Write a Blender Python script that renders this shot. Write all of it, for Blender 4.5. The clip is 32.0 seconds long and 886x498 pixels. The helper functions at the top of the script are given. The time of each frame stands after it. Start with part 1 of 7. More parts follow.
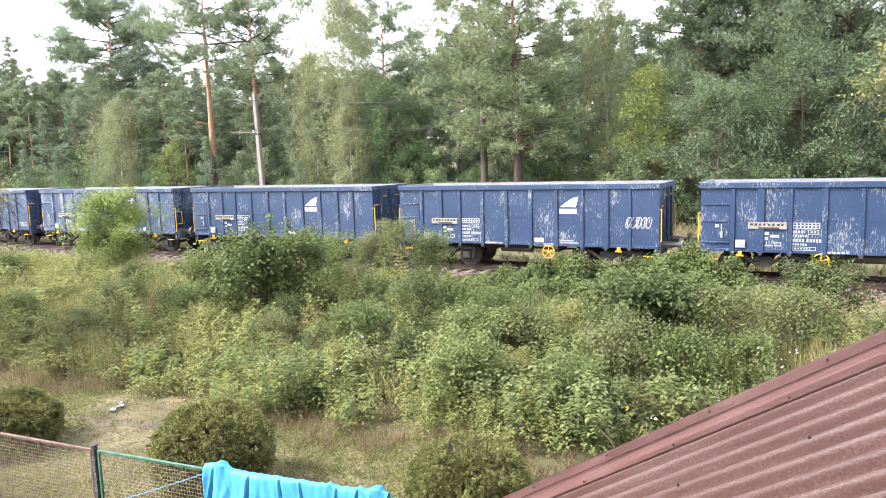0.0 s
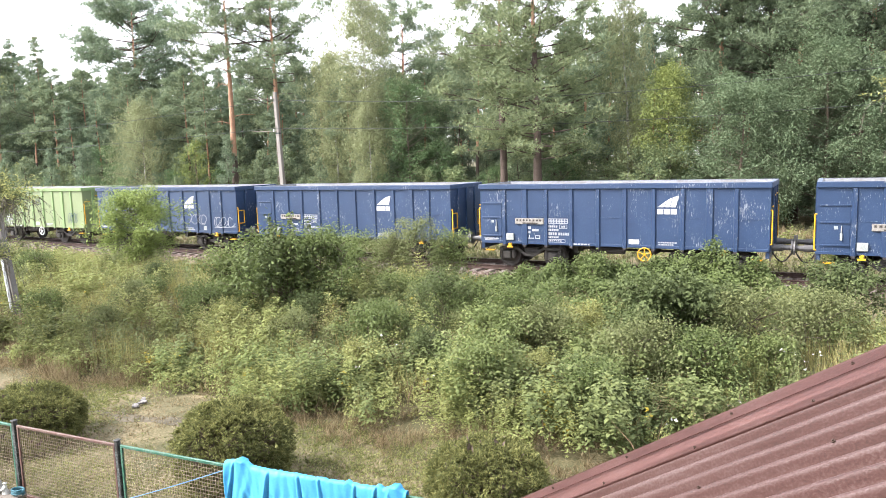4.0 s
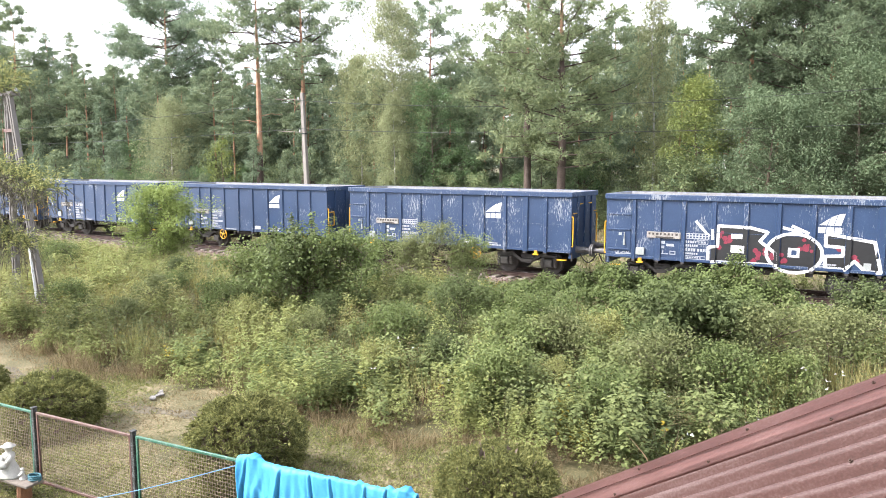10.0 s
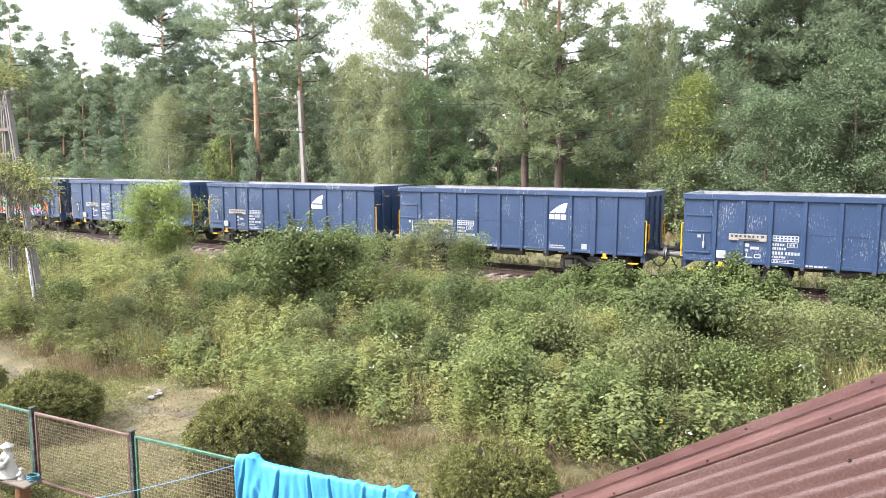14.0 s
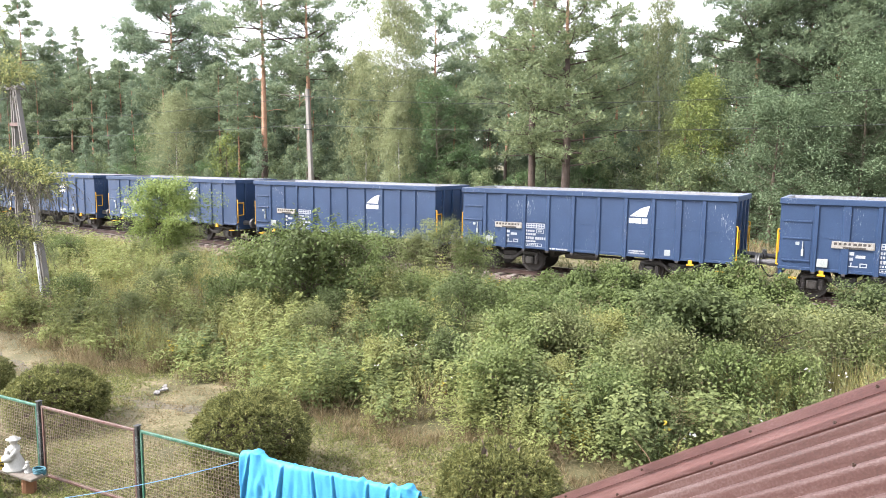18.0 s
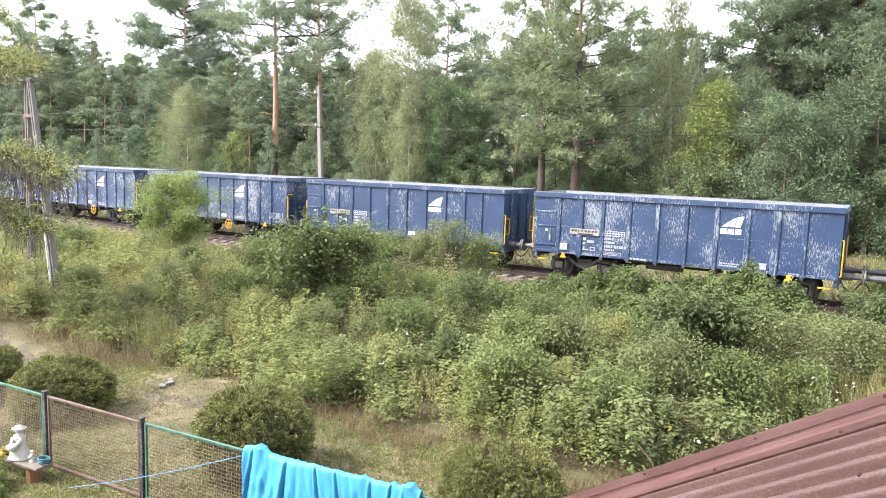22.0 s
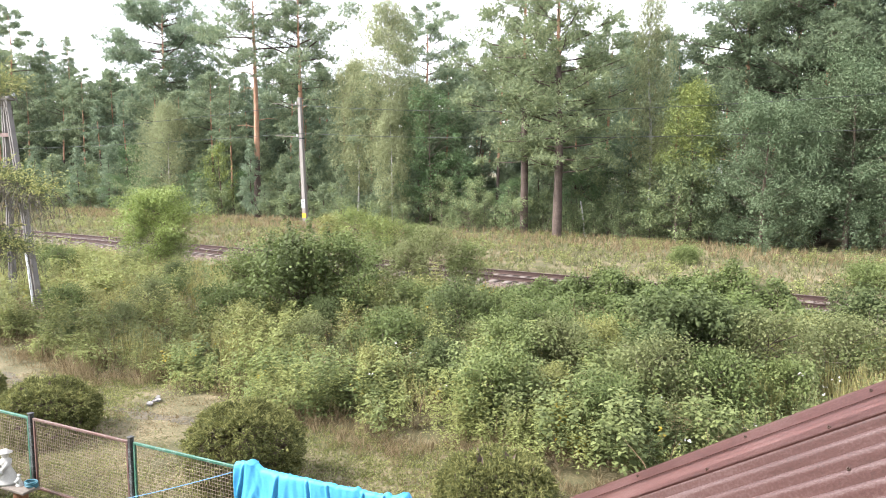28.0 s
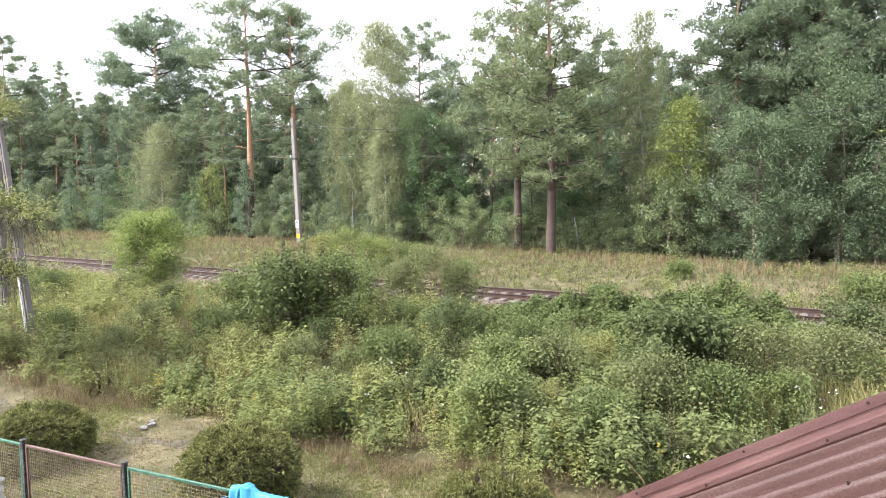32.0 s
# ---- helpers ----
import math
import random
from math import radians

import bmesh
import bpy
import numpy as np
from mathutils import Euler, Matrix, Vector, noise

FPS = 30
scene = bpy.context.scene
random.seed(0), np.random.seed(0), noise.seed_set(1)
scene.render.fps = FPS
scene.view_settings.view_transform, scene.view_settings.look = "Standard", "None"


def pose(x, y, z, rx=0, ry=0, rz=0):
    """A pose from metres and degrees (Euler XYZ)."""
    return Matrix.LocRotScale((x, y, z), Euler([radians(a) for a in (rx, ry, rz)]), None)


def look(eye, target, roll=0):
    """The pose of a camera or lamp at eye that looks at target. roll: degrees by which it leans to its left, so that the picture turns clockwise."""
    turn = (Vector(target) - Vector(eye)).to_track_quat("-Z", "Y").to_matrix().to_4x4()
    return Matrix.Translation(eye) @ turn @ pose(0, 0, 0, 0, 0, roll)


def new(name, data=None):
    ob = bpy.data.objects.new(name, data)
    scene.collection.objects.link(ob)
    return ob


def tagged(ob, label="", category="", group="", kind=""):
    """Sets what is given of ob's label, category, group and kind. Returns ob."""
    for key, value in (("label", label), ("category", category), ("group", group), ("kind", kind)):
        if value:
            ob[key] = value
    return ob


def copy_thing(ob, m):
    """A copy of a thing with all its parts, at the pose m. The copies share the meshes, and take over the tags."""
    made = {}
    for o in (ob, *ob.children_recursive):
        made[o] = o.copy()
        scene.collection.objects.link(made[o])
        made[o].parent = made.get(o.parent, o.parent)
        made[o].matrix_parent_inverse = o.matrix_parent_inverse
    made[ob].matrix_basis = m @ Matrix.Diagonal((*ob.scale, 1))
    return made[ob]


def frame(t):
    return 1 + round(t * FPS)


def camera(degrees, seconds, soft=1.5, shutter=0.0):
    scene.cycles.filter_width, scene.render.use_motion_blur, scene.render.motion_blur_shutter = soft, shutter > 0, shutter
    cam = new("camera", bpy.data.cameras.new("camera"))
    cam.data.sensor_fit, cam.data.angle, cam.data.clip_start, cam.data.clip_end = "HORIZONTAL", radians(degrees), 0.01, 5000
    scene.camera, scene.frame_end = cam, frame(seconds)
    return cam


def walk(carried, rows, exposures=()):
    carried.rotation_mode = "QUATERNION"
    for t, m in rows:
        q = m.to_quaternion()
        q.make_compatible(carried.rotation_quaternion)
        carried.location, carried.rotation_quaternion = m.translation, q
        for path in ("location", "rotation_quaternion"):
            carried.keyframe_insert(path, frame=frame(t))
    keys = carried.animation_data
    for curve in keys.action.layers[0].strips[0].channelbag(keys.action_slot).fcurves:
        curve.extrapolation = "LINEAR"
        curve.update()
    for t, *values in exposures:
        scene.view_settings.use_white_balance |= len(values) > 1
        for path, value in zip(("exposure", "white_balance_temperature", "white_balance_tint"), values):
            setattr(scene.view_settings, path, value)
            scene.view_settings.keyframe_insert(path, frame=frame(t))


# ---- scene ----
cam = camera(64.1, 32.0, soft=0.75)

# Seconds, eye, target and roll of the hand-held camera at an upper window.
PATH = [
    (0, (-0.005, 0.012, 4.223), (-4.578, 8.816, 2.966), -1.70),
    (0.5, (-0.009, 0.011, 4.218), (-4.601, 8.809, 2.992), -1.33),
    (1, (-0.009, 0.007, 4.225), (-4.687, 8.763, 3.019), -2.05),
    (1.5, (-0.004, 0.003, 4.225), (-4.761, 8.722, 3.065), -2.20),
    (2, (-0.007, 0.010, 4.223), (-4.785, 8.716, 3.051), -2.24),
    (2.5, (-0.009, 0.006, 4.227), (-4.792, 8.708, 3.036), -1.99),
    (4.5, (-0.011, 0.007, 4.228), (-4.844, 8.667, 2.941), -1.50),
    (5, (-0.007, -0.017, 4.225), (-5.012, 8.551, 2.986), -1.99),
    (5.5, (0.004, 0.039, 4.212), (-5.069, 8.566, 2.967), -1.78),
    (6, (0.008, 0.054, 4.213), (-4.901, 8.691, 3.067), -0.12),
    (6.5, (0.004, 0.020, 4.222), (-4.908, 8.664, 3.148), 0.39),
    (7, (0.007, 0.009, 4.218), (-4.920, 8.638, 3.099), 0.12),
    (7.5, (0.007, 0.021, 4.215), (-5.011, 8.597, 3.083), 0.19),
    (8, (0.010, 0.034, 4.216), (-5.005, 8.614, 3.104), -0.07),
    (8.5, (0.003, 0.011, 4.221), (-5.027, 8.581, 3.104), 0.29),
    (9, (0.010, 0.014, 4.218), (-5.059, 8.562, 3.104), -0.07),
    (9.5, (0.003, 0.007, 4.223), (-5.045, 8.560, 3.052), -0.02),
    (10, (0.008, 0.025, 4.209), (-5.060, 8.563, 3.022), 0.16),
    (10.5, (-0.001, 0.019, 4.216), (-4.955, 8.613, 2.946), 0.52),
    (11, (0.001, 0.031, 4.217), (-4.972, 8.617, 2.972), 0.16),
    (11.5, (0.006, 0.013, 4.226), (-5.001, 8.585, 3.022), 0.10),
    (12, (0.007, 0.013, 4.222), (-4.991, 8.586, 2.993), 0.08),
    (12.5, (0.004, 0.020, 4.218), (-5.002, 8.591, 2.999), -0.01),
    (13, (0.000, 0.000, 4.230), (-5.029, 8.556, 3.004), 0.16),
    (13.5, (0.007, 0.018, 4.224), (-5.072, 8.546, 3.006), 0.34),
    (14, (-0.001, 0.017, 4.224), (-5.038, 8.570, 3.010), 0.07),
    (14.5, (0.002, 0.002, 4.223), (-5.032, 8.555, 2.996), 0.24),
    (16.5, (0.003, 0.014, 4.223), (-5.053, 8.558, 3.022), 0.20),
    (17, (0.003, 0.002, 4.233), (-5.067, 8.538, 3.039), 0.40),
    (17.5, (0.001, 0.008, 4.224), (-5.076, 8.542, 3.047), 0.44),
    (18, (0.003, 0.006, 4.230), (-5.104, 8.515, 2.998), 0.64),
    (18.5, (0.004, 0.006, 4.228), (-5.060, 8.536, 2.966), 1.40),
    (19, (0.003, 0.015, 4.226), (-5.090, 8.531, 2.984), 1.27),
    (19.5, (0.004, 0.010, 4.225), (-5.118, 8.514, 3.016), 1.26),
    (20, (0.002, -0.000, 4.232), (-5.093, 8.521, 3.037), 0.94),
    (20.5, (0.007, 0.001, 4.222), (-5.109, 8.504, 2.990), 1.46),
    (21, (0.009, 0.009, 4.224), (-5.162, 8.475, 2.964), 1.43),
    (21.5, (0.008, 0.021, 4.222), (-5.183, 8.483, 3.021), 1.67),
    (22, (0.006, 0.014, 4.220), (-5.196, 8.466, 2.991), 1.85),
    (22.5, (0.007, 0.010, 4.219), (-5.175, 8.474, 2.988), 1.84),
    (23, (0.009, 0.017, 4.225), (-5.196, 8.464, 2.980), 1.55),
    (23.5, (0.007, 0.019, 4.223), (-5.237, 8.444, 2.992), 1.57),
    (24, (0.002, 0.004, 4.229), (-5.238, 8.437, 3.036), 1.53),
    (24.5, (0.006, -0.000, 4.228), (-5.251, 8.420, 3.020), 1.12),
    (26.5, (0.006, 0.014, 4.225), (-5.166, 8.486, 3.012), 1.32),
    (27, (0.006, 0.024, 4.224), (-5.147, 8.508, 3.013), 1.12),
    (27.5, (0.001, 0.017, 4.229), (-5.050, 8.568, 3.064), 0.49),
    (28, (0.000, 0.004, 4.233), (-5.034, 8.571, 3.108), 0.24),
    (28.5, (0.007, 0.018, 4.228), (-5.017, 8.590, 3.095), 0.16),
    (29, (0.001, 0.031, 4.223), (-5.053, 8.594, 3.162), 0.18),
    (29.5, (0.005, 0.016, 4.227), (-5.024, 8.601, 3.227), 0.38),
    (30, (0.001, 0.007, 4.233), (-4.991, 8.614, 3.231), 0.08),
    (30.5, (0.008, 0.010, 4.232), (-5.012, 8.600, 3.227), 0.12),
    (31, (-0.004, 0.002, 4.237), (-5.009, 8.607, 3.285), -0.58),
    (31.5, (0.000, 0.021, 4.231), (-5.027, 8.621, 3.360), -0.43),
    (32, (0.001, 0.006, 4.234), (-4.979, 8.634, 3.366), -0.55),
]
EXPOSURES = [(0.0, 2.58, 6350, 14), (4.0, 2.53, 6350, 14), (31.0, 2.53, 6300, 14), (32.0, 2.36, 6300, 14)]
walk(cam, [(t, look(eye, target, roll)) for t, eye, target, roll in PATH], EXPOSURES)

# ---- light ----
SUN_AZ, SUN_EL = 222.0, 46.0          # degrees; azimuth counted from +x to +y
world = bpy.data.worlds.new("sky")
scene.world = world
world.use_nodes = True
_n = world.node_tree.nodes
_n.clear()
_sky = _n.new("ShaderNodeTexSky")
_sky.sky_type = "NISHITA"
_sky.sun_disc = False
_sky.sun_elevation = radians(SUN_EL)
_sky.sun_rotation = radians(90.0 - SUN_AZ)
_sky.air_density, _sky.dust_density, _sky.ozone_density = 1.0, 1.2, 1.0
_hsv = _n.new("ShaderNodeHueSaturation")
_hsv.inputs["Saturation"].default_value = 0.18
_bg = _n.new("ShaderNodeBackground")
_bg.inputs["Strength"].default_value = 0.15
_out = _n.new("ShaderNodeOutputWorld")
world.node_tree.links.new(_sky.outputs[0], _hsv.inputs["Color"])
world.node_tree.links.new(_hsv.outputs[0], _bg.inputs["Color"])
world.node_tree.links.new(_bg.outputs[0], _out.inputs[0])
_sun = bpy.data.lights.new("sun", "SUN")
_sun.energy, _sun.angle, _sun.color = 1.75, radians(16.0), (1.0, 0.94, 0.84)
sun = new("sun", _sun)
_dir = Vector((math.cos(radians(SUN_AZ)) * math.cos(radians(SUN_EL)), math.sin(radians(SUN_AZ)) * math.cos(radians(SUN_EL)), math.sin(radians(SUN_EL))))
sun.matrix_world = look(_dir * 60, (0, 0, 0))


# ---- materials ----
def material(name, base, rough=0.7, metal=0.0, dark=None, scale=8.0, bump=0.0, fine=60.0, light=None, spread=0.5, coords="Object", vary=0.0, translucent=0.0, spec=0.4, stretch=None):
    """A surface with a coarse and a fine variation between dark, base and light, and a fine relief."""
    m = bpy.data.materials.new(name)
    m.use_nodes = True
    nt = m.node_tree
    nd, ln = nt.nodes, nt.links
    b = nd["Principled BSDF"]
    b.inputs["Roughness"].default_value, b.inputs["Metallic"].default_value = rough, metal
    b.inputs["Specular IOR Level"].default_value = spec
    dark = dark or tuple(c * 0.6 for c in base)
    light = light or tuple(min(1.0, c * 1.3) for c in base)
    co = nd.new("ShaderNodeTexCoord")
    n1, n2 = nd.new("ShaderNodeTexNoise"), nd.new("ShaderNodeTexNoise")
    for n, s in ((n1, scale), (n2, fine)):
        n.inputs["Scale"].default_value, n.inputs["Detail"].default_value = s, 5.0
        ln.new(co.outputs[coords], n.inputs["Vector"])
    if stretch:
        mp = nd.new("ShaderNodeMapping")
        mp.inputs["Scale"].default_value = stretch
        ln.new(co.outputs[coords], mp.inputs[0])
        ln.new(mp.outputs[0], n1.inputs["Vector"])
    mix = nd.new("ShaderNodeMath")
    mix.operation = "MULTIPLY_ADD"
    ln.new(n2.outputs["Fac"], mix.inputs[0])
    mix.inputs[1].default_value = 0.5
    half = nd.new("ShaderNodeMath")
    half.operation = "MULTIPLY"
    ln.new(n1.outputs["Fac"], half.inputs[0])
    half.inputs[1].default_value = 0.5
    ln.new(half.outputs[0], mix.inputs[2])
    last = mix.outputs[0]
    if vary:
        geo = nd.new("ShaderNodeNewGeometry")
        v = nd.new("ShaderNodeMath")
        v.operation = "MULTIPLY_ADD"
        ln.new(geo.outputs["Random Per Island"], v.inputs[0])
        v.inputs[1].default_value = vary
        ln.new(last, v.inputs[2])
        w = nd.new("ShaderNodeMath")
        w.operation = "SUBTRACT"
        ln.new(v.outputs[0], w.inputs[0])
        w.inputs[1].default_value = vary / 2
        last = w.outputs[0]
    ramp = nd.new("ShaderNodeValToRGB")
    r = ramp.color_ramp
    r.elements[0].position, r.elements[1].position = 0.5 - spread / 2, 0.5 + spread / 2
    r.elements[0].color, r.elements[1].color = (*dark, 1), (*light, 1)
    e = r.elements.new(0.5)
    e.color = (*base, 1)
    ln.new(last, ramp.inputs[0])
    ln.new(ramp.outputs[0], b.inputs["Base Color"])
    if bump:
        bp = nd.new("ShaderNodeBump")
        bp.inputs["Strength"].default_value, bp.inputs["Distance"].default_value = bump, 0.02
        ln.new(n2.outputs["Fac"], bp.inputs["Height"])
        ln.new(bp.outputs[0], b.inputs["Normal"])
    if translucent:
        tr = nd.new("ShaderNodeBsdfTranslucent")
        ms = nd.new("ShaderNodeMixShader")
        ms.inputs[0].default_value = translucent
        ln.new(ramp.outputs[0], tr.inputs[0])
        ln.new(b.outputs[0], ms.inputs[1])
        ln.new(tr.outputs[0], ms.inputs[2])
        ln.new(ms.outputs[0], nd["Material Output"].inputs[0])
    return m


def leaf_mat(name, base, dark=None, light=None, rough=0.7, vary=0.5, scale=0.6, translucent=0.33):
    dark = dark or tuple(c * 0.55 for c in base)
    base, dark = (base[0] * 1.06, *base[1:]), (dark[0] * 1.06, *dark[1:])
    return material(name, base, rough, 0.0, dark, scale, 0.0, 3.0, tuple(c * 1.05 for c in light), 0.44, "Object", vary, translucent, 0.15)


def chalky_paint(name, base, chalk, chalk_colour=(0.25, 0.265, 0.285)):
    """Wagon paint: base colour, scuffed with pale vertical streaks and flakes; chalk 0 to 1 says how much."""
    m = material(name, base, 0.5, 0.0, tuple(c * 0.78 for c in base), 1.3, 0.08, 25.0, tuple(min(1, c * 1.18 + 0.01) for c in base), 0.6)
    nt = m.node_tree
    nd, ln = nt.nodes, nt.links
    b = nd["Principled BSDF"]
    ramp = b.inputs["Base Color"].links[0].from_node
    co = nd.new("ShaderNodeTexCoord")
    info = nd.new("ShaderNodeObjectInfo")
    add = nd.new("ShaderNodeVectorMath")
    add.operation = "ADD"
    shift = nd.new("ShaderNodeVectorMath")
    shift.operation = "SCALE"
    comb = nd.new("ShaderNodeCombineXYZ")
    for k in range(3):
        ln.new(info.outputs["Random"], comb.inputs[k])
    ln.new(comb.outputs[0], shift.inputs[0])
    shift.inputs["Scale"].default_value = 40.0
    ln.new(co.outputs["Object"], add.inputs[0])
    ln.new(shift.outputs[0], add.inputs[1])
    mp = nd.new("ShaderNodeMapping")
    mp.inputs["Scale"].default_value = (26.0, 26.0, 7.0)
    ln.new(add.outputs[0], mp.inputs[0])
    streak = nd.new("ShaderNodeTexNoise")
    streak.inputs["Scale"].default_value, streak.inputs["Detail"].default_value, streak.inputs["Roughness"].default_value = 1.0, 6.0, 0.7
    ln.new(mp.outputs[0], streak.inputs["Vector"])
    patch = nd.new("ShaderNodeTexNoise")
    patch.inputs["Scale"].default_value, patch.inputs["Detail"].default_value = 0.9, 3.0
    ln.new(add.outputs[0], patch.inputs["Vector"])
    s = nd.new("ShaderNodeMath")
    s.operation = "MULTIPLY_ADD"
    ln.new(patch.outputs["Fac"], s.inputs[0])
    s.inputs[1].default_value = 0.60
    ln.new(streak.outputs["Fac"], s.inputs[2])
    r2 = nd.new("ShaderNodeMapRange")
    lo = 1.085 - 0.235 * chalk
    r2.inputs["From Min"].default_value, r2.inputs["From Max"].default_value = lo, lo + 0.10
    r2.inputs["To Max"].default_value = 0.7
    ln.new(s.outputs[0], r2.inputs["Value"])
    mx = nd.new("ShaderNodeMix")
    mx.data_type = "RGBA"
    ln.new(r2.outputs["Result"], mx.inputs["Factor"])
    ln.new(ramp.outputs[0], mx.inputs["A"])
    mx.inputs["B"].default_value = (*chalk_colour, 1)
    ln.new(mx.outputs["Result"], b.inputs["Base Color"])
    return m


M = {}
BLUE = (0.0138, 0.0328, 0.079)
M["blue0"] = chalky_paint("blue_paint", BLUE, 0.55)
M["blue1"] = chalky_paint("blue_paint_flecked", BLUE, 0.72)
M["blue2"] = chalky_paint("blue_paint_scuffed", BLUE, 0.88)
M["blue3"] = chalky_paint("blue_paint_chalky", BLUE, 1.08)
M["green"] = chalky_paint("pale_green_paint", (0.14, 0.175, 0.085), 0.4, (0.24, 0.26, 0.19))
M["green_rib"] = material("bright_green_paint", (0.14, 0.21, 0.085), 0.5, scale=1.5, fine=30)
# Rim caps: paler than the paint of the sides.
M["rim_pale"] = material("pale_rim_paint", (0.10, 0.125, 0.18), 0.55, 0.0, (0.05, 0.07, 0.12), 1.2, 0.1, 22.0, (0.25, 0.26, 0.28), 0.5)
M["rim_green"] = material("pale_green_rim", (0.17, 0.26, 0.09), 0.55, 0.0, (0.14, 0.23, 0.075), 1.2, 0.1, 22.0, (0.26, 0.30, 0.19), 0.5)
M["inside"] = material("rubbed_steel_inside", (0.205, 0.212, 0.23), 0.7, 0.0, (0.15, 0.135, 0.12), 0.35, 0.1, 12.0, (0.28, 0.285, 0.30), 0.4)
M["yellow"] = material("yellow_paint", (0.48, 0.26, 0.012), 0.5, scale=4)
M["white"] = material("white_marking", (0.46, 0.47, 0.47), 0.6, 0.0, (0.34, 0.36, 0.38), 3.0, 0.0, 40.0, (0.52, 0.52, 0.52), 0.4)
M["print"] = material("dull_white_print", (0.27, 0.28, 0.30), 0.6, 0.0, (0.16, 0.18, 0.21), 9.0, 0.0, 40.0, (0.34, 0.345, 0.355), 0.4)
M["plate"] = material("worn_name_plate", (0.20, 0.185, 0.165), 0.6, 0.0, (0.09, 0.075, 0.065), 7.0, 0.1, 30.0, (0.28, 0.275, 0.265), 0.35)
M["greybox"] = material("grey_label_box", (0.24, 0.26, 0.255), 0.6)
M["black"] = material("bogie_grime", (0.046, 0.041, 0.038), 0.75, 0.2, scale=5, bump=0.3, fine=50)
M["grime"] = material("grey_brown_grime", (0.036, 0.033, 0.030), 0.75, 0.2, scale=5, bump=0.3, fine=50)
M["buffer"] = material("greasy_grey_steel", (0.09, 0.088, 0.09), 0.5, 0.4, scale=6, bump=0.2, fine=50)
M["tread"] = material("polished_tread", (0.35, 0.33, 0.31), 0.3, 0.9, scale=6)
M["rail"] = material("rusty_rail", (0.055, 0.033, 0.028), 0.7, 0.3, (0.034, 0.02, 0.018), 2.0, 0.2, 60.0, (0.085, 0.055, 0.045), 0.5)
M["railtop"] = material("rail_head", (0.20, 0.17, 0.16), 0.35, 0.7, scale=3)
M["sleeper"] = material("weathered_concrete_sleeper", (0.15, 0.125, 0.11), 0.9, 0.0, (0.10, 0.08, 0.07), 4.0, 0.3, 40.0, (0.20, 0.18, 0.165), 0.5)
M["ballast"] = material("ballast_stone", (0.17, 0.125, 0.108), 0.95, 0.0, (0.10, 0.07, 0.06), 6.0, 0.8, 45.0, (0.27, 0.225, 0.20), 0.5, vary=0.5)
M["concrete"] = material("grey_concrete", (0.185, 0.170, 0.155), 0.9, 0.0, (0.13, 0.118, 0.105), 1.2, 0.4, 55.0, (0.24, 0.225, 0.21), 0.6)
M["oldconcrete"] = material("weathered_concrete", (0.115, 0.107, 0.10), 0.95, 0.0, (0.07, 0.064, 0.06), 2.0, 0.5, 50.0, (0.20, 0.19, 0.18), 0.6)
M["wire"] = material("wire", (0.045, 0.05, 0.05), 0.5, 0.5)
M["pinebark"] = material("grey_pine_bark", (0.075, 0.055, 0.045), 0.95, 0.0, (0.035, 0.026, 0.021), 3.0, 1.0, 24.0, (0.13, 0.10, 0.085), 0.5)
M["pinered"] = material("orange_pine_bark", (0.30, 0.168, 0.105), 0.9, 0.0, (0.17, 0.10, 0.066), 1.6, 0.7, 14.0, (0.40, 0.26, 0.18), 0.4)
M["birchbark"] = material("birch_bark", (0.33, 0.32, 0.295), 0.8, 0.0, (0.08, 0.07, 0.065), 3.0, 0.4, 14.0, (0.42, 0.41, 0.39), 0.4)
M["bark"] = material("brown_bark", (0.11, 0.085, 0.065), 0.95, 0.0, scale=4, bump=0.8, fine=30)
# Both needle tones are lifted and blued: distance haze put into the colour.
M["needle"] = leaf_mat("pine_needles", (0.168, 0.224, 0.134), (0.106, 0.149, 0.096), (0.262, 0.305, 0.182), vary=0.35)
M["needle2"] = leaf_mat("hazed_blue_pine_needles", (0.154, 0.214, 0.138), (0.096, 0.143, 0.100), (0.240, 0.292, 0.188), vary=0.35)
M["birchleaf"] = leaf_mat("birch_leaves", (0.215, 0.250, 0.130), (0.140, 0.172, 0.092), (0.310, 0.335, 0.190), vary=0.25)
M["needle_warm"] = leaf_mat("green_pine_needles", (0.160, 0.205, 0.108), (0.102, 0.138, 0.078), (0.245, 0.285, 0.150), vary=0.35)
# Needle tones scaled down, painting in the backlit look of the right-hand crowns.
M["needle_shaded"] = leaf_mat("shaded_pine_needles", (0.108, 0.150, 0.088), (0.066, 0.098, 0.060), (0.170, 0.210, 0.122), vary=0.35)
M["mapleleaf"] = leaf_mat("deep_green_leaves", (0.110, 0.180, 0.084), (0.065, 0.120, 0.056), (0.170, 0.245, 0.108), vary=0.25)
M["limeleaf"] = leaf_mat("yellow_green_leaves", (0.175, 0.225, 0.078), (0.105, 0.150, 0.058), (0.285, 0.325, 0.105), vary=0.25)
M["oakleaf"] = leaf_mat("silvery_green_leaves", (0.125, 0.180, 0.100), (0.075, 0.118, 0.066), (0.195, 0.245, 0.148), rough=0.58, vary=0.25)
M["underleaf"] = leaf_mat("understorey_leaves", (0.168, 0.222, 0.110), (0.096, 0.138, 0.070), (0.270, 0.314, 0.156), vary=0.3)


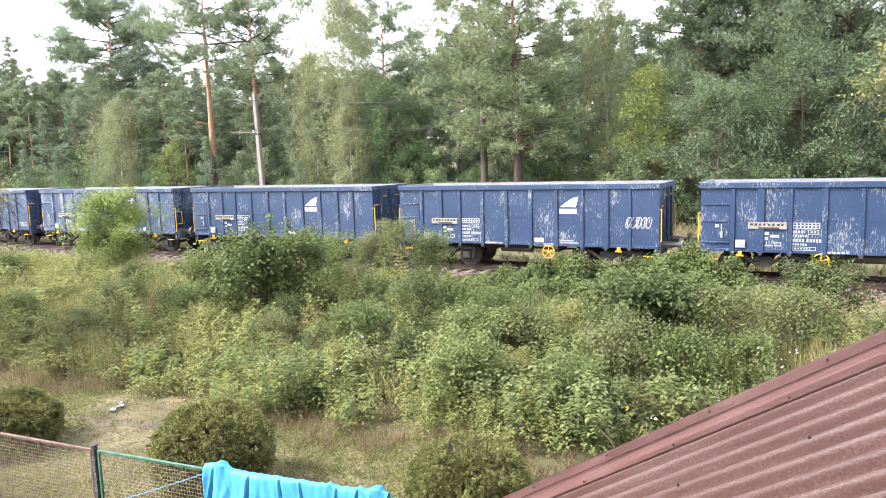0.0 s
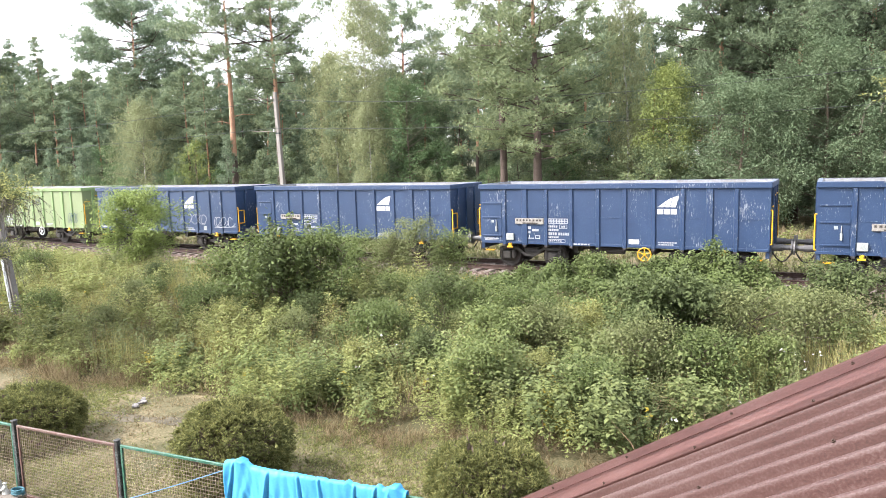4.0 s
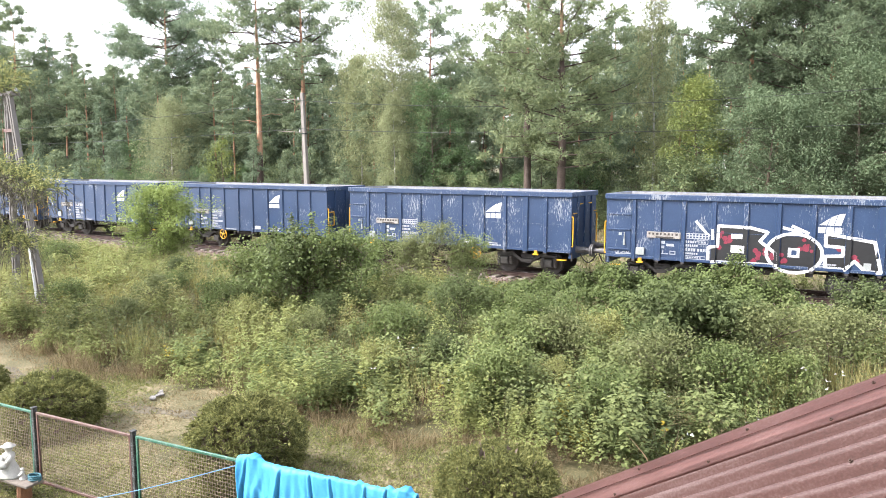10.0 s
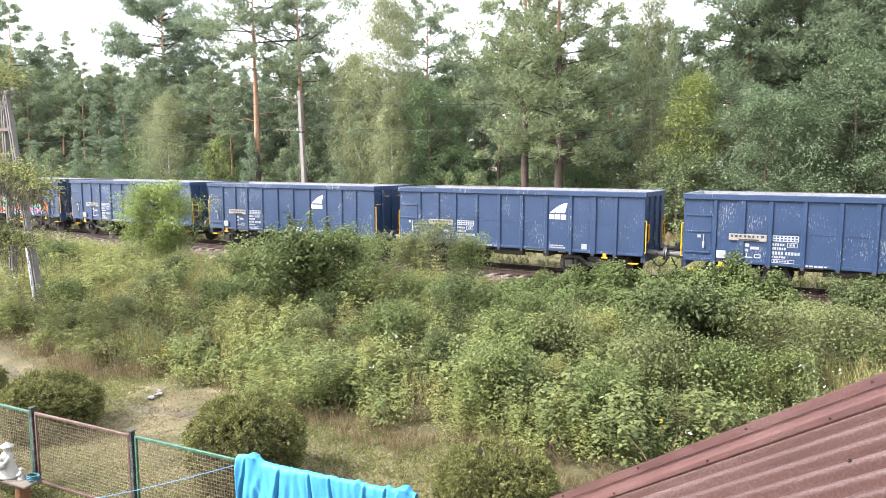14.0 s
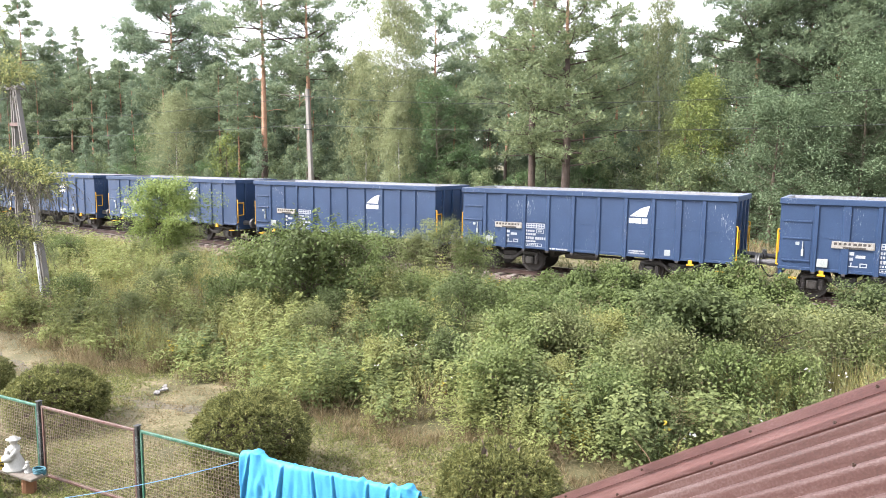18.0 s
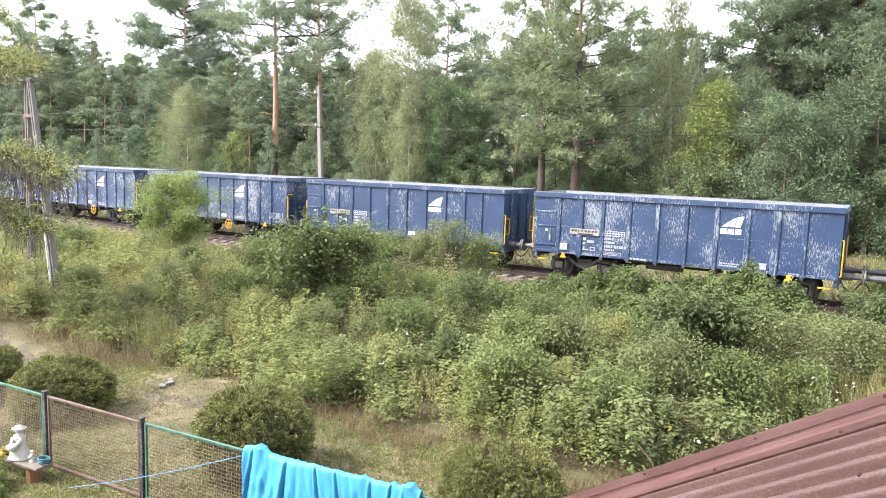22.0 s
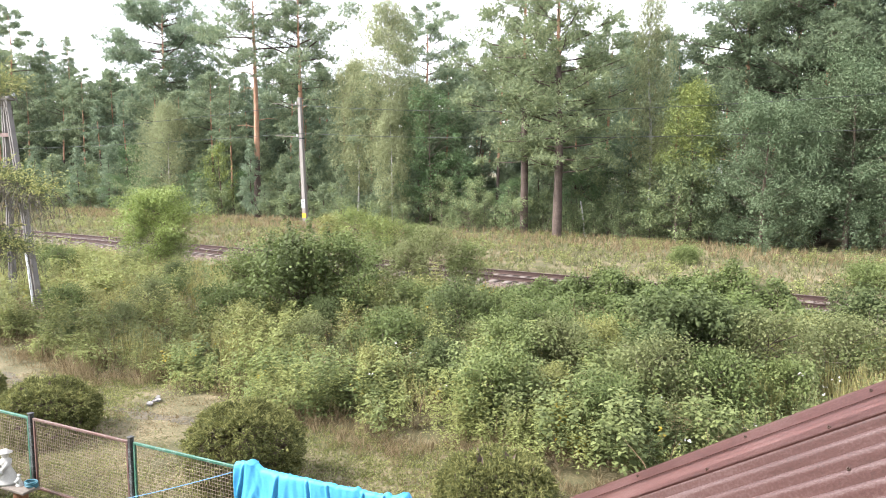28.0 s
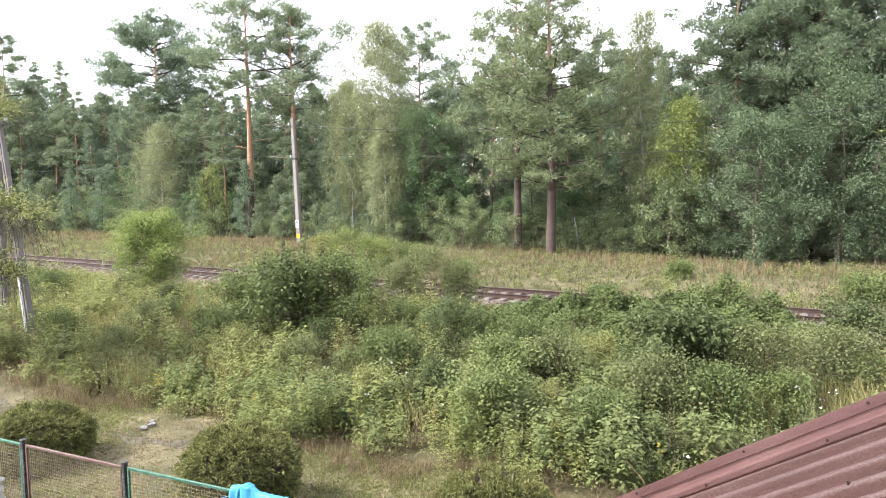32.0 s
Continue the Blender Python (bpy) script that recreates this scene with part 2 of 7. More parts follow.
# ---- mesh helpers ----
def mesh_np(name, verts, faces, mat):
    """A mesh from arrays: faces is an array of triangles or of quads."""
    verts, faces = np.asarray(verts, np.float32), np.asarray(faces, np.int32)
    me = bpy.data.meshes.new(name)
    k = faces.shape[1]
    me.vertices.add(len(verts))
    me.vertices.foreach_set("co", verts.ravel())
    me.loops.add(faces.size)
    me.loops.foreach_set("vertex_index", faces.ravel())
    me.polygons.add(len(faces))
    me.polygons.foreach_set("loop_start", np.arange(0, faces.size, k, dtype=np.int32))
    me.update(calc_edges=True)
    me.materials.append(mat)
    return me


def part(name, bm, mat, parent=None, label=""):
    """Links a bmesh or a mesh as one object under a thing or a part."""
    if isinstance(bm, bmesh.types.BMesh):
        me = bpy.data.meshes.new(name)
        bm.to_mesh(me)
        bm.free()
        me.materials.append(mat)
    else:
        me = bm
    ob = new(name, me)
    ob.parent = parent
    if label:
        tagged(ob, label)
    return ob


def thing(name, label, category, group="", kind="", at=None):
    ob = tagged(new(name), label, category, group, kind)
    if at is not None:
        ob.matrix_basis = at
    return ob


def box(bm, x0, x1, y0, y1, z0, z1, bevel=0.0):
    vs = [bm.verts.new((x, y, z)) for x in (x0, x1) for y in (y0, y1) for z in (z0, z1)]
    fs = [bm.faces.new([vs[i] for i in f]) for f in ((0, 1, 3, 2), (4, 6, 7, 5), (0, 4, 5, 1), (2, 3, 7, 6), (0, 2, 6, 4), (1, 5, 7, 3))]
    if bevel:
        bmesh.ops.bevel(bm, geom=list({e for f in fs for e in f.edges}), offset=bevel, segments=1, affect="EDGES", profile=0.5)
    return bm


def boxes(*rows, bevel=0.0):
    bm = bmesh.new()
    for r in rows:
        box(bm, *r, bevel=bevel)
    return bm


def cyl(bm, a, b, r0, r1=None, n=12, caps=True):
    """A tapered rod from a to b."""
    a, b = Vector(a), Vector(b)
    r1 = r0 if r1 is None else r1
    q = (b - a).to_track_quat("Z", "Y").to_matrix()
    rings = []
    for p, r in ((a, r0), (b, r1)):
        rings.append([bm.verts.new(p + q @ Vector((r * math.cos(2 * math.pi * i / n), r * math.sin(2 * math.pi * i / n), 0))) for i in range(n)])
    for i in range(n):
        bm.faces.new((rings[0][i], rings[0][(i + 1) % n], rings[1][(i + 1) % n], rings[1][i]))
    if caps:
        bm.faces.new(rings[0][::-1])
        bm.faces.new(rings[1])
    return bm


def tube(points, radii, n=8):
    """Vertices and quads of a tube along points."""
    P = np.asarray(points, float)
    T = np.gradient(P, axis=0)
    T /= np.linalg.norm(T, axis=1)[:, None] + 1e-9
    ref = np.where(np.abs(T[:, 2:3]) > 0.9, np.array([[1.0, 0, 0]]), np.array([[0, 0, 1.0]]))
    U = np.cross(T, ref)
    U /= np.linalg.norm(U, axis=1)[:, None] + 1e-9
    W = np.cross(T, U)
    a = np.linspace(0, 2 * math.pi, n, endpoint=False)
    R = np.asarray(radii, float)[:, None, None]
    V = P[:, None] + R * (np.cos(a)[None, :, None] * U[:, None] + np.sin(a)[None, :, None] * W[:, None])
    k = len(P)
    i, j = np.meshgrid(np.arange(k - 1), np.arange(n), indexing="ij")
    j2 = (j + 1) % n
    Q = np.stack([i * n + j, i * n + j2, (i + 1) * n + j2, (i + 1) * n + j], -1).reshape(-1, 4)
    return V.reshape(-1, 3), Q


def joined(pieces):
    vs, qs, o = [], [], 0
    for v, q in pieces:
        vs.append(v)
        qs.append(q + o)
        o += len(v)
    return np.concatenate(vs), np.concatenate(qs)


def blades(rng, base, way, length, width, bend=0.2, face=0.0, fold=0.0, ovate=False):
    """One leaf for each base point, along way and drooping by bend; face 0 to 1 turns its upper side to the sky, fold creases the midrib."""
    n = len(base)
    way = way / (np.linalg.norm(way, axis=1)[:, None] + 1e-9)
    side = np.cross(way, rng.normal(size=(n, 3)))
    side /= np.linalg.norm(side, axis=1)[:, None] + 1e-9
    if face:
        level = np.cross(way, np.array([0, 0, 1.0]))
        level /= np.linalg.norm(level, axis=1)[:, None] + 1e-9
        level *= np.where((level * side).sum(1) < 0, -1.0, 1.0)[:, None]
        side = level * face + side * (1 - face)
        side /= np.linalg.norm(side, axis=1)[:, None] + 1e-9
    length, width = np.broadcast_to(length, n)[:, None], np.broadcast_to(width, n)[:, None]
    lift = np.cross(side, way)
    lift *= np.where(lift[:, 2:3] < 0, -1.0, 1.0) * fold * width
    down = np.array([0, 0, 1.0]) * length * bend
    tip = base + way * length - down
    if ovate:
        lo, hi = base + way * length * 0.28 + lift, base + way * length * 0.66 - down * 0.4 + lift
        V = np.stack([base, lo + side * width * 0.5, hi + side * width * 0.4, tip, hi - side * width * 0.4, lo - side * width * 0.5], 1).reshape(-1, 3)
        return V, np.arange(6 * n).reshape(-1, 6)
    mid = base + way * length * 0.45 + lift
    V = np.stack([base, mid + side * width / 2, tip, mid - side * width / 2], 1).reshape(-1, 3)
    return V, np.arange(4 * n).reshape(-1, 4)


def ball_points(rng, n, shell=0.5):
    d = rng.normal(size=(n, 3))
    d /= np.linalg.norm(d, axis=1)[:, None]
    return d * (shell + (1 - shell) * rng.random(n) ** 0.6)[:, None]


# ---- ground ----
TRACK_Y = 26.1
GARDEN_Z = -0.5


def ground_z(x, y):
    """Height of the soil: a flat garden, a gentle bank, the ballast bed and the strip before the forest."""
    x, y = np.asarray(x, float), np.asarray(y, float)
    rise = np.clip((y - 11.0) / 10.0, 0, 1)
    z = GARDEN_Z + 0.1 * rise * rise * (3 - 2 * rise)
    bed = np.clip((2.6 - np.abs(y - TRACK_Y)) / 0.9, 0, 1)
    z = z + 0.12 * bed
    far = np.clip((y - 29.0) / 5.0, 0, 1)
    z = z + 0.1 * far
    z = z + 0.05 * np.sin(x * 0.7 + 1.3 * np.sin(y * 0.45)) * np.cos(y * 0.6 + x * 0.21) * np.clip((np.abs(y - TRACK_Y) - 2) / 2, 0, 1)
    return z


def ground():
    xs = np.concatenate([np.linspace(-900, -120, 14)[:-1], np.linspace(-120, -40, 60)[:-1], np.linspace(-40, 20, 170)[:-1], np.linspace(20, 900, 24)])
    ys = np.concatenate([np.linspace(-300, -10, 12)[:-1], np.linspace(-10, 60, 220)[:-1], np.linspace(60, 900, 20)])
    X, Y = np.meshgrid(xs, ys, indexing="ij")
    V = np.stack([X, Y, ground_z(X, Y)], -1).reshape(-1, 3)
    n, k = len(xs), len(ys)
    i, j = np.meshgrid(np.arange(n - 1), np.arange(k - 1), indexing="ij")
    Q = np.stack([i * k + j, (i + 1) * k + j, (i + 1) * k + j + 1, i * k + j + 1], -1).reshape(-1, 4)
    m = material("dry_turf", (0.096, 0.084, 0.040), 0.95, 0.0, (0.052, 0.053, 0.022), 1.3, 1.0, 22.0, (0.190, 0.155, 0.094), 0.26)
    ob = new("ground", mesh_np("ground", V, Q, m))
    tagged(ob, "dry grassy soil of garden, meadow and forest floor", "ground", kind="structure")


ground()


# ---- railway track ----
def railway():
    X0, X1 = -560.0, 560.0
    prof = [(-0.062, -0.17), (0.062, -0.17), (0.062, -0.155), (0.014, -0.135), (0.012, -0.05), (0.036, -0.035), (0.034, -0.004), (-0.034, -0.004), (-0.036, -0.035), (-0.012, -0.05), (-0.014, -0.135), (-0.062, -0.155)]
    track = thing("railway_track", "single railway line with rusty rails on ballast", "railway", kind="structure", at=pose(0, TRACK_Y, 0))
    for y in (-0.752, 0.752):
        bm = bmesh.new()
        a = [bm.verts.new((X0, y + p, z)) for p, z in prof]
        b = [bm.verts.new((X1, y + p, z)) for p, z in prof]
        for i in range(len(prof)):
            j = (i + 1) % len(prof)
            bm.faces.new((a[i], a[j], b[j], b[i]))
        rail = part("rail", bm, M["rail"], track, "brown rusty steel rail")
        part("rail_head", boxes((X0, X1, y - 0.028, y + 0.028, -0.004, 0.0)), M["railtop"], rail, "worn shiny running surface")
    bm = bmesh.new()
    box(bm, -0.13, 0.13, -1.3, 1.3, -0.33, -0.175, 0.015)
    for y in (-0.752, 0.752):
        box(bm, -0.08, 0.08, y - 0.17, y + 0.17, -0.175, -0.165)
    first = part("sleeper", bm, M["sleeper"], track)
    first.location.x = -80.0
    for i in range(1, 146):
        o = new("sleeper", first.data)
        o.parent = track
        o.location.x = -80.0 + 0.62 * i
    far = [i for i in range(-220, 320) if not 0 <= i < 146]
    tagged(part("far_sleeper", boxes(*[(-80.0 + 0.62 * i - 0.13, -80.0 + 0.62 * i + 0.13, -1.3, 1.3, -0.33, -0.175) for i in far]), M["sleeper"], track), kind="stuff")
    # ballast: loose stones heaped along the bed
    rng = np.random.default_rng(5)
    n = 26000
    x = rng.uniform(-75, 14, n)
    y = rng.uniform(-2.5, 2.5, n)
    near = np.abs(y) < 1.5
    z = np.where(near, -0.25, -0.25 - (np.abs(y) - 1.5) * 0.16) + rng.uniform(-0.03, 0.03, n)
    s = rng.uniform(0.025, 0.06, n)
    base = np.array([[1, 0, 0], [-1, 0, 0], [0, 1, 0], [0, -1, 0], [0, 0, 1], [0, 0, -1]], float)
    V = base[None] * (s[:, None, None] * rng.uniform(0.6, 1.3, (n, 6, 1))) + np.stack([x, y, z], -1)[:, None] + rng.normal(0, 0.008, (n, 6, 3))
    tri = np.array([[0, 2, 4], [2, 1, 4], [1, 3, 4], [3, 0, 4], [2, 0, 5], [1, 2, 5], [3, 1, 5], [0, 3, 5]])
    F = (tri[None] + 6 * np.arange(n)[:, None, None]).reshape(-1, 3)
    tagged(part("ballast", mesh_np("ballast", V.reshape(-1, 3), F, M["ballast"]), M["ballast"], track, "grey-brown crushed stone"), kind="stuff")
    bm = bmesh.new()
    a = [bm.verts.new((X0, y, z)) for y, z in ((-2.6, -0.52), (-1.5, -0.27), (1.5, -0.27), (2.6, -0.52))]
    b = [bm.verts.new((X1, y, z)) for y, z in ((-2.6, -0.52), (-1.5, -0.27), (1.5, -0.27), (2.6, -0.52))]
    for i in range(3):
        bm.faces.new((a[i], a[i + 1], b[i + 1], b[i]))
    part("ballast_bed", bm, M["ballast"], track)


railway()


# ---- goods wagons ----
HALF, TOP, SILL = 5.12, 3.20, 0.95
POSTS = (-4.12, -3.29, -2.44, -1.47, -0.48, 0.48, 1.47, 2.43, 3.29, 4.11)
BOGIES = (-3.22, 3.22)
PITCH, SPEED = 11.562, 18.032


def side_face(u0, u1, z0, z1, s, d0=0.0, d1=0.006):
    """A thin slab on the outer side wall: s is -1 on the camera's side."""
    y0, y1 = s * (1.37 + d0), s * (1.37 + d1)
    return (u0, u1, min(y0, y1), max(y0, y1), z0, z1)


def bogie(parent, x):
    b = part("bogie_frame", boxes((x - 0.3, x + 0.3, -0.95, 0.95, 0.5, 0.78), bevel=0.03), M["black"], parent, "grimy black steel bogie")
    for s in (-1, 1):
        bm = bmesh.new()
        y = s * 1.02
        for xa, xb, za, zb, h in ((-1.25, -0.55, 0.72, 0.76, 0.1), (-0.55, -0.2, 0.76, 0.52, 0.13), (-0.2, 0.2, 0.52, 0.52, 0.15), (0.2, 0.55, 0.52, 0.76, 0.13), (0.55, 1.25, 0.76, 0.72, 0.1)):
            a, c = [], []
            for xx, zz, out in ((xa, za, a), (xb, zb, c)):
                for yy in (y - 0.06, y + 0.06):
                    for dz in (-h / 2, h / 2):
                        out.append(bm.verts.new((x + xx, yy, zz + dz)))
            for f in ((a[0], a[1], c[1], c[0]), (a[2], c[2], c[3], a[3]), (a[1], a[3], c[3], c[1]), (a[0], c[0], c[2], a[2]), (a[0], a[2], a[3], a[1]), (c[0], c[1], c[3], c[2])):
                bm.faces.new(f)
        part("side_frame", bm, M["grime"], b)
        for dx in (-0.92, 0.92):
            bm = boxes((x + dx - 0.16, x + dx + 0.16, y - 0.13, y + 0.13, 0.33, 0.62), bevel=0.03)
            cyl(bm, (x + dx, y - 0.14 if s < 0 else y, 0.46), (x + dx, y if s < 0 else y + 0.14, 0.46), 0.11, n=10)
            part("axle_box", bm, M["grime"], b)
            for k in (-0.25, 0.25) if s < 0 else ():
                bm = bmesh.new()
                cyl(bm, (x + dx + k, y, 0.34), (x + dx + k, y, 0.66), 0.075, n=8)
                for zz in (0.4, 0.48, 0.56):
                    cyl(bm, (x + dx + k, y, zz), (x + dx + k, y, zz + 0.04), 0.095, n=8)
                part("spring", bm, M["black"], b)
    for dx in (-0.92, 0.92):
        bm = bmesh.new()
        cyl(bm, (x + dx, -0.9, 0.46), (x + dx, 0.9, 0.46), 0.075, n=10)
        for s in (-1, 1):
            cyl(bm, (x + dx, s * 0.69, 0.46), (x + dx, s * 0.82, 0.46), 0.455, n=28)
            cyl(bm, (x + dx, s * 0.66, 0.46), (x + dx, s * 0.69, 0.46), 0.48, n=28)
            cyl(bm, (x + dx, s * 0.82, 0.46), (x + dx, s * 0.835, 0.46), 0.37, 0.30, n=28)
        part("wheelset", bm, M["black"], b)


def mark(u0, u1, z0, z1, s, d0=0.0, d1=0.006):
    """As side_face, for what is painted or screwed on at lettering height."""
    return side_face(u0, u1, z0 - 0.08, z1 - 0.08, s, d0, d1)


def glyph_bars(rng, u0, u1, z0, z1, rows, s, d=0.008, gap=0.35, wide=0.11):
    """Rows of small bars where unreadable lettering stands."""
    out, h = [], (z1 - z0) / rows
    for r in range(rows):
        u, end = u0, u1 - rng.uniform(0, 0.25) * (u1 - u0)
        while u < end:
            w = wide * rng.uniform(0.5, 1.1)
            out.append(mark(u, min(u + w, end), z0 + (r + gap / 2) * h, z0 + (r + 1 - gap / 2) * h, s, 0.0, d))
            u += w * 1.35
    return boxes(*out)


def markings(w, side, rng, s, logo, wheel, place):
    """Boards, lettering, emblem, lugs and brake wheel on one side."""
    board = part("card_board", boxes(mark(-3.66, -2.52, 1.79, 2.01, s, 0.03, 0.065), bevel=0.006), M["plate"], side, "worn pale name board")
    part("board_print", boxes(*[mark(-3.60 + 0.13 * k, -3.60 + 0.13 * k + rng.uniform(0.05, 0.1), 1.90, 1.97, s, 0.065, 0.069) for k in range(8)], mark(-3.35, -2.75, 1.80, 1.85, s, 0.065, 0.069)), M["black"], board)
    if logo == "fin":
        panel = part("number_panel", boxes(mark(-2.37, -1.60, 1.82, 2.01, s, 0, 0.008)), M["print"], side, "pale panel with dark marks")
        tagged(part("panel_print", boxes(*[mark(-2.33 + 0.105 * k, -2.265 + 0.105 * k, z, z + 0.05, s, 0.008, 0.011) for k in range(7) for z in (1.85, 1.935)]), M["blue0"], panel), kind="stuff")
    rows = [(-2.36 + 0.075 * k, 0.05, 1.68, 0.075) for k in range(5)] + [(-2.36 + 0.07 * k, 0.048, 1.55, 0.08) for k in range(6)] + [(-2.36 + 0.088 * k, 0.062, 1.395, 0.10) for k in range(4)] + [(-1.97 + 0.088 * k, 0.062, 1.395, 0.10) for k in range(5)] + [(-2.36 + 0.07 * k, 0.05, 1.29, 0.06) for k in range(6)] + [(-2.36 + 0.1 * k, 0.06, 1.03, 0.05) for k in range(7)]
    frames = ((-1.93, 0.3, 1.64, 0.15), (-2.36, 0.66, 1.13, 0.115))
    for u, w2, z, h in frames:
        rows += [(u, w2, z, 0.016), (u, w2, z + h - 0.016, 0.016), (u, 0.016, z, h), (u + w2 - 0.016, 0.016, z, h)]
    rows += [(-1.86 + 0.09 * k, 0.06, 1.68, 0.07) for k in range(2)] + [(-2.3 + 0.08 * k, 0.05, 1.165, 0.04) for k in range(6)]
    tagged(part("lettering", boxes(*[mark(u, u + w2, z, z + h, s, 0, 0.008) for u, w2, z, h in rows]), M["print"], side, "white lettering"), kind="stuff")
    tagged(part("data_panel", boxes(*[mark(-3.28 + a, -3.28 + a + b, c, c + h, s, 0, 0.008) for a, b, c, h in ((0, .24, 1.60, .10), (.28, .26, 1.52, .09), (0, .22, 1.44, .09), (0.0, .36, 1.24, .035), (0, .03, 1.24, .12), (.16, .03, 1.27, .11), (.40, .20, 1.24, .03), (.40, .03, 1.24, .13), (.57, .03, 1.24, .13), (.40, .2, 1.34, .03))]), M["print"], side, "white data grid"), kind="stuff")
    part("label_box", boxes(mark(-4.03, -3.73, 1.17, 1.43, s, 0.02, 0.07), bevel=0.01), M["greybox"], side, "grey metal label holder")
    if wheel:
        part("load_panel", boxes(mark(0.62, 0.98, 1.16, 1.32, s, 0, 0.009)), M["white"], side)
    else:
        part("small_plate", boxes(mark(2.86, 3.06, 1.16, 1.36, s, 0, 0.009)), M["greybox"], side)
    tagged(part("sill_hook", boxes(*[side_face(u - 0.05, u + 0.05, SILL - 0.09, SILL - 0.02, s, -0.02, 0.07) for u in POSTS]), M["black"], w), kind="stuff")
    tagged(part("small_lettering", glyph_bars(rng, 1.62, 2.28, 1.13, 1.28, 2, s, wide=0.05), M["print"], side), kind="stuff")
    tagged(part("sill_print", glyph_bars(rng, -1.38, -0.6, SILL + 0.10, SILL + 0.18, 1, s, 0.026), M["print"], side), kind="stuff")
    if logo == "fin":
        bm = bmesh.new()
        arc, n = [], 31
        for k in range(n):
            t = k / (n - 1)
            arc.append((1.60 + 0.70 * t ** 0.85, 2.38 + 0.37 * (1 - (1 - t) ** 2.0)))
        base = [(1.60 + 0.60 * k / (n - 1), 2.38) for k in range(n)]
        yy = s * 1.379
        va = [bm.verts.new((u, yy, z)) for u, z in arc]
        vb = [bm.verts.new((u, yy, z)) for u, z in base]
        for k in range(n - 1):
            if k in (11, 20):
                continue
            q = (vb[k], vb[k + 1], va[k + 1], va[k])
            if k == 0:
                q = (vb[0], vb[1], va[1])
            bm.faces.new(q if s < 0 else q[::-1])
        bm.normal_update()
        bmesh.ops.solidify(bm, geom=bm.faces[:], thickness=-0.004)
        part("emblem", bm, M["white"], side, "white fin-shaped emblem")
        for k in range(3):
            part("emblem_block", boxes(mark(1.59 + 0.225 * k, 1.785 + 0.225 * k, 2.22, 2.40, s, 0, 0.009)), M["white"], side)
    part("lifting_lug", boxes(side_face(-3.95, -3.82, 0.80, 0.98, s, 0.0, 0.06), side_face(-4.0, -3.77, 0.80, 0.86, s, 0.0, 0.08), bevel=0.012), M["yellow"], w, "yellow lashing lug")
    part("lifting_lug", boxes(side_face(3.68, 3.81, 0.80, 0.98, s, 0.0, 0.06), side_face(3.63, 3.86, 0.80, 0.86, s, 0.0, 0.08), bevel=0.012), M["yellow"], w, "yellow lashing lug")
    if not wheel:
        return
    hub = 1.17 if place == "mid" else -1.55
    bm = bmesh.new()
    yy = s * 1.40
    n = 18
    for k in range(n):
        a0, a1 = 2 * math.pi * k / n, 2 * math.pi * (k + 1) / n
        cyl(bm, (hub + 0.23 * math.cos(a0), yy, 0.73 + 0.23 * math.sin(a0)), (hub + 0.23 * math.cos(a1), yy, 0.73 + 0.23 * math.sin(a1)), 0.024, n=6)
    for k in range(5):
        a0 = 2 * math.pi * (k + 0.25) / 5
        cyl(bm, (hub, yy, 0.73), (hub + 0.22 * math.cos(a0), yy, 0.73 + 0.22 * math.sin(a0)), 0.02, n=6)
    cyl(bm, (hub, yy - 0.04 * s, 0.73), (hub, yy + 0.03 * s, 0.73), 0.05, n=8)
    part("brake_wheel", bm, M[wheel], w, "yellow spoked hand-brake wheel" if wheel == "yellow" else "white spoked hand-brake wheel")


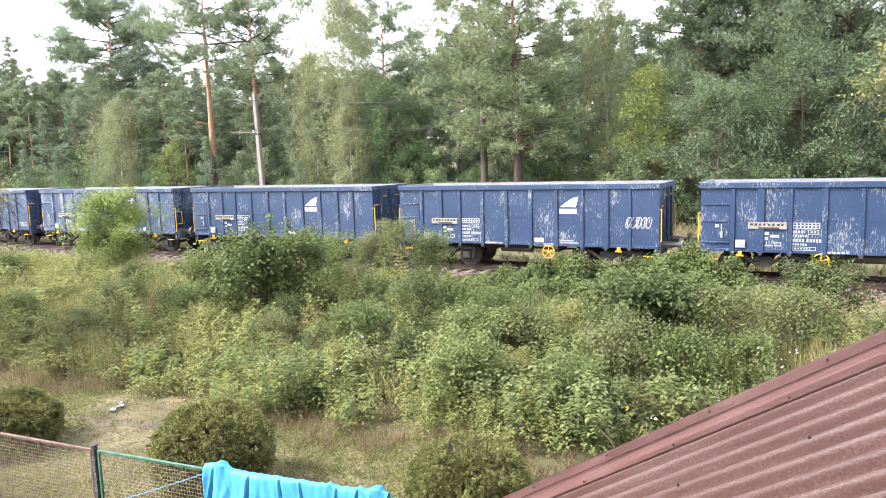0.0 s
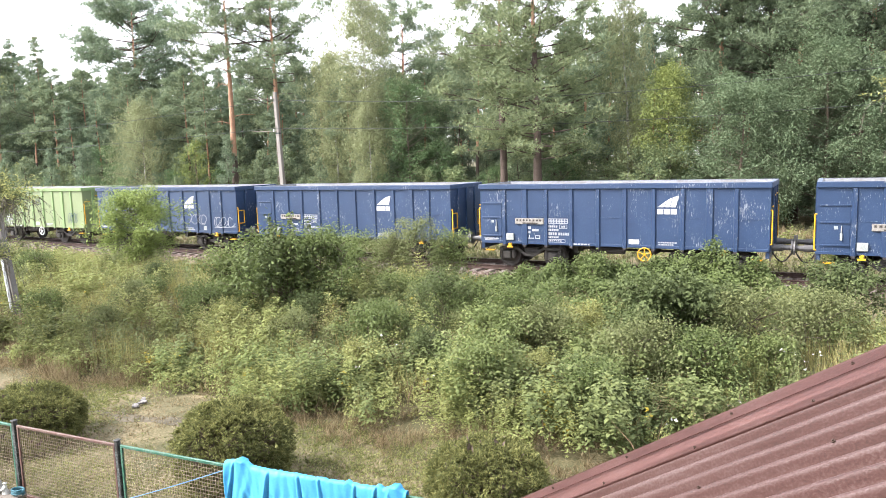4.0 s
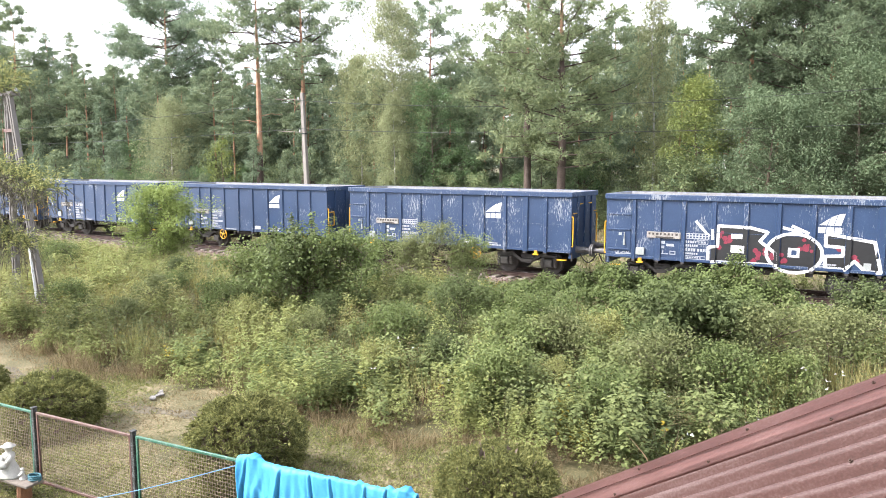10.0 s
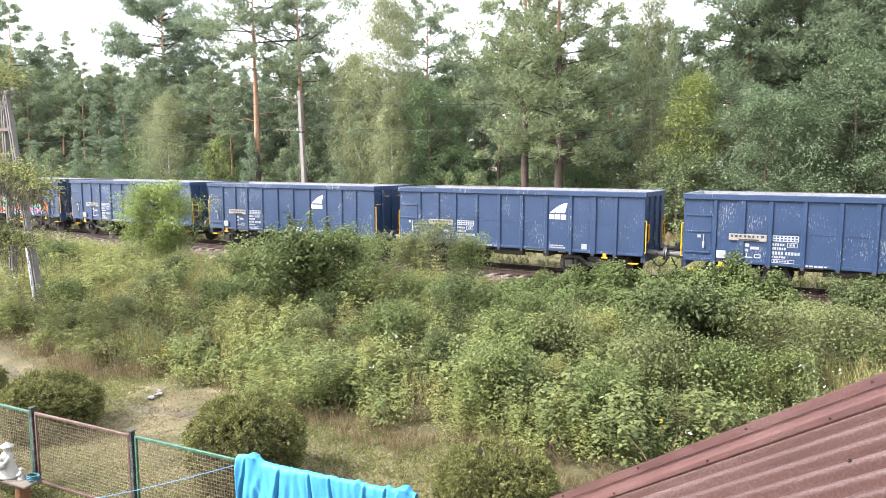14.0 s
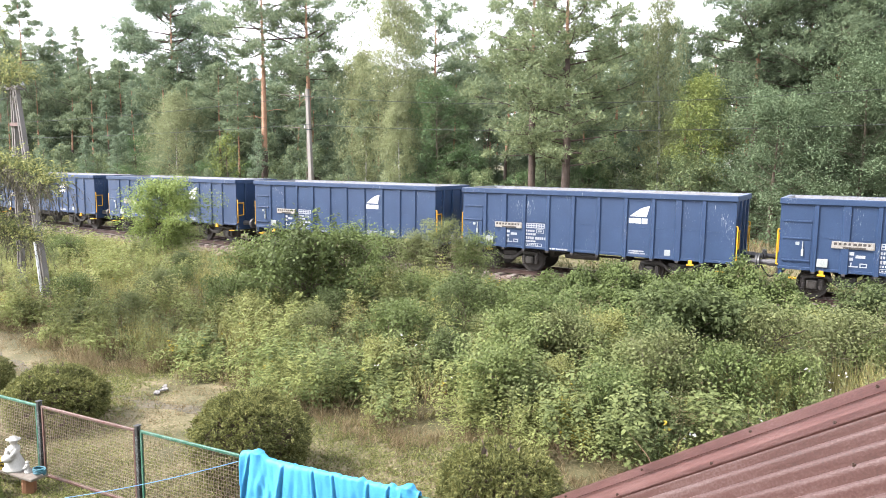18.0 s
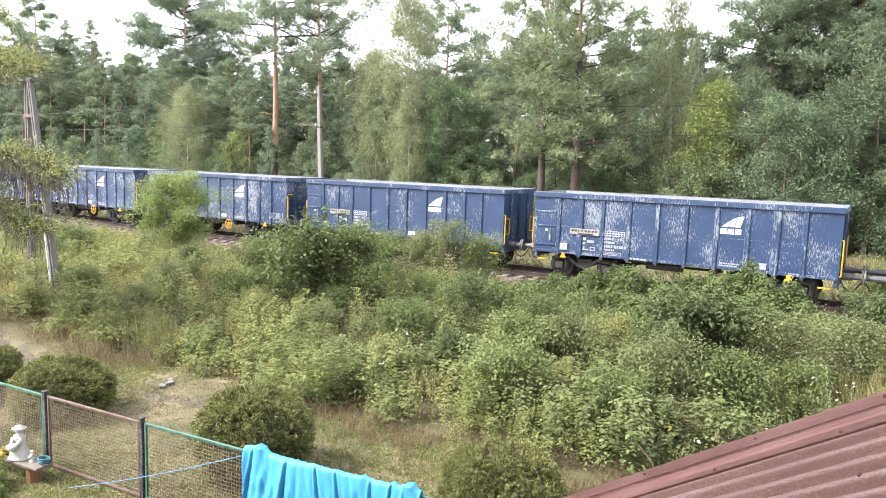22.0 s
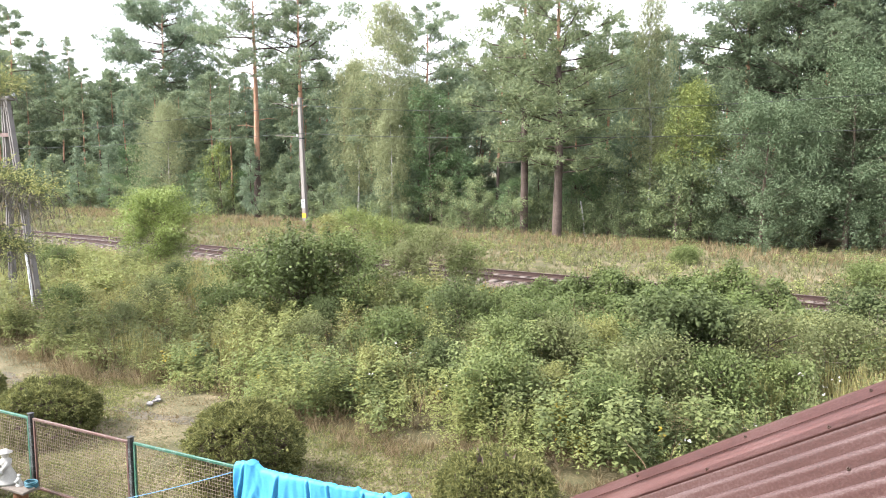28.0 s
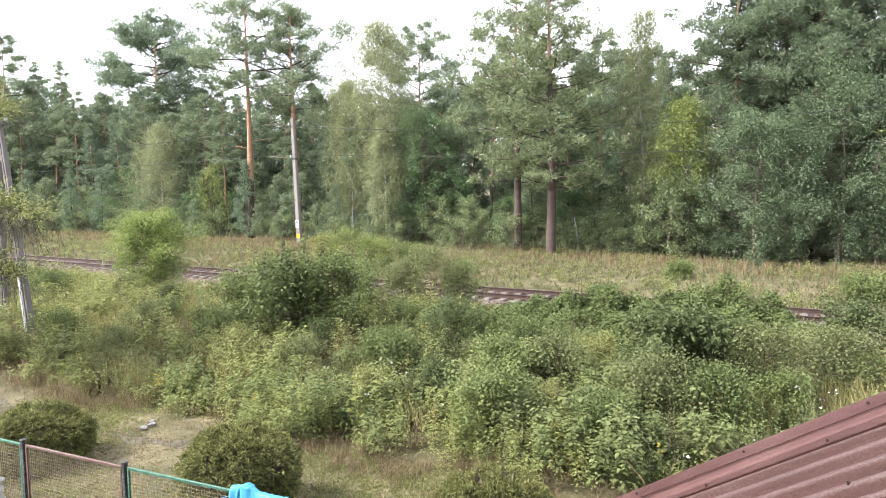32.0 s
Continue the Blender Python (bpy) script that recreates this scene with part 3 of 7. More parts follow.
def wagon(paint, rib, rim, label, seed, wheel="yellow", logo="fin", place="mid"):
    rng = random.Random(seed)
    w = thing("open_goods_wagon", label, "goods wagon", "wagons of the train")
    P, R = M[paint], M[rib]
    for s in (-1, 1):
        y0, y1 = sorted((s * 1.34, s * 1.37))
        side = part("side_wall", boxes((-HALF, HALF, y0, y1, SILL + 0.06, TOP - 0.12)), P, w)
        for i, u in enumerate(POSTS):
            h = 0.105 if i in (1, 8) else 0.065
            bm = bmesh.new()
            ya, yb = s * 1.37, s * 1.425
            pts = ((u - h - 0.02, ya), (u - h + 0.01, yb), (u + h - 0.01, yb), (u + h + 0.02, ya))
            lo = [bm.verts.new((a, b, SILL - 0.02)) for a, b in pts]
            hi = [bm.verts.new((a, b, TOP - 0.17)) for a, b in pts]
            for k in range(3):
                f = (lo[k], lo[k + 1], hi[k + 1], hi[k])
                bm.faces.new(f if s < 0 else f[::-1])
            bm.faces.new(lo[::-1])
            part("post", bm, R, side)
        if s < 0:
            part("seam", boxes(side_face(-HALF + 1.0, HALF - 0.15, 1.985, 2.0, s, 0, 0.012)), P, side)
        part("sill", boxes((-HALF + 0.02, HALF - 0.02, *sorted((s * 1.30, s * 1.39)), SILL, SILL + 0.1), bevel=0.012), P, w)
        # end door with hinge bars next to the left corner
        if s < 0:
            door = part("side_door", boxes(side_face(-HALF + 0.1, -4.24, 1.18, 2.5, s, 0, 0.012)), P, side)
            for z in (1.22, 1.92, 2.46):
                part("hinge_bar", boxes(side_face(-HALF + 0.08, -4.24, z, z + 0.055, s, 0.006, 0.045), bevel=0.008), P, door)
            part("latch", boxes(side_face(-4.49, -4.42, 1.40, 1.62, s, 0.012, 0.06), side_face(-4.47, -4.44, 1.62, 1.86, s, 0.012, 0.05), side_face(-4.66, -4.55, 1.74, 1.84, s, 0.012, 0.02), bevel=0.01), M["greybox"], door, "pale grey latch")
        if s < 0:
            markings(w, side, rng, s, logo, wheel, place)
        # steps and grab rails at the corners
        for e in (-1, 1):
            bm = bmesh.new()
            u, yy = e * (HALF + 0.06), s * 1.33
            bars = (((u, yy, 1.2), (u, yy, 2.3)), ((u, yy, 2.3), (e * (HALF - 0.02), yy, 2.3)), ((u, yy, 1.2), (e * (HALF - 0.02), yy, 1.2))) if place == "mid" else (((u, yy, 1.08), (u, yy, 2.2)), ((u, yy, 2.2), (e * (HALF - 0.02), yy, 2.2)), ((u, yy, 1.08), (e * (HALF - 0.02), yy, 1.08)), ((u, yy, 2.05), (u, s * 0.95, 2.05)), ((u, s * 0.95, 2.05), (u, s * 0.95, 1.45)), ((u, s * 0.95, 1.45), (u, yy - s * 0.1, 1.45)))
            for a, b in bars:
                cyl(bm, a, b, 0.024, n=6)
            part("grab_rail", bm, M["yellow"], w, "yellow tubular grab rail")
            for ya, yb, z in ((1.31, 0.98, 2.42), (0.62, 0.35, 2.75)) if place == "mid" else ():
                bm = bmesh.new()
                cyl(bm, (u, s * ya, z), (u, s * yb, z), 0.024, n=6)
                part("hand_bar", bm, M["yellow"], w, "short yellow hand bar")
            part("foot_step", boxes((e * 4.75 - 0.17, e * 4.75 + 0.17, *sorted((s * 1.18, s * 1.4)), 0.66, 0.69)), M["yellow"], w, "yellow edged step")
            bm = boxes((e * (HALF + 0.02) - 0.02, e * (HALF + 0.02) + 0.02, *sorted((s * 1.28, s * 1.32)), 0.66, SILL))
            part("step_hanger", bm, M["black"], w)
            # buffers
            bm = bmesh.new()
            cyl(bm, (e * (HALF - 0.02), s * 0.875, 1.06), (e * (HALF + 0.36), s * 0.875, 1.06), 0.115, n=14)
            cyl(bm, (e * (HALF + 0.3), s * 0.875, 1.06), (e * (HALF + 0.60), s * 0.875, 1.06), 0.085, n=14)
            cyl(bm, (e * (HALF + 0.60), s * 0.875, 1.06), (e * (HALF + 0.65), s * 0.875, 1.06), 0.235, 0.225, n=18)
            part("buffer", bm, M["buffer"], w, "greasy grey round buffer")
    for e in (-1, 1):
        x0, x1 = sorted((e * (HALF - 0.03), e * HALF))
        end = part("end_wall", boxes((x0, x1, -1.34, 1.34, SILL + 0.06, TOP - 0.12)), P, w)
        for yy in (-0.75, 0.0, 0.75):
            part("end_post", boxes((*sorted((e * HALF, e * (HALF + 0.07))), yy - 0.07, yy + 0.07, SILL + 0.05, TOP - 0.16), bevel=0.01), R, end)
        part("headstock", boxes((*sorted((e * (HALF - 0.12), e * (HALF + 0.03))), -1.3, 1.3, SILL - 0.22, SILL + 0.26), bevel=0.015), P, w)
        bm = bmesh.new()
        cyl(bm, (e * HALF, 0, 1.02), (e * (HALF + 0.34), 0, 1.0), 0.05, n=8)
        cyl(bm, (e * (HALF + 0.3), 0.0, 1.02), (e * (HALF + 0.58), 0.0, 0.97), 0.035, n=8)
        part("coupling_hook", bm, M["black"], w)
        pts = [(e * (HALF + 0.02 + 0.6 * k / 8), -0.45 + 0.03 * k, 0.86 - 0.34 * math.sin(math.pi * k / 8)) for k in range(9)]
        v, q = tube(pts, [0.025] * 9, 6)
        part("brake_hose", mesh_np("brake_hose", v, q, M["black"]), M["black"], w)
        bogie(w, BOGIES[0] if e < 0 else BOGIES[1])
    part("top_rim", boxes((-HALF - 0.05, HALF + 0.05, -1.45, -1.30, TOP - 0.19, TOP), (-HALF - 0.05, HALF + 0.05, 1.30, 1.45, TOP - 0.19, TOP), (-HALF - 0.05, -HALF + 0.1, -1.30, 1.30, TOP - 0.185, TOP - 0.004), (HALF - 0.1, HALF + 0.05, -1.30, 1.30, TOP - 0.185, TOP - 0.004), bevel=0.02), R, w)
    part("rim_cap", boxes((-HALF - 0.04, HALF + 0.04, -1.44, -1.31, TOP, TOP + 0.005), (-HALF - 0.04, HALF + 0.04, 1.31, 1.44, TOP, TOP + 0.005), (-HALF - 0.04, -HALF + 0.09, -1.31, 1.31, TOP - 0.004, TOP + 0.002), (HALF - 0.09, HALF + 0.04, -1.31, 1.31, TOP - 0.004, TOP + 0.002)), M[rim], w, "pale top edge")
    part("floor", boxes((-HALF + 0.03, HALF - 0.03, -1.335, 1.335, 1.14, 1.2)), M["inside"], w)
    part("lining", boxes((-HALF + 0.034, HALF - 0.034, -1.336, -1.328, 1.2, TOP - 0.2), (-HALF + 0.034, HALF - 0.034, 1.328, 1.336, 1.2, TOP - 0.2), (-HALF + 0.034, -HALF + 0.042, -1.32, 1.32, 1.2, TOP - 0.2), (HALF - 0.042, HALF - 0.034, -1.32, 1.32, 1.2, TOP - 0.2), (-HALF + 0.11, HALF - 0.11, 1.293, 1.299, TOP - 0.19, TOP - 0.004), (-HALF + 0.11, HALF - 0.11, -1.299, -1.293, TOP - 0.19, TOP - 0.004), (-HALF + 0.101, -HALF + 0.107, -1.29, 1.29, TOP - 0.19, TOP - 0.008), (HALF - 0.107, HALF - 0.101, -1.29, 1.29, TOP - 0.19, TOP - 0.008)), M["inside"], w, "rubbed brown-grey steel inside")
    part("underframe", boxes((-HALF + 0.1, HALF - 0.1, -0.3, 0.3, 0.86, 1.14), (-HALF + 0.1, HALF - 0.1, -1.2, -1.05, 0.94, 1.13), (-HALF + 0.1, HALF - 0.1, 1.05, 1.2, 0.94, 1.13)), M["black"], w)
    bm = bmesh.new()
    cyl(bm, (-0.9, -0.85, 0.78), (0.35, -0.85, 0.78), 0.15, n=12)
    part("air_tank", bm, M["black"], w)
    part("brake_gear", boxes((-2.0, 2.0, -0.1, -0.04, 0.66, 0.74), (-1.6, -1.45, -0.7, 0.7, 0.6, 0.9), (1.3, 1.5, -1.2, -0.2, 0.7, 0.92), (-1.7, -0.9, -1.12, -1.06, 0.86, 0.9)), M["black"], w)
    return w


# ---- the train: which wagon wears which paint, and where its brake wheel sits ----
PAINTS = {"blue3": (-19, -10, 13, 15, 16, 17), "blue2": (-22, -21, -20, -18, -17, -11, -9, -7, -6, -5, 14), "blue1": (-16, -15, -14, -13, -8, -4, -3, -2, -1, 0, 1, 2, 3, 12)}
LABELS = {"blue0": "dark blue open goods wagon with ribbed steel sides", "blue1": "dark blue ribbed goods wagon, lightly flecked with white", "blue2": "dark blue ribbed goods wagon, scuffed with pale streaks", "blue3": "dark blue ribbed goods wagon, heavily worn with chalky white patches"}
WHEEL_MID = (-21, -20, -18, -15, -12, -10, -9, -5, -1, 2, 4, 5, 15, 16, 18)
WHEEL_SIDE = (-22, -17, -11, -7, -4, 9, 12, 14, 19)
WAGONS = {}


def train():
    protos = {}
    for k in range(-22, 20):
        paint = "green" if k == -12 else next((p for p, ks in PAINTS.items() if k in ks), "blue0")
        place = "mid" if k in WHEEL_MID else "side" if k in WHEEL_SIDE else "none"
        m = pose(wagon_x(k, 0.0), TRACK_Y, 0)
        if (paint, place) in protos:
            WAGONS[k] = copy_thing(protos[paint, place], m)
            continue
        if paint == "green":
            w = wagon("green", "green_rib", "rim_green", "pale green open goods wagon with brighter green ribs", 4, "white", "faded")
        else:
            w = wagon(paint, paint, "rim_pale", LABELS[paint], len(protos), "" if place == "none" else "yellow", "fin", place)
        w.matrix_basis = m
        protos[paint, place] = WAGONS[k] = w


def wagon_x(k, t):
    return -18.01 + SPEED * (t - 13.0) - PITCH * k


train()


# ---- painted tags on some wagons ----
G = {"white": M["white"], "black": material("black_spray_paint", (0.012, 0.012, 0.013), 0.5), "red": material("crimson_spray_paint", (0.15, 0.018, 0.035), 0.5),
     "lime": material("lime_spray_paint", (0.25, 0.27, 0.05), 0.5), "pink": material("pink_spray_paint", (0.32, 0.14, 0.24), 0.5), "cyan": material("cyan_spray_paint", (0.04, 0.25, 0.28), 0.5),
     "orange": material("orange_spray_paint", (0.24, 0.07, 0.025), 0.5), "blue": M["blue0"], "chalk": M["print"]}


def skin_y(u, lift):
    """The outer face of the side at u: on a rib it stands further out."""
    rib = any(abs(u - p) < (0.115 if i in (1, 8) else 0.075) for i, p in enumerate(POSTS))
    return -(1.4265 if rib else 1.3715) - lift


def stroke(w, pts, width, colour, lift=0.004, closed=False, name="spray_line"):
    """A sprayed line along points (u, z) that follows the ribs of the side."""
    P = [Vector(p) for p in pts] + ([Vector(pts[0])] if closed else [])
    fine = []
    for a, b in zip(P, P[1:]):
        n = max(1, int((b - a).length / 0.035))
        fine += [a + (b - a) * (i / n) for i in range(n)]
    fine.append(P[-1])
    V, Q = [], []
    for i, p in enumerate(fine):
        t = (fine[min(i + 1, len(fine) - 1)] - fine[max(i - 1, 0)]).normalized()
        s = Vector((-t.y, t.x)) * width / 2
        for q in (p - s, p + s):
            V.append((q.x, skin_y(q.x, lift), q.y))
        if i:
            Q.append((2 * i - 2, 2 * i, 2 * i + 1, 2 * i - 1))
    return part(name, mesh_np(name, np.array(V), np.array(Q), G[colour]), None, w)


def fill(w, poly, colour, lift=0.003, cell=0.03, name="spray_field"):
    """A sprayed field: small squares inside the outline, each on the surface below it."""
    P = np.array(poly)
    us = np.arange(P[:, 0].min(), P[:, 0].max(), cell)
    zs = np.arange(P[:, 1].min(), P[:, 1].max(), cell)
    V, Q = [], []
    for u in us:
        for z in zs:
            c, inside = (u + cell / 2, z + cell / 2), False
            for (x0, y0), (x1, y1) in zip(P, np.roll(P, -1, 0)):
                if (y0 > c[1]) != (y1 > c[1]) and c[0] < (x1 - x0) * (c[1] - y0) / (y1 - y0) + x0:
                    inside = not inside
            if inside:
                k = len(V)
                y = skin_y(c[0], lift)
                V += [(u, y, z), (u + cell, y, z), (u + cell, y, z + cell), (u, y, z + cell)]
                Q.append((k, k + 1, k + 2, k + 3))
    return part(name, mesh_np(name, np.array(V), np.array(Q), G[colour]), None, w)


def ring(u, z, ru, rz, n=18, a0=0.0, a1=6.283):
    return [(u + ru * math.cos(a0 + (a1 - a0) * i / n), z + rz * math.sin(a0 + (a1 - a0) * i / n)) for i in range(n + 1)]


def scrawl(w, u0, u1, z0, z1, seed, width=0.045, colour="chalk", letters=5):
    """A quick unreadable tag: slanting loops that run into each other."""
    rng = random.Random(seed)
    step = (u1 - u0) / letters
    h, m = (z1 - z0), (z0 + z1) / 2
    for i in range(letters):
        c, a0 = u0 + (i + 0.5) * step, rng.uniform(0, 6.28)
        pts = []
        n, turns = 16, rng.uniform(0.8, 1.7)
        for k in range(n + 1):
            a = a0 + turns * 6.283 * k / n
            r = 0.55 + 0.45 * math.sin(a * rng.choice((1.0, 1.0, 2.0)) + i)
            x, z = math.cos(a) * step * 0.5 * (0.5 + 0.5 * r) + (k / n - 0.5) * step * 0.5, math.sin(a) * h * 0.48
            pts.append((c + x + 0.25 * z, m + z))
        stroke(w, pts, 0.6 * width * rng.uniform(0.8, 1.1), colour, 0.004 + 0.0005 * (i % 3))
    if rng.random() < 0.6:
        stroke(w, [(u0, z0 - 0.08 * h), ((u0 + u1) / 2, z0 - 0.02 * h), (u1 + 0.2 * step, z0 + 0.06 * h)], width * 0.8, colour, 0.006)


def graffiti():
    w = WAGONS[-13]
    letters = ([(0.9, 0.95), (0.4, 1), (0.05, 0.5), (0.3, 0.02), (0.8, 0.1), (0.85, 0.45), (0.5, 0.45)], ring(0.5, 0.35, 0.5, 0.33, 12), [(0.1, 0), (0.15, 0.95), (0.7, 0.8), (0.9, 0.45), (0.6, 0.05), (0.1, 0)], [(0.5, 1), (0.45, 0)], [(0.9, 0.95), (0.3, 0.9), (0.2, 0.6), (0.8, 0.4), (0.7, 0.05), (0.1, 0.1)], [(0.1, 0.4), (0.8, 0.45), (0.6, 0.75), (0.2, 0.6), (0.2, 0.15), (0.8, 0.05)], [(0.1, 0), (0.15, 1), (0.7, 0.9), (0.6, 0.5), (0.15, 0.5), (1.4, 0.4)], [(0.3, 0.9), (0.1, 0.15), (0.9, 0.25), (0.85, -0.2)])
    for i, (letter, (u, wide)) in enumerate(zip(letters, ((-4.2, 0.62), (-3.72, 0.34), (-3.36, 0.42), (-2.78, 0.2), (-2.42, 0.42), (-1.72, 0.34), (-1.26, 0.44), (-0.40, 0.45)))):
        stroke(w, [(u + wide * a, 2.02 + 0.55 * b) for a, b in letter], 0.06, "chalk", 0.004 + 0.0005 * (i % 3))
    scrawl(w, -2.2, -1.2, 1.2, 1.75, 6, 0.045, letters=3)
    scrawl(w, 1.5, 3.1, 1.35, 1.85, 7, 0.045, letters=3)
    scrawl(w, 3.6, 4.9, 1.25, 1.75, 8, 0.045, letters=3)
    scrawl(w, -4.95, -4.35, 1.1, 1.3, 9, 0.04, letters=4)
    # large black piece with white outline and crimson dots
    w = WAGONS[-6]
    B = [(-1.62, 1.02), (-1.62, 1.5), (-1.33, 1.54), (-1.33, 2.22), (-0.35, 2.2), (0.18, 2.08), (-0.05, 1.78), (0.42, 1.42), (0.45, 1.04)]
    O = ring(0.95, 1.45, 0.80, 0.62, 22)
    A = [(1.82, 2.12), (3.12, 1.92), (3.32, 1.02), (2.92, 1.02), (2.62, 1.32), (2.36, 1.04), (1.85, 1.04), (1.82, 1.42), (2.3, 1.46), (2.3, 1.72), (1.82, 1.74)]
    for k, poly in enumerate((B, O, A)):
        fill(w, poly, "black", 0.003 + 0.001 * k)
        stroke(w, poly, 0.10, "white", 0.0065 + 0.001 * k, True)
    fill(w, [(-0.92, 1.82), (-0.55, 1.82), (-0.55, 1.98), (-0.92, 1.98)], "white", 0.008)
    fill(w, [(-0.92, 1.36), (-0.5, 1.36), (-0.5, 1.6), (-0.92, 1.6)], "white", 0.008)
    fill(w, [(0.78, 1.32), (1.12, 1.32), (1.12, 1.62), (0.78, 1.62)], "white", 0.008)
    fill(w, [(0.88, 1.40), (1.02, 1.40), (1.02, 1.54), (0.88, 1.54)], "blue", 0.010)
    rng = random.Random(3)
    for u, z, n in ((-1.1, 1.75, 9), (-0.05, 1.3, 7), (0.5, 1.2, 6), (1.3, 1.65, 8), (2.1, 1.9, 5), (2.8, 1.4, 6)):
        for _ in range(n):
            r = rng.uniform(0.05, 0.095)
            fill(w, ring(u + rng.uniform(-0.2, 0.2), z + rng.uniform(-0.25, 0.25), r, r, 10), "red", 0.0045 + rng.uniform(0, 0.001), 0.02)
    for pts in ([(-2.05, 2.35), (-1.6, 1.85)], [(-1.5, 2.1), (-1.48, 1.75)], [(0.6, 2.25), (1.15, 2.12)], [(0.85, 2.32), (1.35, 2.1)], [(3.45, 1.75), (3.6, 1.45)], [(3.55, 1.72), (3.95, 1.98)]):
        stroke(w, pts, 0.09, "white", 0.009)
    for i, digit in enumerate(([(0, .8), (.3, 1), (.45, .75), (0, 0), (.5, .05)], ring(.25, .5, .22, .5, 12), [(0, .8), (.3, 1), (.45, .75), (0, 0), (.5, .05)], [(0, .95), (.5, .95), (.2, .6), (.5, .3), (.2, 0), (-.1, .1)])):
        stroke(w, [(4.25 + 0.23 * i + 0.3 * a, 1.32 + 0.42 * b) for a, b in digit], 0.055, "white", 0.005)
    stroke(w, [(4.6, 1.2), (5.1, 1.26)], 0.05, "white", 0.005)
    scrawl(w, -4.75, -4.25, 1.1, 1.35, 11, 0.045, letters=3)
    # bright piece in lime, pink, cyan and orange
    w = WAGONS[4]
    for u, z, a, b in ((-1.25, 1.95, 0.5, 0.22), (-1.1, 1.25, 0.55, 0.28), (1.0, 2.1, 0.75, 0.25), (2.2, 2.05, 0.6, 0.25), (3.5, 1.5, 0.5, 0.4)):
        fill(w, ring(u, z, a, b, 16), "orange", 0.003)
    top = [(-1.45, 1.72), (-0.3, 1.95), (-0.2, 2.2), (0.55, 2.12), (0.65, 2.0), (1.4, 2.02), (1.5, 1.9), (2.9, 1.95), (3.2, 1.75), (3.3, 1.5), (-0.9, 1.5)]
    low = [(-0.35, 1.5), (3.3, 1.5), (3.5, 1.15), (3.1, 1.02), (-0.3, 1.02), (-0.5, 1.2)]
    fill(w, top, "lime", 0.0045)
    fill(w, low, "pink", 0.0045)
    stroke(w, top, 0.09, "cyan", 0.0065, True)
    stroke(w, low[1:] + low[:1], 0.08, "cyan", 0.007)
    for pts in ([(-1.6, 1.5), (-1.2, 1.5), (-0.9, 1.35), (-0.6, 1.1)], [(-0.7, 1.75), (-0.8, 2.1)], ring(0.75, 1.42, 0.32, 0.33), [(1.9, 1.95), (1.7, 1.4), (1.5, 1.1)], [(2.5, 1.9), (2.4, 1.3), (2.7, 1.05)]):
        stroke(w, pts, 0.07, "cyan", 0.008)
    for pts in ([(-0.35, 1.25), (-0.25, 1.6), (0.1, 1.85)], ring(0.75, 1.42, 0.42, 0.42, 16, 0.5, 4.5), [(1.75, 1.9), (1.7, 1.5), (1.45, 1.05)], [(-1.3, 1.7), (-0.6, 1.6), (-0.3, 1.75)]):
        stroke(w, pts, 0.09, "black", 0.0075)
    fill(w, ring(0.75, 1.42, 0.22, 0.24), "orange", 0.009)
    # small tags
    scrawl(WAGONS[-21], 4.0, 4.85, 1.65, 2.05, 21, 0.06, letters=5)
    scrawl(WAGONS[-18], 4.2, 4.95, 1.15, 1.4, 22, 0.05, letters=4)
    scrawl(WAGONS[12], 4.15, 4.85, 1.3, 1.62, 23, 0.05, letters=5)
    scrawl(WAGONS[15], 4.0, 4.9, 1.2, 1.5, 24, 0.05, letters=4)
    scrawl(WAGONS[-15], -4.95, -4.4, 1.1, 1.4, 25, 0.045, letters=3)
    # faded sprayed sign on the green wagon
    stroke(WAGONS[-12], [(0.62, 2.35), (1.4, 2.35), (1.0, 2.25), (0.62, 2.35)], 0.04, "black")
    scrawl(WAGONS[-12], 0.85, 1.2, 2.4, 2.6, 26, 0.035, "black", 3)
    scrawl(WAGONS[-12], 3.7, 4.6, 1.25, 1.8, 27, 0.04, "blue", 4)


graffiti()


# ---- trees ----
def limb_skeleton(rng, height, base_z, radius, n, rise, profile):
    """Limbs of a crown: rows of start, end."""
    out = []
    for i in range(n):
        f = (i + rng.random()) / n
        z = base_z + (height - base_z) * f * 0.97
        az = i * 2.399 + rng.normal(0, 0.35)
        L = radius * profile(f) * rng.uniform(0.65, 1.12)
        r = rise(f) + rng.normal(0, 0.12)
        end = np.array([math.cos(az) * L, math.sin(az) * L, L * r])
        out.append((np.array([0.0, 0.0, z]), np.array([0.0, 0.0, z]) + end))
    return out


def trunk_line(rng, height, lean=0.0, wob=0.15):
    k = 9
    z = np.linspace(0, 1, k)
    a, b = rng.normal(0, wob, 2), rng.normal(0, wob, 2)
    x = lean * z + a[0] * np.sin(z * 3.0) * z + b[0] * np.sin(z * 6.0) * z
    y = a[1] * np.sin(z * 3.0) * z + b[1] * np.sin(z * 6.0) * z
    return np.stack([x, y, z * height - 0.15], -1)


def on_trunk(line, z):
    return np.array([np.interp(z, line[:, 2], line[:, 0]), np.interp(z, line[:, 2], line[:, 1]), z])


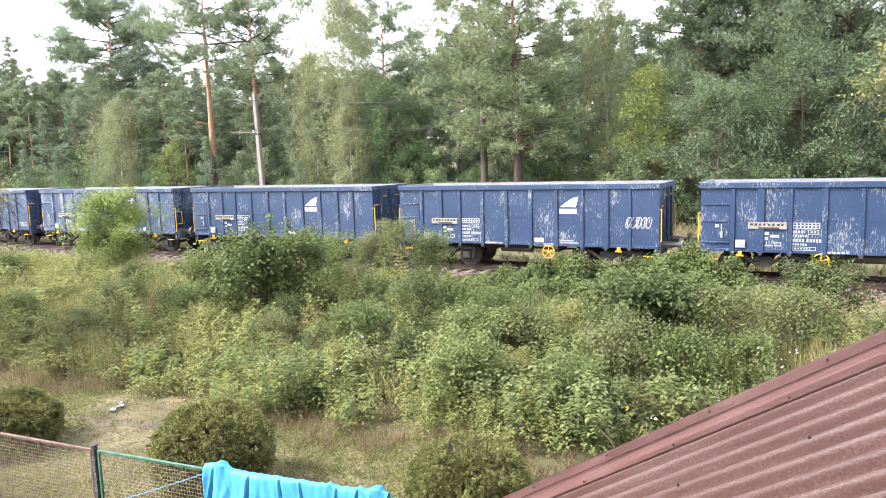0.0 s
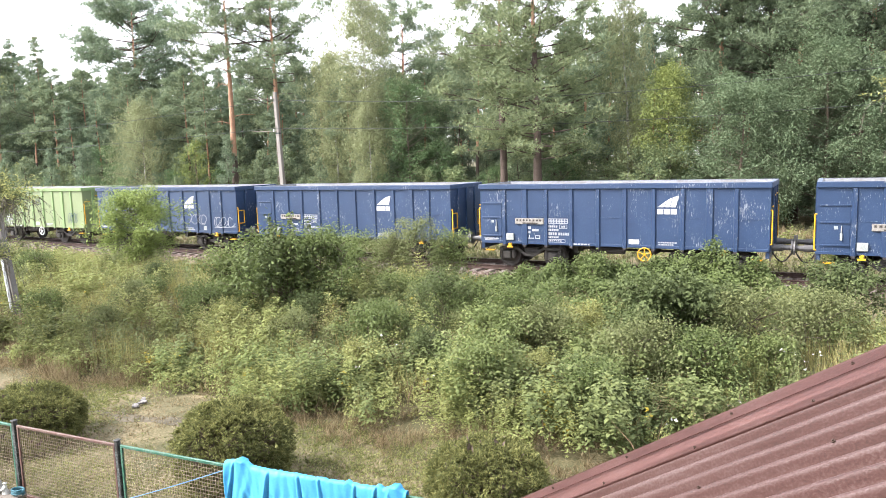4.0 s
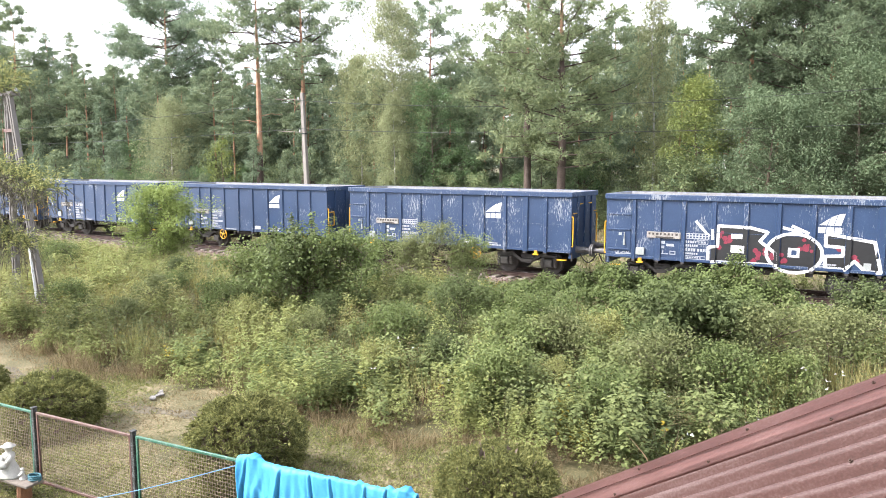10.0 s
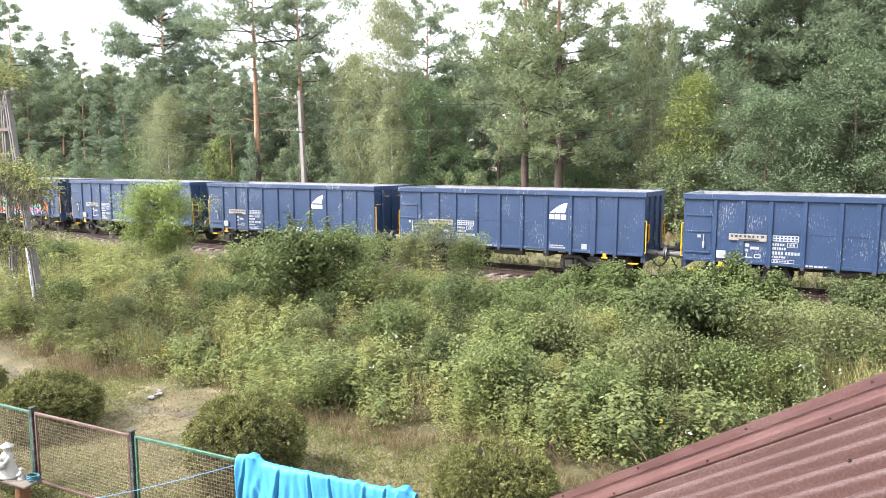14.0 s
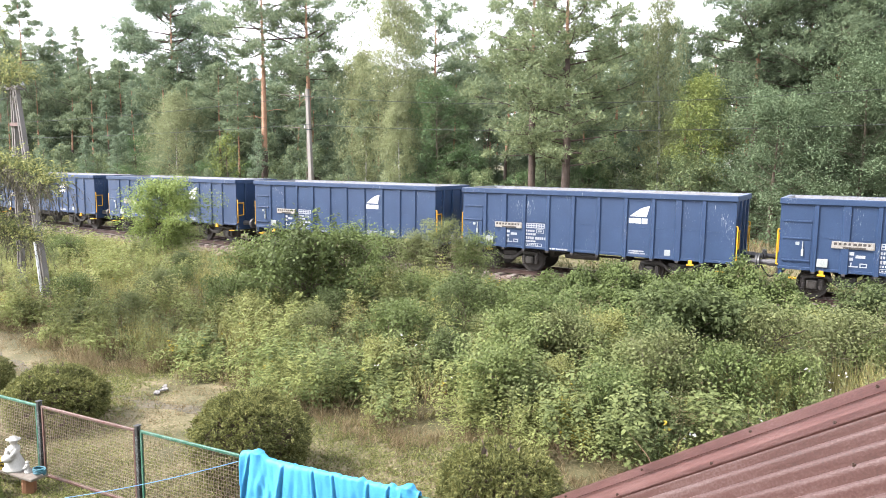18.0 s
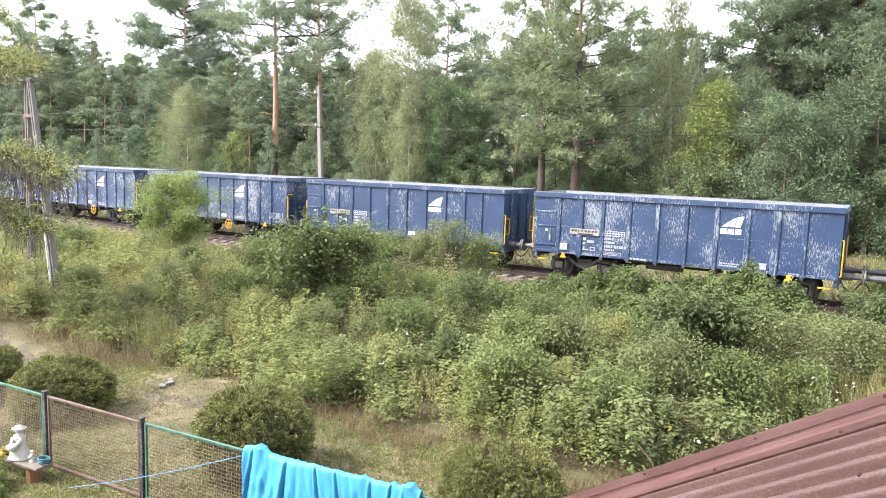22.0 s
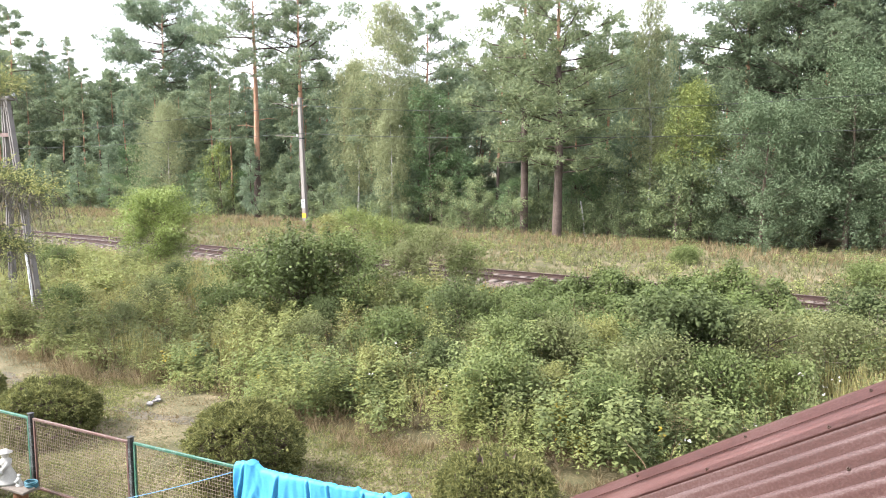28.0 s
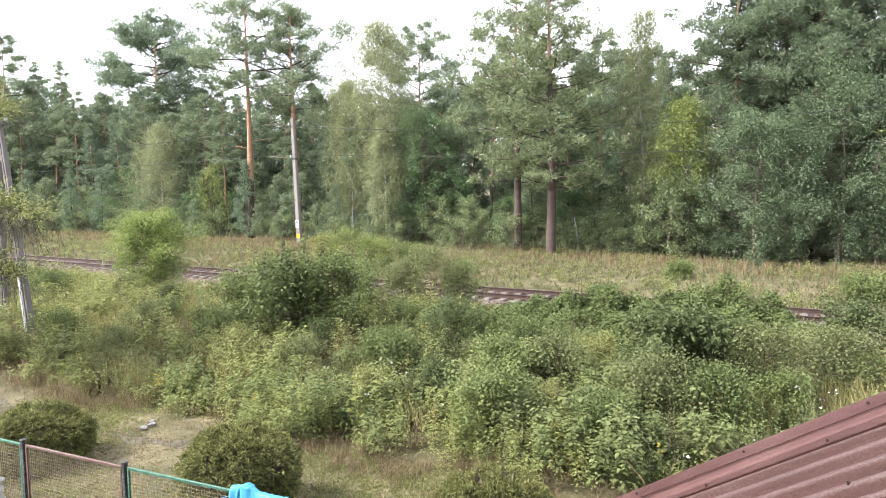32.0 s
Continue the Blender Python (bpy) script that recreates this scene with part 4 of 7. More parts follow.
def pine(name, seed, height, base_z, radius, clumps, tufts, size, leaf, label, red=0.35, girth=0.2, lean=0.0, form="old", slim=0.23, dense=1.5, bare=0):
    """A tree with a tapered trunk, limbs and a crown of many needle tufts in flat clumps."""
    rng = np.random.default_rng(seed)
    tree = thing(name, label, "tree", "trees of the forest")
    line = trunk_line(rng, height, lean)
    rad = girth * (1.0 - 0.88 * np.linspace(0, 1, len(line)) ** 1.1)
    cut = int(len(line) * red)
    v, q = tube(line[: cut + 1], rad[: cut + 1], 9)
    part("trunk", mesh_np("trunk", v, q, M["pinebark"]), None, tree)
    if cut < len(line) - 1:
        v, q = tube(line[cut:], rad[cut:], 8)
        part("upper_trunk", mesh_np("upper_trunk", v, q, M["pinered"]), None, tree, "orange flaking upper trunk")
    if form == "old":
        prof = lambda f: (0.55 + 0.6 * math.sin(math.pi * min(1, f * 0.9 + 0.12))) * (1 - 0.55 * f ** 3)
        rise = lambda f: 0.05 + 0.5 * f
        flat = 0.56
    else:
        prof = lambda f: (1.05 - f) ** 0.8
        rise = lambda f: 0.12 + 0.5 * f
        flat = 0.55
    limbs = limb_skeleton(rng, height, base_z, radius, clumps, rise, prof)
    wood, needles, ways = [], [], []
    for a, b in limbs:
        off = on_trunk(line, a[2])
        a, b = a + off * (1, 1, 0), b + off * (1, 1, 0)
        mid = (a + b) / 2 + rng.normal(0, 0.12, 3) - (0, 0, 0.1)
        L = np.linalg.norm(b - a)
        wood.append(tube([a, mid, b], [0.014 + 0.010 * L, 0.01 + 0.006 * L, 0.005], 4))
        across = np.cross(b - a, (0, 0, 1.0)) / (L + 1e-6)
        for _ in range(2 + int(L * dense)):
            f = rng.uniform(0.4, 1.06)
            c = a + (b - a) * f + across * rng.normal(0, 0.20 * L * f ** 0.5) + np.array([0, 0, rng.normal(0.06, 0.07 * L)])
            r = (0.24 + 0.085 * L) * rng.uniform(0.65, 1.3)
            if r > 0.45:
                wood.append(tube([a + (b - a) * f * 0.8, c], [0.006 + 0.003 * L, 0.003], 3))
            p = ball_points(rng, max(4, int(tufts * (0.25 + 0.9 * r))), 0.3) * (r, r, r * flat)
            p[:, 2] += 0.1 * r
            needles.append(c + p)
            ways.append(p * (1, 1, 1.4) / r + np.array([0, 0, 0.5]) + rng.normal(0, 0.55, p.shape))
    if bare:
        # dead side limbs below the crown
        dead = []
        for i in range(bare):
            z = base_z * rng.uniform(0.62, 1.05)
            az, L = rng.uniform(0, 6.283), rng.uniform(0.9, 2.4)
            o = on_trunk(line, z)
            w = np.array([math.cos(az), math.sin(az), 0.0])
            dead.append(tube([o, o + w * L * 0.5 + (0, 0, 0.25), o + w * L + (0, 0, rng.uniform(-0.3, 0.6))], [0.05, 0.035, 0.008], 5))
        v, q = joined(dead)
        part("bare_limb", mesh_np("bare_limb", v, q, M["pinered"]), None, tree, "bare orange side limbs")
    v, q = joined(wood)
    tagged(part("branching", mesh_np("branching", v, q, M["pinebark"]), None, tree), kind="stuff")
    P, W = np.concatenate(needles), np.concatenate(ways)
    P, W = np.repeat(P, 3, 0) + rng.normal(0, 0.05, (3 * len(P), 3)), np.repeat(W, 3, 0) + rng.normal(0, 0.6, (3 * len(W), 3))
    n = len(P)
    v, q = blades(rng, P, W, size * rng.uniform(0.6, 1.25, n), size * slim * rng.uniform(0.7, 1.3, n), 0.1)
    tagged(part("crown", mesh_np("crown", v, q, M[leaf]), None, tree), kind="stuff")
    return tree


def broadleaf(name, seed, height, base_z, radius, clumps, leaves, size, leaf, label, bark="bark", girth=0.12, droop=0.0, stems=1, category="tree", group="trees of the forest", flat=0.8, prof=None, lean=0.0, wild=0.0, twig=1.0):
    """A leafy tree or shrub: one or more stems, limbs, and a crown of leaves in clumps."""
    rng = np.random.default_rng(seed)
    tree = thing(name, label, category, group)
    prof = prof or (lambda f: 0.35 + 0.75 * math.sin(math.pi * min(1.0, 0.18 + f * 0.82)))
    lines = []
    for s in range(stems):
        line = trunk_line(rng, height * (1 if s == 0 else rng.uniform(0.6, 0.9)), lean + (0 if s == 0 else rng.normal(0, 0.25 * radius)), 0.06 * height ** 0.5)
        if stems > 1:
            line[:, :2] += rng.normal(0, 0.12 * radius, 2)
        lines.append(line)
        v, q = tube(line, girth * (1 if s == 0 else 0.6) * (1 - 0.9 * np.linspace(0, 1, len(line))), 7)
        part("trunk" if stems == 1 else "stem", mesh_np("trunk", v, q, M[bark]), None, tree)
    limbs = limb_skeleton(rng, height, base_z, radius, clumps, lambda f: 0.25 + 0.45 * f, prof)
    wood, P, W = [], [], []
    for i, (a, b) in enumerate(limbs):
        line = lines[i % len(lines)]
        off = on_trunk(line, min(a[2], line[-1, 2]))
        a, b = a + off * (1, 1, 0), b + off * (1, 1, 0)
        L = np.linalg.norm(b - a)
        wood.append(tube([a, (a + b) / 2 + rng.normal(0, 0.05 * L, 3), b], [twig * (0.006 + 0.009 * L), twig * (0.004 + 0.006 * L), 0.003], 4))
        for f in (1.0, 0.6):
            c = a + (b - a) * f + rng.normal(0, 0.14 * L, 3)
            r = (0.18 + 0.24 * radius * f) * rng.uniform(0.6, 1.15)
            n = max(5, int(leaves * (0.6 + 0.5 * rng.random())))
            p = ball_points(rng, n, 0.35) * (r, r, r * flat)
            if wild:
                k = rng.random(n) < wild
                p[k] *= rng.uniform(1.1, 1.7, (k.sum(), 1))
            if droop:
                p[:, 2] -= droop * r * rng.random(n) * 1.6
            P.append(c + p)
            W.append(p / r * (1, 1, 0.5) + rng.normal(0, 0.7, p.shape) + np.array([0, 0, 0.1 - droop]))
    v, q = joined(wood)
    tagged(part("branching", mesh_np("branching", v, q, M["bark"]), None, tree), kind="stuff")
    P, W = np.concatenate(P), np.concatenate(W)
    n = len(P)
    P[:, 2] = np.maximum(P[:, 2], 0.05)
    v, q = blades(rng, P, W, size * rng.uniform(0.6, 1.25, n), size * 0.62 * rng.uniform(0.7, 1.25, n), 0.25, 0.55 if droop == 0 else 0.25, 0.12)
    tagged(part("crown" if category == "tree" else "foliage", mesh_np("crown", v, q, M[leaf]), None, tree), kind="stuff")
    return tree


def stand(tree, x, y, turn=0.0, dz=0.0):
    tree.matrix_basis = pose(x, y, float(ground_z(x, y)) + dz, 0, 0, turn)
    return tree


DENSE = "dense dark pine with crossing boughs behind the oaks"
OLD = "tall old pine with an orange upper trunk and open crown"
EDGE = "large dense pine with dark trunk at the forest edge"
BROAD = lambda f: 0.95 * (1.03 - f) ** 0.38 * min(1.0, 0.45 + 2.2 * f)
WEEP = lambda f: 1.15 * (1.02 - f) ** 0.65 * min(1.0, 0.45 + 2.2 * f)
# the trees that stand out, from the far end of the line to the near one
stand(pine("pine_tree", 11, 22.0, 12.8, 5.2, 30, 52, 0.30, "needle", OLD, 0.3, 0.34, bare=5), -48.5, 48.3)
stand(pine("pine_tree", 12, 21.0, 10.8, 4.9, 34, 52, 0.30, "needle", OLD, 0.35, 0.32, bare=5), -44.75, 50.2)
stand(pine("pine_tree", 13, 24.5, 14.5, 6.6, 44, 66, 0.32, "needle2", OLD, 0.4, 0.30, bare=4), -72.3, 57.5)
stand(pine("pine_tree", 14, 25.0, 11.0, 4.4, 34, 62, 0.34, "needle", OLD, 0.5, 0.26), -95.5, 52.0)
stand(pine("pine_tree", 15, 19.0, 4.6, 3.9, 54, 42, 0.28, "needle_warm", EDGE, 0.6, 0.30), -20.2, 45.6)
stand(pine("pine_tree", 16, 18.6, 4.2, 4.4, 72, 42, 0.28, "needle_warm", EDGE, 0.6, 0.33), -17.3, 44.4)
stand(pine("pine_tree", 17, 19.8, 8.5, 4.6, 36, 60, 0.30, "needle", OLD, 0.45, 0.24), -36.4, 58.5)
stand(pine("pine_tree", 18, 19.6, 8.0, 4.6, 46, 47, 0.30, "needle_shaded", OLD, 0.35, 0.28, bare=5), -6.8, 51.2)
stand(pine("pine_tree", 19, 20.0, 7.5, 4.8, 46, 47, 0.30, "needle_shaded", OLD, 0.35, 0.28, lean=0.6), -4.4, 53.0)
stand(pine("pine_tree", 20, 21.0, 7.0, 4.6, 46, 47, 0.30, "needle_shaded", OLD, 0.35, 0.28), -0.6, 56.0)
stand(pine("pine_tree", 21, 17.5, 6.0, 4.6, 64, 52, 0.28, "needle_shaded", DENSE, 0.4, 0.28, dense=1.9), -2.2, 50.0)
stand(pine("pine_tree", 22, 18.5, 6.0, 4.8, 64, 52, 0.28, "needle_shaded", DENSE, 0.4, 0.28, dense=1.9), 1.8, 51.5)
stand(pine("pine_tree", 23, 22.2, 7.0, 2.9, 44, 40, 0.34, "needle2", "slender pointed pine on the skyline", 0.5, 0.2, form="young"), -96.6, 57.0)
stand(pine("pine_tree", 24, 21.8, 7.0, 3.0, 44, 40, 0.34, "needle", "slender pointed pine on the skyline", 0.5, 0.2, form="young"), -91.0, 57.0)
stand(broadleaf("birch_tree", 31, 11.2, 0.9, 4.2, 84, 230, 0.12, "birchleaf", "pale green birch with drooping twigs", "birchbark", 0.09, 0.9, prof=WEEP, flat=1.2), -62.0, 49.3)
stand(broadleaf("birch_tree", 32, 18.3, 4.5, 3.5, 96, 230, 0.125, "birchleaf", "tall slender birch with pale green leaves", "birchbark", 0.14, 0.9, prof=BROAD, flat=1.2), -33.9, 48.6)
stand(broadleaf("birch_tree", 33, 10.2, 0.8, 1.5, 60, 160, 0.115, "birchleaf", "young white-stemmed birch at the forest edge", "birchbark", 0.08, 0.9, prof=WEEP, flat=1.2), -32.0, 46.4)
stand(broadleaf("birch_tree", 34, 14.0, 3.0, 2.3, 66, 190, 0.125, "birchleaf", "slender birch among the pines", "birchbark", 0.11, 0.9, prof=BROAD, flat=1.2), -37.6, 49.4)
stand(broadleaf("birch_tree", 35, 16.2, 3.5, 2.0, 64, 170, 0.12, "birchleaf", "thin birch with a sparse crown and white trunk", "birchbark", 0.13, 0.9, prof=BROAD, flat=1.2), -12.2, 48.0)
stand(broadleaf("maple_tree", 41, 10.4, 0.8, 2.5, 50, 150, 0.14, "mapleleaf", "deep green broadleaf tree at the forest edge"), -29.6, 48.4)
stand(broadleaf("maple_tree", 42, 9.6, 3.9, 2.3, 56, 150, 0.13, "limeleaf", "bright yellow-green broadleaf tree", wild=0.35, prof=WEEP), -9.0, 45.6)
stand(broadleaf("oak_tree", 43, 8.0, 0.2, 3.2, 96, 280, 0.125, "oakleaf", "broad silvery green tree reaching to the grass", girth=0.14, wild=0.14, twig=0.5), -4.8, 44.6)
stand(broadleaf("oak_tree", 44, 10.0, 0.4, 3.2, 100, 280, 0.125, "oakleaf", "broad silvery green tree reaching to the grass", girth=0.16, wild=0.14, twig=0.5), -0.6, 46.0)
stand(broadleaf("oak_tree", 46, 8.6, 1.6, 2.6, 80, 230, 0.125, "oakleaf", "dark-trunked tree leaning over the grass strip", girth=0.26, wild=0.14, twig=0.5), 1.25, 46.8)
stand(broadleaf("maple_tree", 47, 4.6, 0.2, 1.7, 40, 110, 0.15, "underleaf", "low grey-green tree under its yellow neighbour", wild=0.25), -9.6, 44.7)
stand(broadleaf("maple_tree", 45, 6.6, 0.6, 1.5, 28, 60, 0.18, "limeleaf", "young yellow-green tree among dark pines", wild=0.25), -53.0, 48.0)


def forest():
    rng = np.random.default_rng(77)
    T = [pine("pine_tree", 100 + i, h, b, r, n, 46, 0.36, ("needle", "needle2")[i % 2], lab, red, g, form=f, slim=0.2, dense=1.7)
         for i, (h, b, r, n, red, g, f, lab) in enumerate((
             (15.0, 6.0, 2.8, 30, 0.35, 0.17, "old", "slim pine inside the forest"),
             (15.5, 4.0, 2.5, 34, 0.4, 0.16, "young", "conical pine inside the forest"),
             (16.0, 8.0, 2.9, 28, 0.35, 0.18, "old", "slim pine with bare reddish trunk in the forest"),
             (14.5, 2.5, 2.6, 36, 0.5, 0.16, "young", "dense conical pine in the forest"),
             (17.0, 7.0, 2.6, 30, 0.3, 0.17, "old", "tall slim pine inside the forest")))]
    Y = [pine("young_pine", 150 + i, h, 0.2, r, n, 34, 0.29, ("needle", "needle2")[i % 2], "young bushy pine at the forest edge", 0.99, 0.09, form="young", slim=0.2, dense=1.7)
         for i, (h, r, n) in enumerate(((7.0, 2.0, 36), (9.0, 2.2, 40), (5.0, 1.7, 28)))]
    B = [broadleaf("forest_bush", 160 + i, h, 0.15, r, n, 64, 0.17, lf, "leafy understorey bush at the forest edge", girth=0.05, stems=3, category="bush", group="bushes of the forest edge")
         for i, (h, r, n, lf) in enumerate(((4.2, 1.9, 26, "underleaf"), (5.5, 2.0, 30, "mapleleaf"), (3.0, 1.7, 22, "underleaf")))]
    seen = {}

    def put(proto, x, y, s, turn):
        m = pose(x, y, float(ground_z(x, y)), 0, 0, turn)
        if proto.name not in seen:
            seen[proto.name] = 1
            proto.scale = (s, s, s)
            ob = proto
            ob.matrix_basis = m @ Matrix.Scale(s, 4)
        else:
            ob = copy_thing(proto, m)
            ob.matrix_basis = m @ Matrix.Scale(s, 4)

    for row in range(5):
        y = 52.0 + row * 6.5
        x = -2.0 * y - 14.0
        while x < 14.0:
            yy = y + rng.uniform(-2.5, 2.5)
            depth = 0.507 * -x + 0.862 * yy
            right = np.clip((x + 34.0) / 14.0, 0, 1)
            top = 4.2 + depth * (0.140 + 0.045 * right + rng.uniform(-0.035, 0.004 + 0.014 * right))
            p = T[rng.integers(len(T))]
            h0 = 15.5
            put(p, x, yy, float(np.clip(top / h0, 0.7, 1.5)), rng.uniform(0, 360))
            x += rng.uniform(3.8, 6.2) * (1 + 0.1 * row)
    for row, (y, step) in enumerate(((47.6, 2.9), (50.2, 2.7), (54.0, 3.0))):
        x = -2.0 * y - 16.0
        while x < 10.0:
            yy = y + rng.uniform(-0.9, 0.9) + (3.0 if -27.5 < x < -22.5 else 0.0)
            if row == 0 and -27 < x < -23.5:
                x += 1.5
                continue
            p = (Y if rng.random() < 0.55 else B)[rng.integers(3)]
            put(p, x, yy, rng.uniform(0.7, 1.15) * (0.75, 1.0, 1.25)[row], rng.uniform(0, 360))
            x += step * rng.uniform(0.6, 1.3)
    # far ranks that close the skyline
    for y, step in ((88.0, 4.3),):
        x = -2.0 * y - 10.0
        while x < 18.0:
            depth = 0.507 * -x + 0.862 * y
            right = np.clip((x + 50.0) / 20.0, 0, 1)
            top = 4.2 + depth * (0.128 + 0.04 * right + rng.uniform(-0.012, 0.016))
            put(T[(1, 3)[rng.integers(2)]], x, y + rng.uniform(-2, 2), top / 15.0, rng.uniform(0, 360))
            x += step * rng.uniform(0.75, 1.25)
    # close ranks deeper in, where the sky would show between the trunks
    for y, step in ((58.5, 3.3), (66.0, 3.7)):
        x = -2.0 * y - 10.0
        while x < 14.0:
            put(Y[rng.integers(3)], x, y + rng.uniform(-1.2, 1.2), rng.uniform(1.1, 1.6), rng.uniform(0, 360))
            x += step * rng.uniform(0.7, 1.3)
    # leafy understorey beside the two edge pines
    for x in np.arange(-25.0, -9.0, 1.5):
        put(B[rng.integers(3)], float(x), 47.0 + rng.uniform(-0.6, 1.2), rng.uniform(0.6, 0.95), rng.uniform(0, 360))
    # young pines that stand in the gaps between the trunks
    for p, x, y, size in ((Y[1], -62.0, 69.0, 1.5), (Y[1], -66.0, 72.0, 1.5), (Y[1], -70.5, 71.0, 1.5), (Y[1], -58.0, 71.5, 1.5), (Y[0], -61.3, 66.0, 1.7), (Y[0], -63.2, 64.5, 1.7), (T[3], -62.3, 75.0, 1.25), (T[1], -59.0, 77.0, 1.2)):
        put(p, x, y, size, x * 40.0)
    # low scrub right at the edge of the grass
    x = -100.0
    while x < 6.0:
        put(B[2], x, 45.6 + rng.uniform(-0.6, 0.8) + (1.5 if x < -40 else 0), rng.uniform(0.35, 0.75), rng.uniform(0, 360))
        x += rng.uniform(1.5, 4.5)


forest()


# ---- meadow ----
M["weed"] = leaf_mat("meadow_herb_leaves", (0.208, 0.245, 0.089), (0.129, 0.156, 0.056), (0.277, 0.311, 0.123), 0.6, 0.28, 0.9)
M["weed2"] = leaf_mat("pale_herb_leaves", (0.224, 0.247, 0.090), (0.143, 0.161, 0.061), (0.289, 0.308, 0.123), 0.6, 0.28, 0.9)
M["bramble"] = leaf_mat("fresh_herb_leaves", (0.143, 0.188, 0.068), (0.085, 0.116, 0.043), (0.194, 0.235, 0.091), 0.5, 0.28, 0.9)
M["mugwort"] = leaf_mat("mugwort_leaves", (0.146, 0.172, 0.073), (0.095, 0.117, 0.050), (0.190, 0.216, 0.099), 0.6, 0.25, 0.9)
M["grass"] = leaf_mat("meadow_grass", (0.265, 0.263, 0.099), (0.167, 0.175, 0.067), (0.383, 0.349, 0.157), 0.7, 0.6, 0.3)
M["straw"] = leaf_mat("dry_straw_grass", (0.200, 0.162, 0.090), (0.120, 0.098, 0.054), (0.290, 0.238, 0.145), 0.8, 0.7, 0.3)
M["stripgrass"] = leaf_mat("roadside_grass", (0.136, 0.149, 0.069), (0.087, 0.103, 0.048), (0.211, 0.206, 0.115), 0.7, 0.7, 0.3)
M["lawn"] = leaf_mat("lawn_grass", (0.172, 0.199, 0.066), (0.098, 0.121, 0.040), (0.276, 0.286, 0.116), 0.7, 0.8, 0.3)
M["vine"] = leaf_mat("vine_leaves", (0.105, 0.143, 0.050), (0.060, 0.088, 0.031), (0.146, 0.188, 0.070), 0.5, 0.28, 0.9)
M["darkleaf"] = leaf_mat("dark_shrub_leaves", (0.087, 0.117, 0.047), (0.048, 0.069, 0.028), (0.126, 0.156, 0.068), 0.6, 0.28, 0.9)
M["freshleaf"] = leaf_mat("fresh_green_leaves", (0.190, 0.255, 0.076), (0.125, 0.178, 0.054), (0.260, 0.320, 0.110), 0.5, 0.3, 0.5)
M["yellowleaf"] = leaf_mat("yellowing_leaves", (0.28, 0.235, 0.035), (0.16, 0.16, 0.028), (0.36, 0.28, 0.045), 0.6, 0.6, 0.5)
M["raspberry"] = leaf_mat("broad_raspberry_leaves", (0.137, 0.174, 0.067), (0.088, 0.116, 0.045), (0.186, 0.216, 0.089), 0.6, 0.35, 0.9, 0.3)
M["petal"] = material("white_petals", (0.36, 0.36, 0.345), 0.7)
M["stalk"] = material("brown_stalks", (0.135, 0.09, 0.055), 0.9, vary=0.5)


def in_view(x, y, margin=1.5):
    return (x > -2.05 * y - margin) & (x < 0.05 * y + margin)


def edge_y(x):
    """Where the mown garden ends and the weeds begin."""
    return 9.9 + 0.35 * np.sin(x * 0.9) + 0.2 * np.sin(x * 2.3 + 1) - 0.02 * (x + 8) + np.clip(x + 5.5, 0, 9) * 0.05


def scatter(rng, n, y0, y1, test=None, clump=1):
    """Places x, y, z and growth of n plants; plants of one clump stand close and grow alike."""
    m = -(-n // clump)
    out = []
    while sum(map(len, out)) < m:
        y = y0 + (y1 - y0) * rng.random(4 * m)
        x = rng.uniform(-2.1 * y1 - 2, 3.5, 4 * m)
        k = in_view(x, y)
        if test is not None:
            k &= test(x, y)
        out.append(np.stack([x[k], y[k]], -1))
    p = np.concatenate(out)[:m]
    g = np.ones(m) if clump == 1 else rng.uniform(0.6, 1.25, m)
    p, g = np.repeat(p, clump, 0)[:n], np.repeat(g, clump)[:n]
    if clump > 1:
        p = p + rng.normal(0, 0.06 * clump ** 0.7, p.shape)
    return np.column_stack([p, ground_z(p[:, 0], p[:, 1]), g])


def herb(rng, h, n, size, wide=0.5, spread=0.12, up=0.3, low=0.15):
    """Leaf bases and ways of one upright plant: tiers of leaves that narrow towards the tip."""
    tiers = max(3, n // 6)
    f = (rng.integers(0, tiers, n) + rng.normal(0, 0.12, n)) / tiers
    z = h * (low + (1 - low) * f)
    a = rng.uniform(0, 6.283, n)
    out = spread * (0.25 + 0.75 * rng.random(n)) * (1.25 - 0.75 * f)
    lean = rng.normal(0, 0.14, 2)
    b = np.stack([np.cos(a) * out * 0.6 + lean[0] * z, np.sin(a) * out * 0.6 + lean[1] * z, z], -1)
    w = np.stack([np.cos(a), np.sin(a), up * (0.4 + f) + rng.normal(0, 0.2, n)], -1)
    return b, w


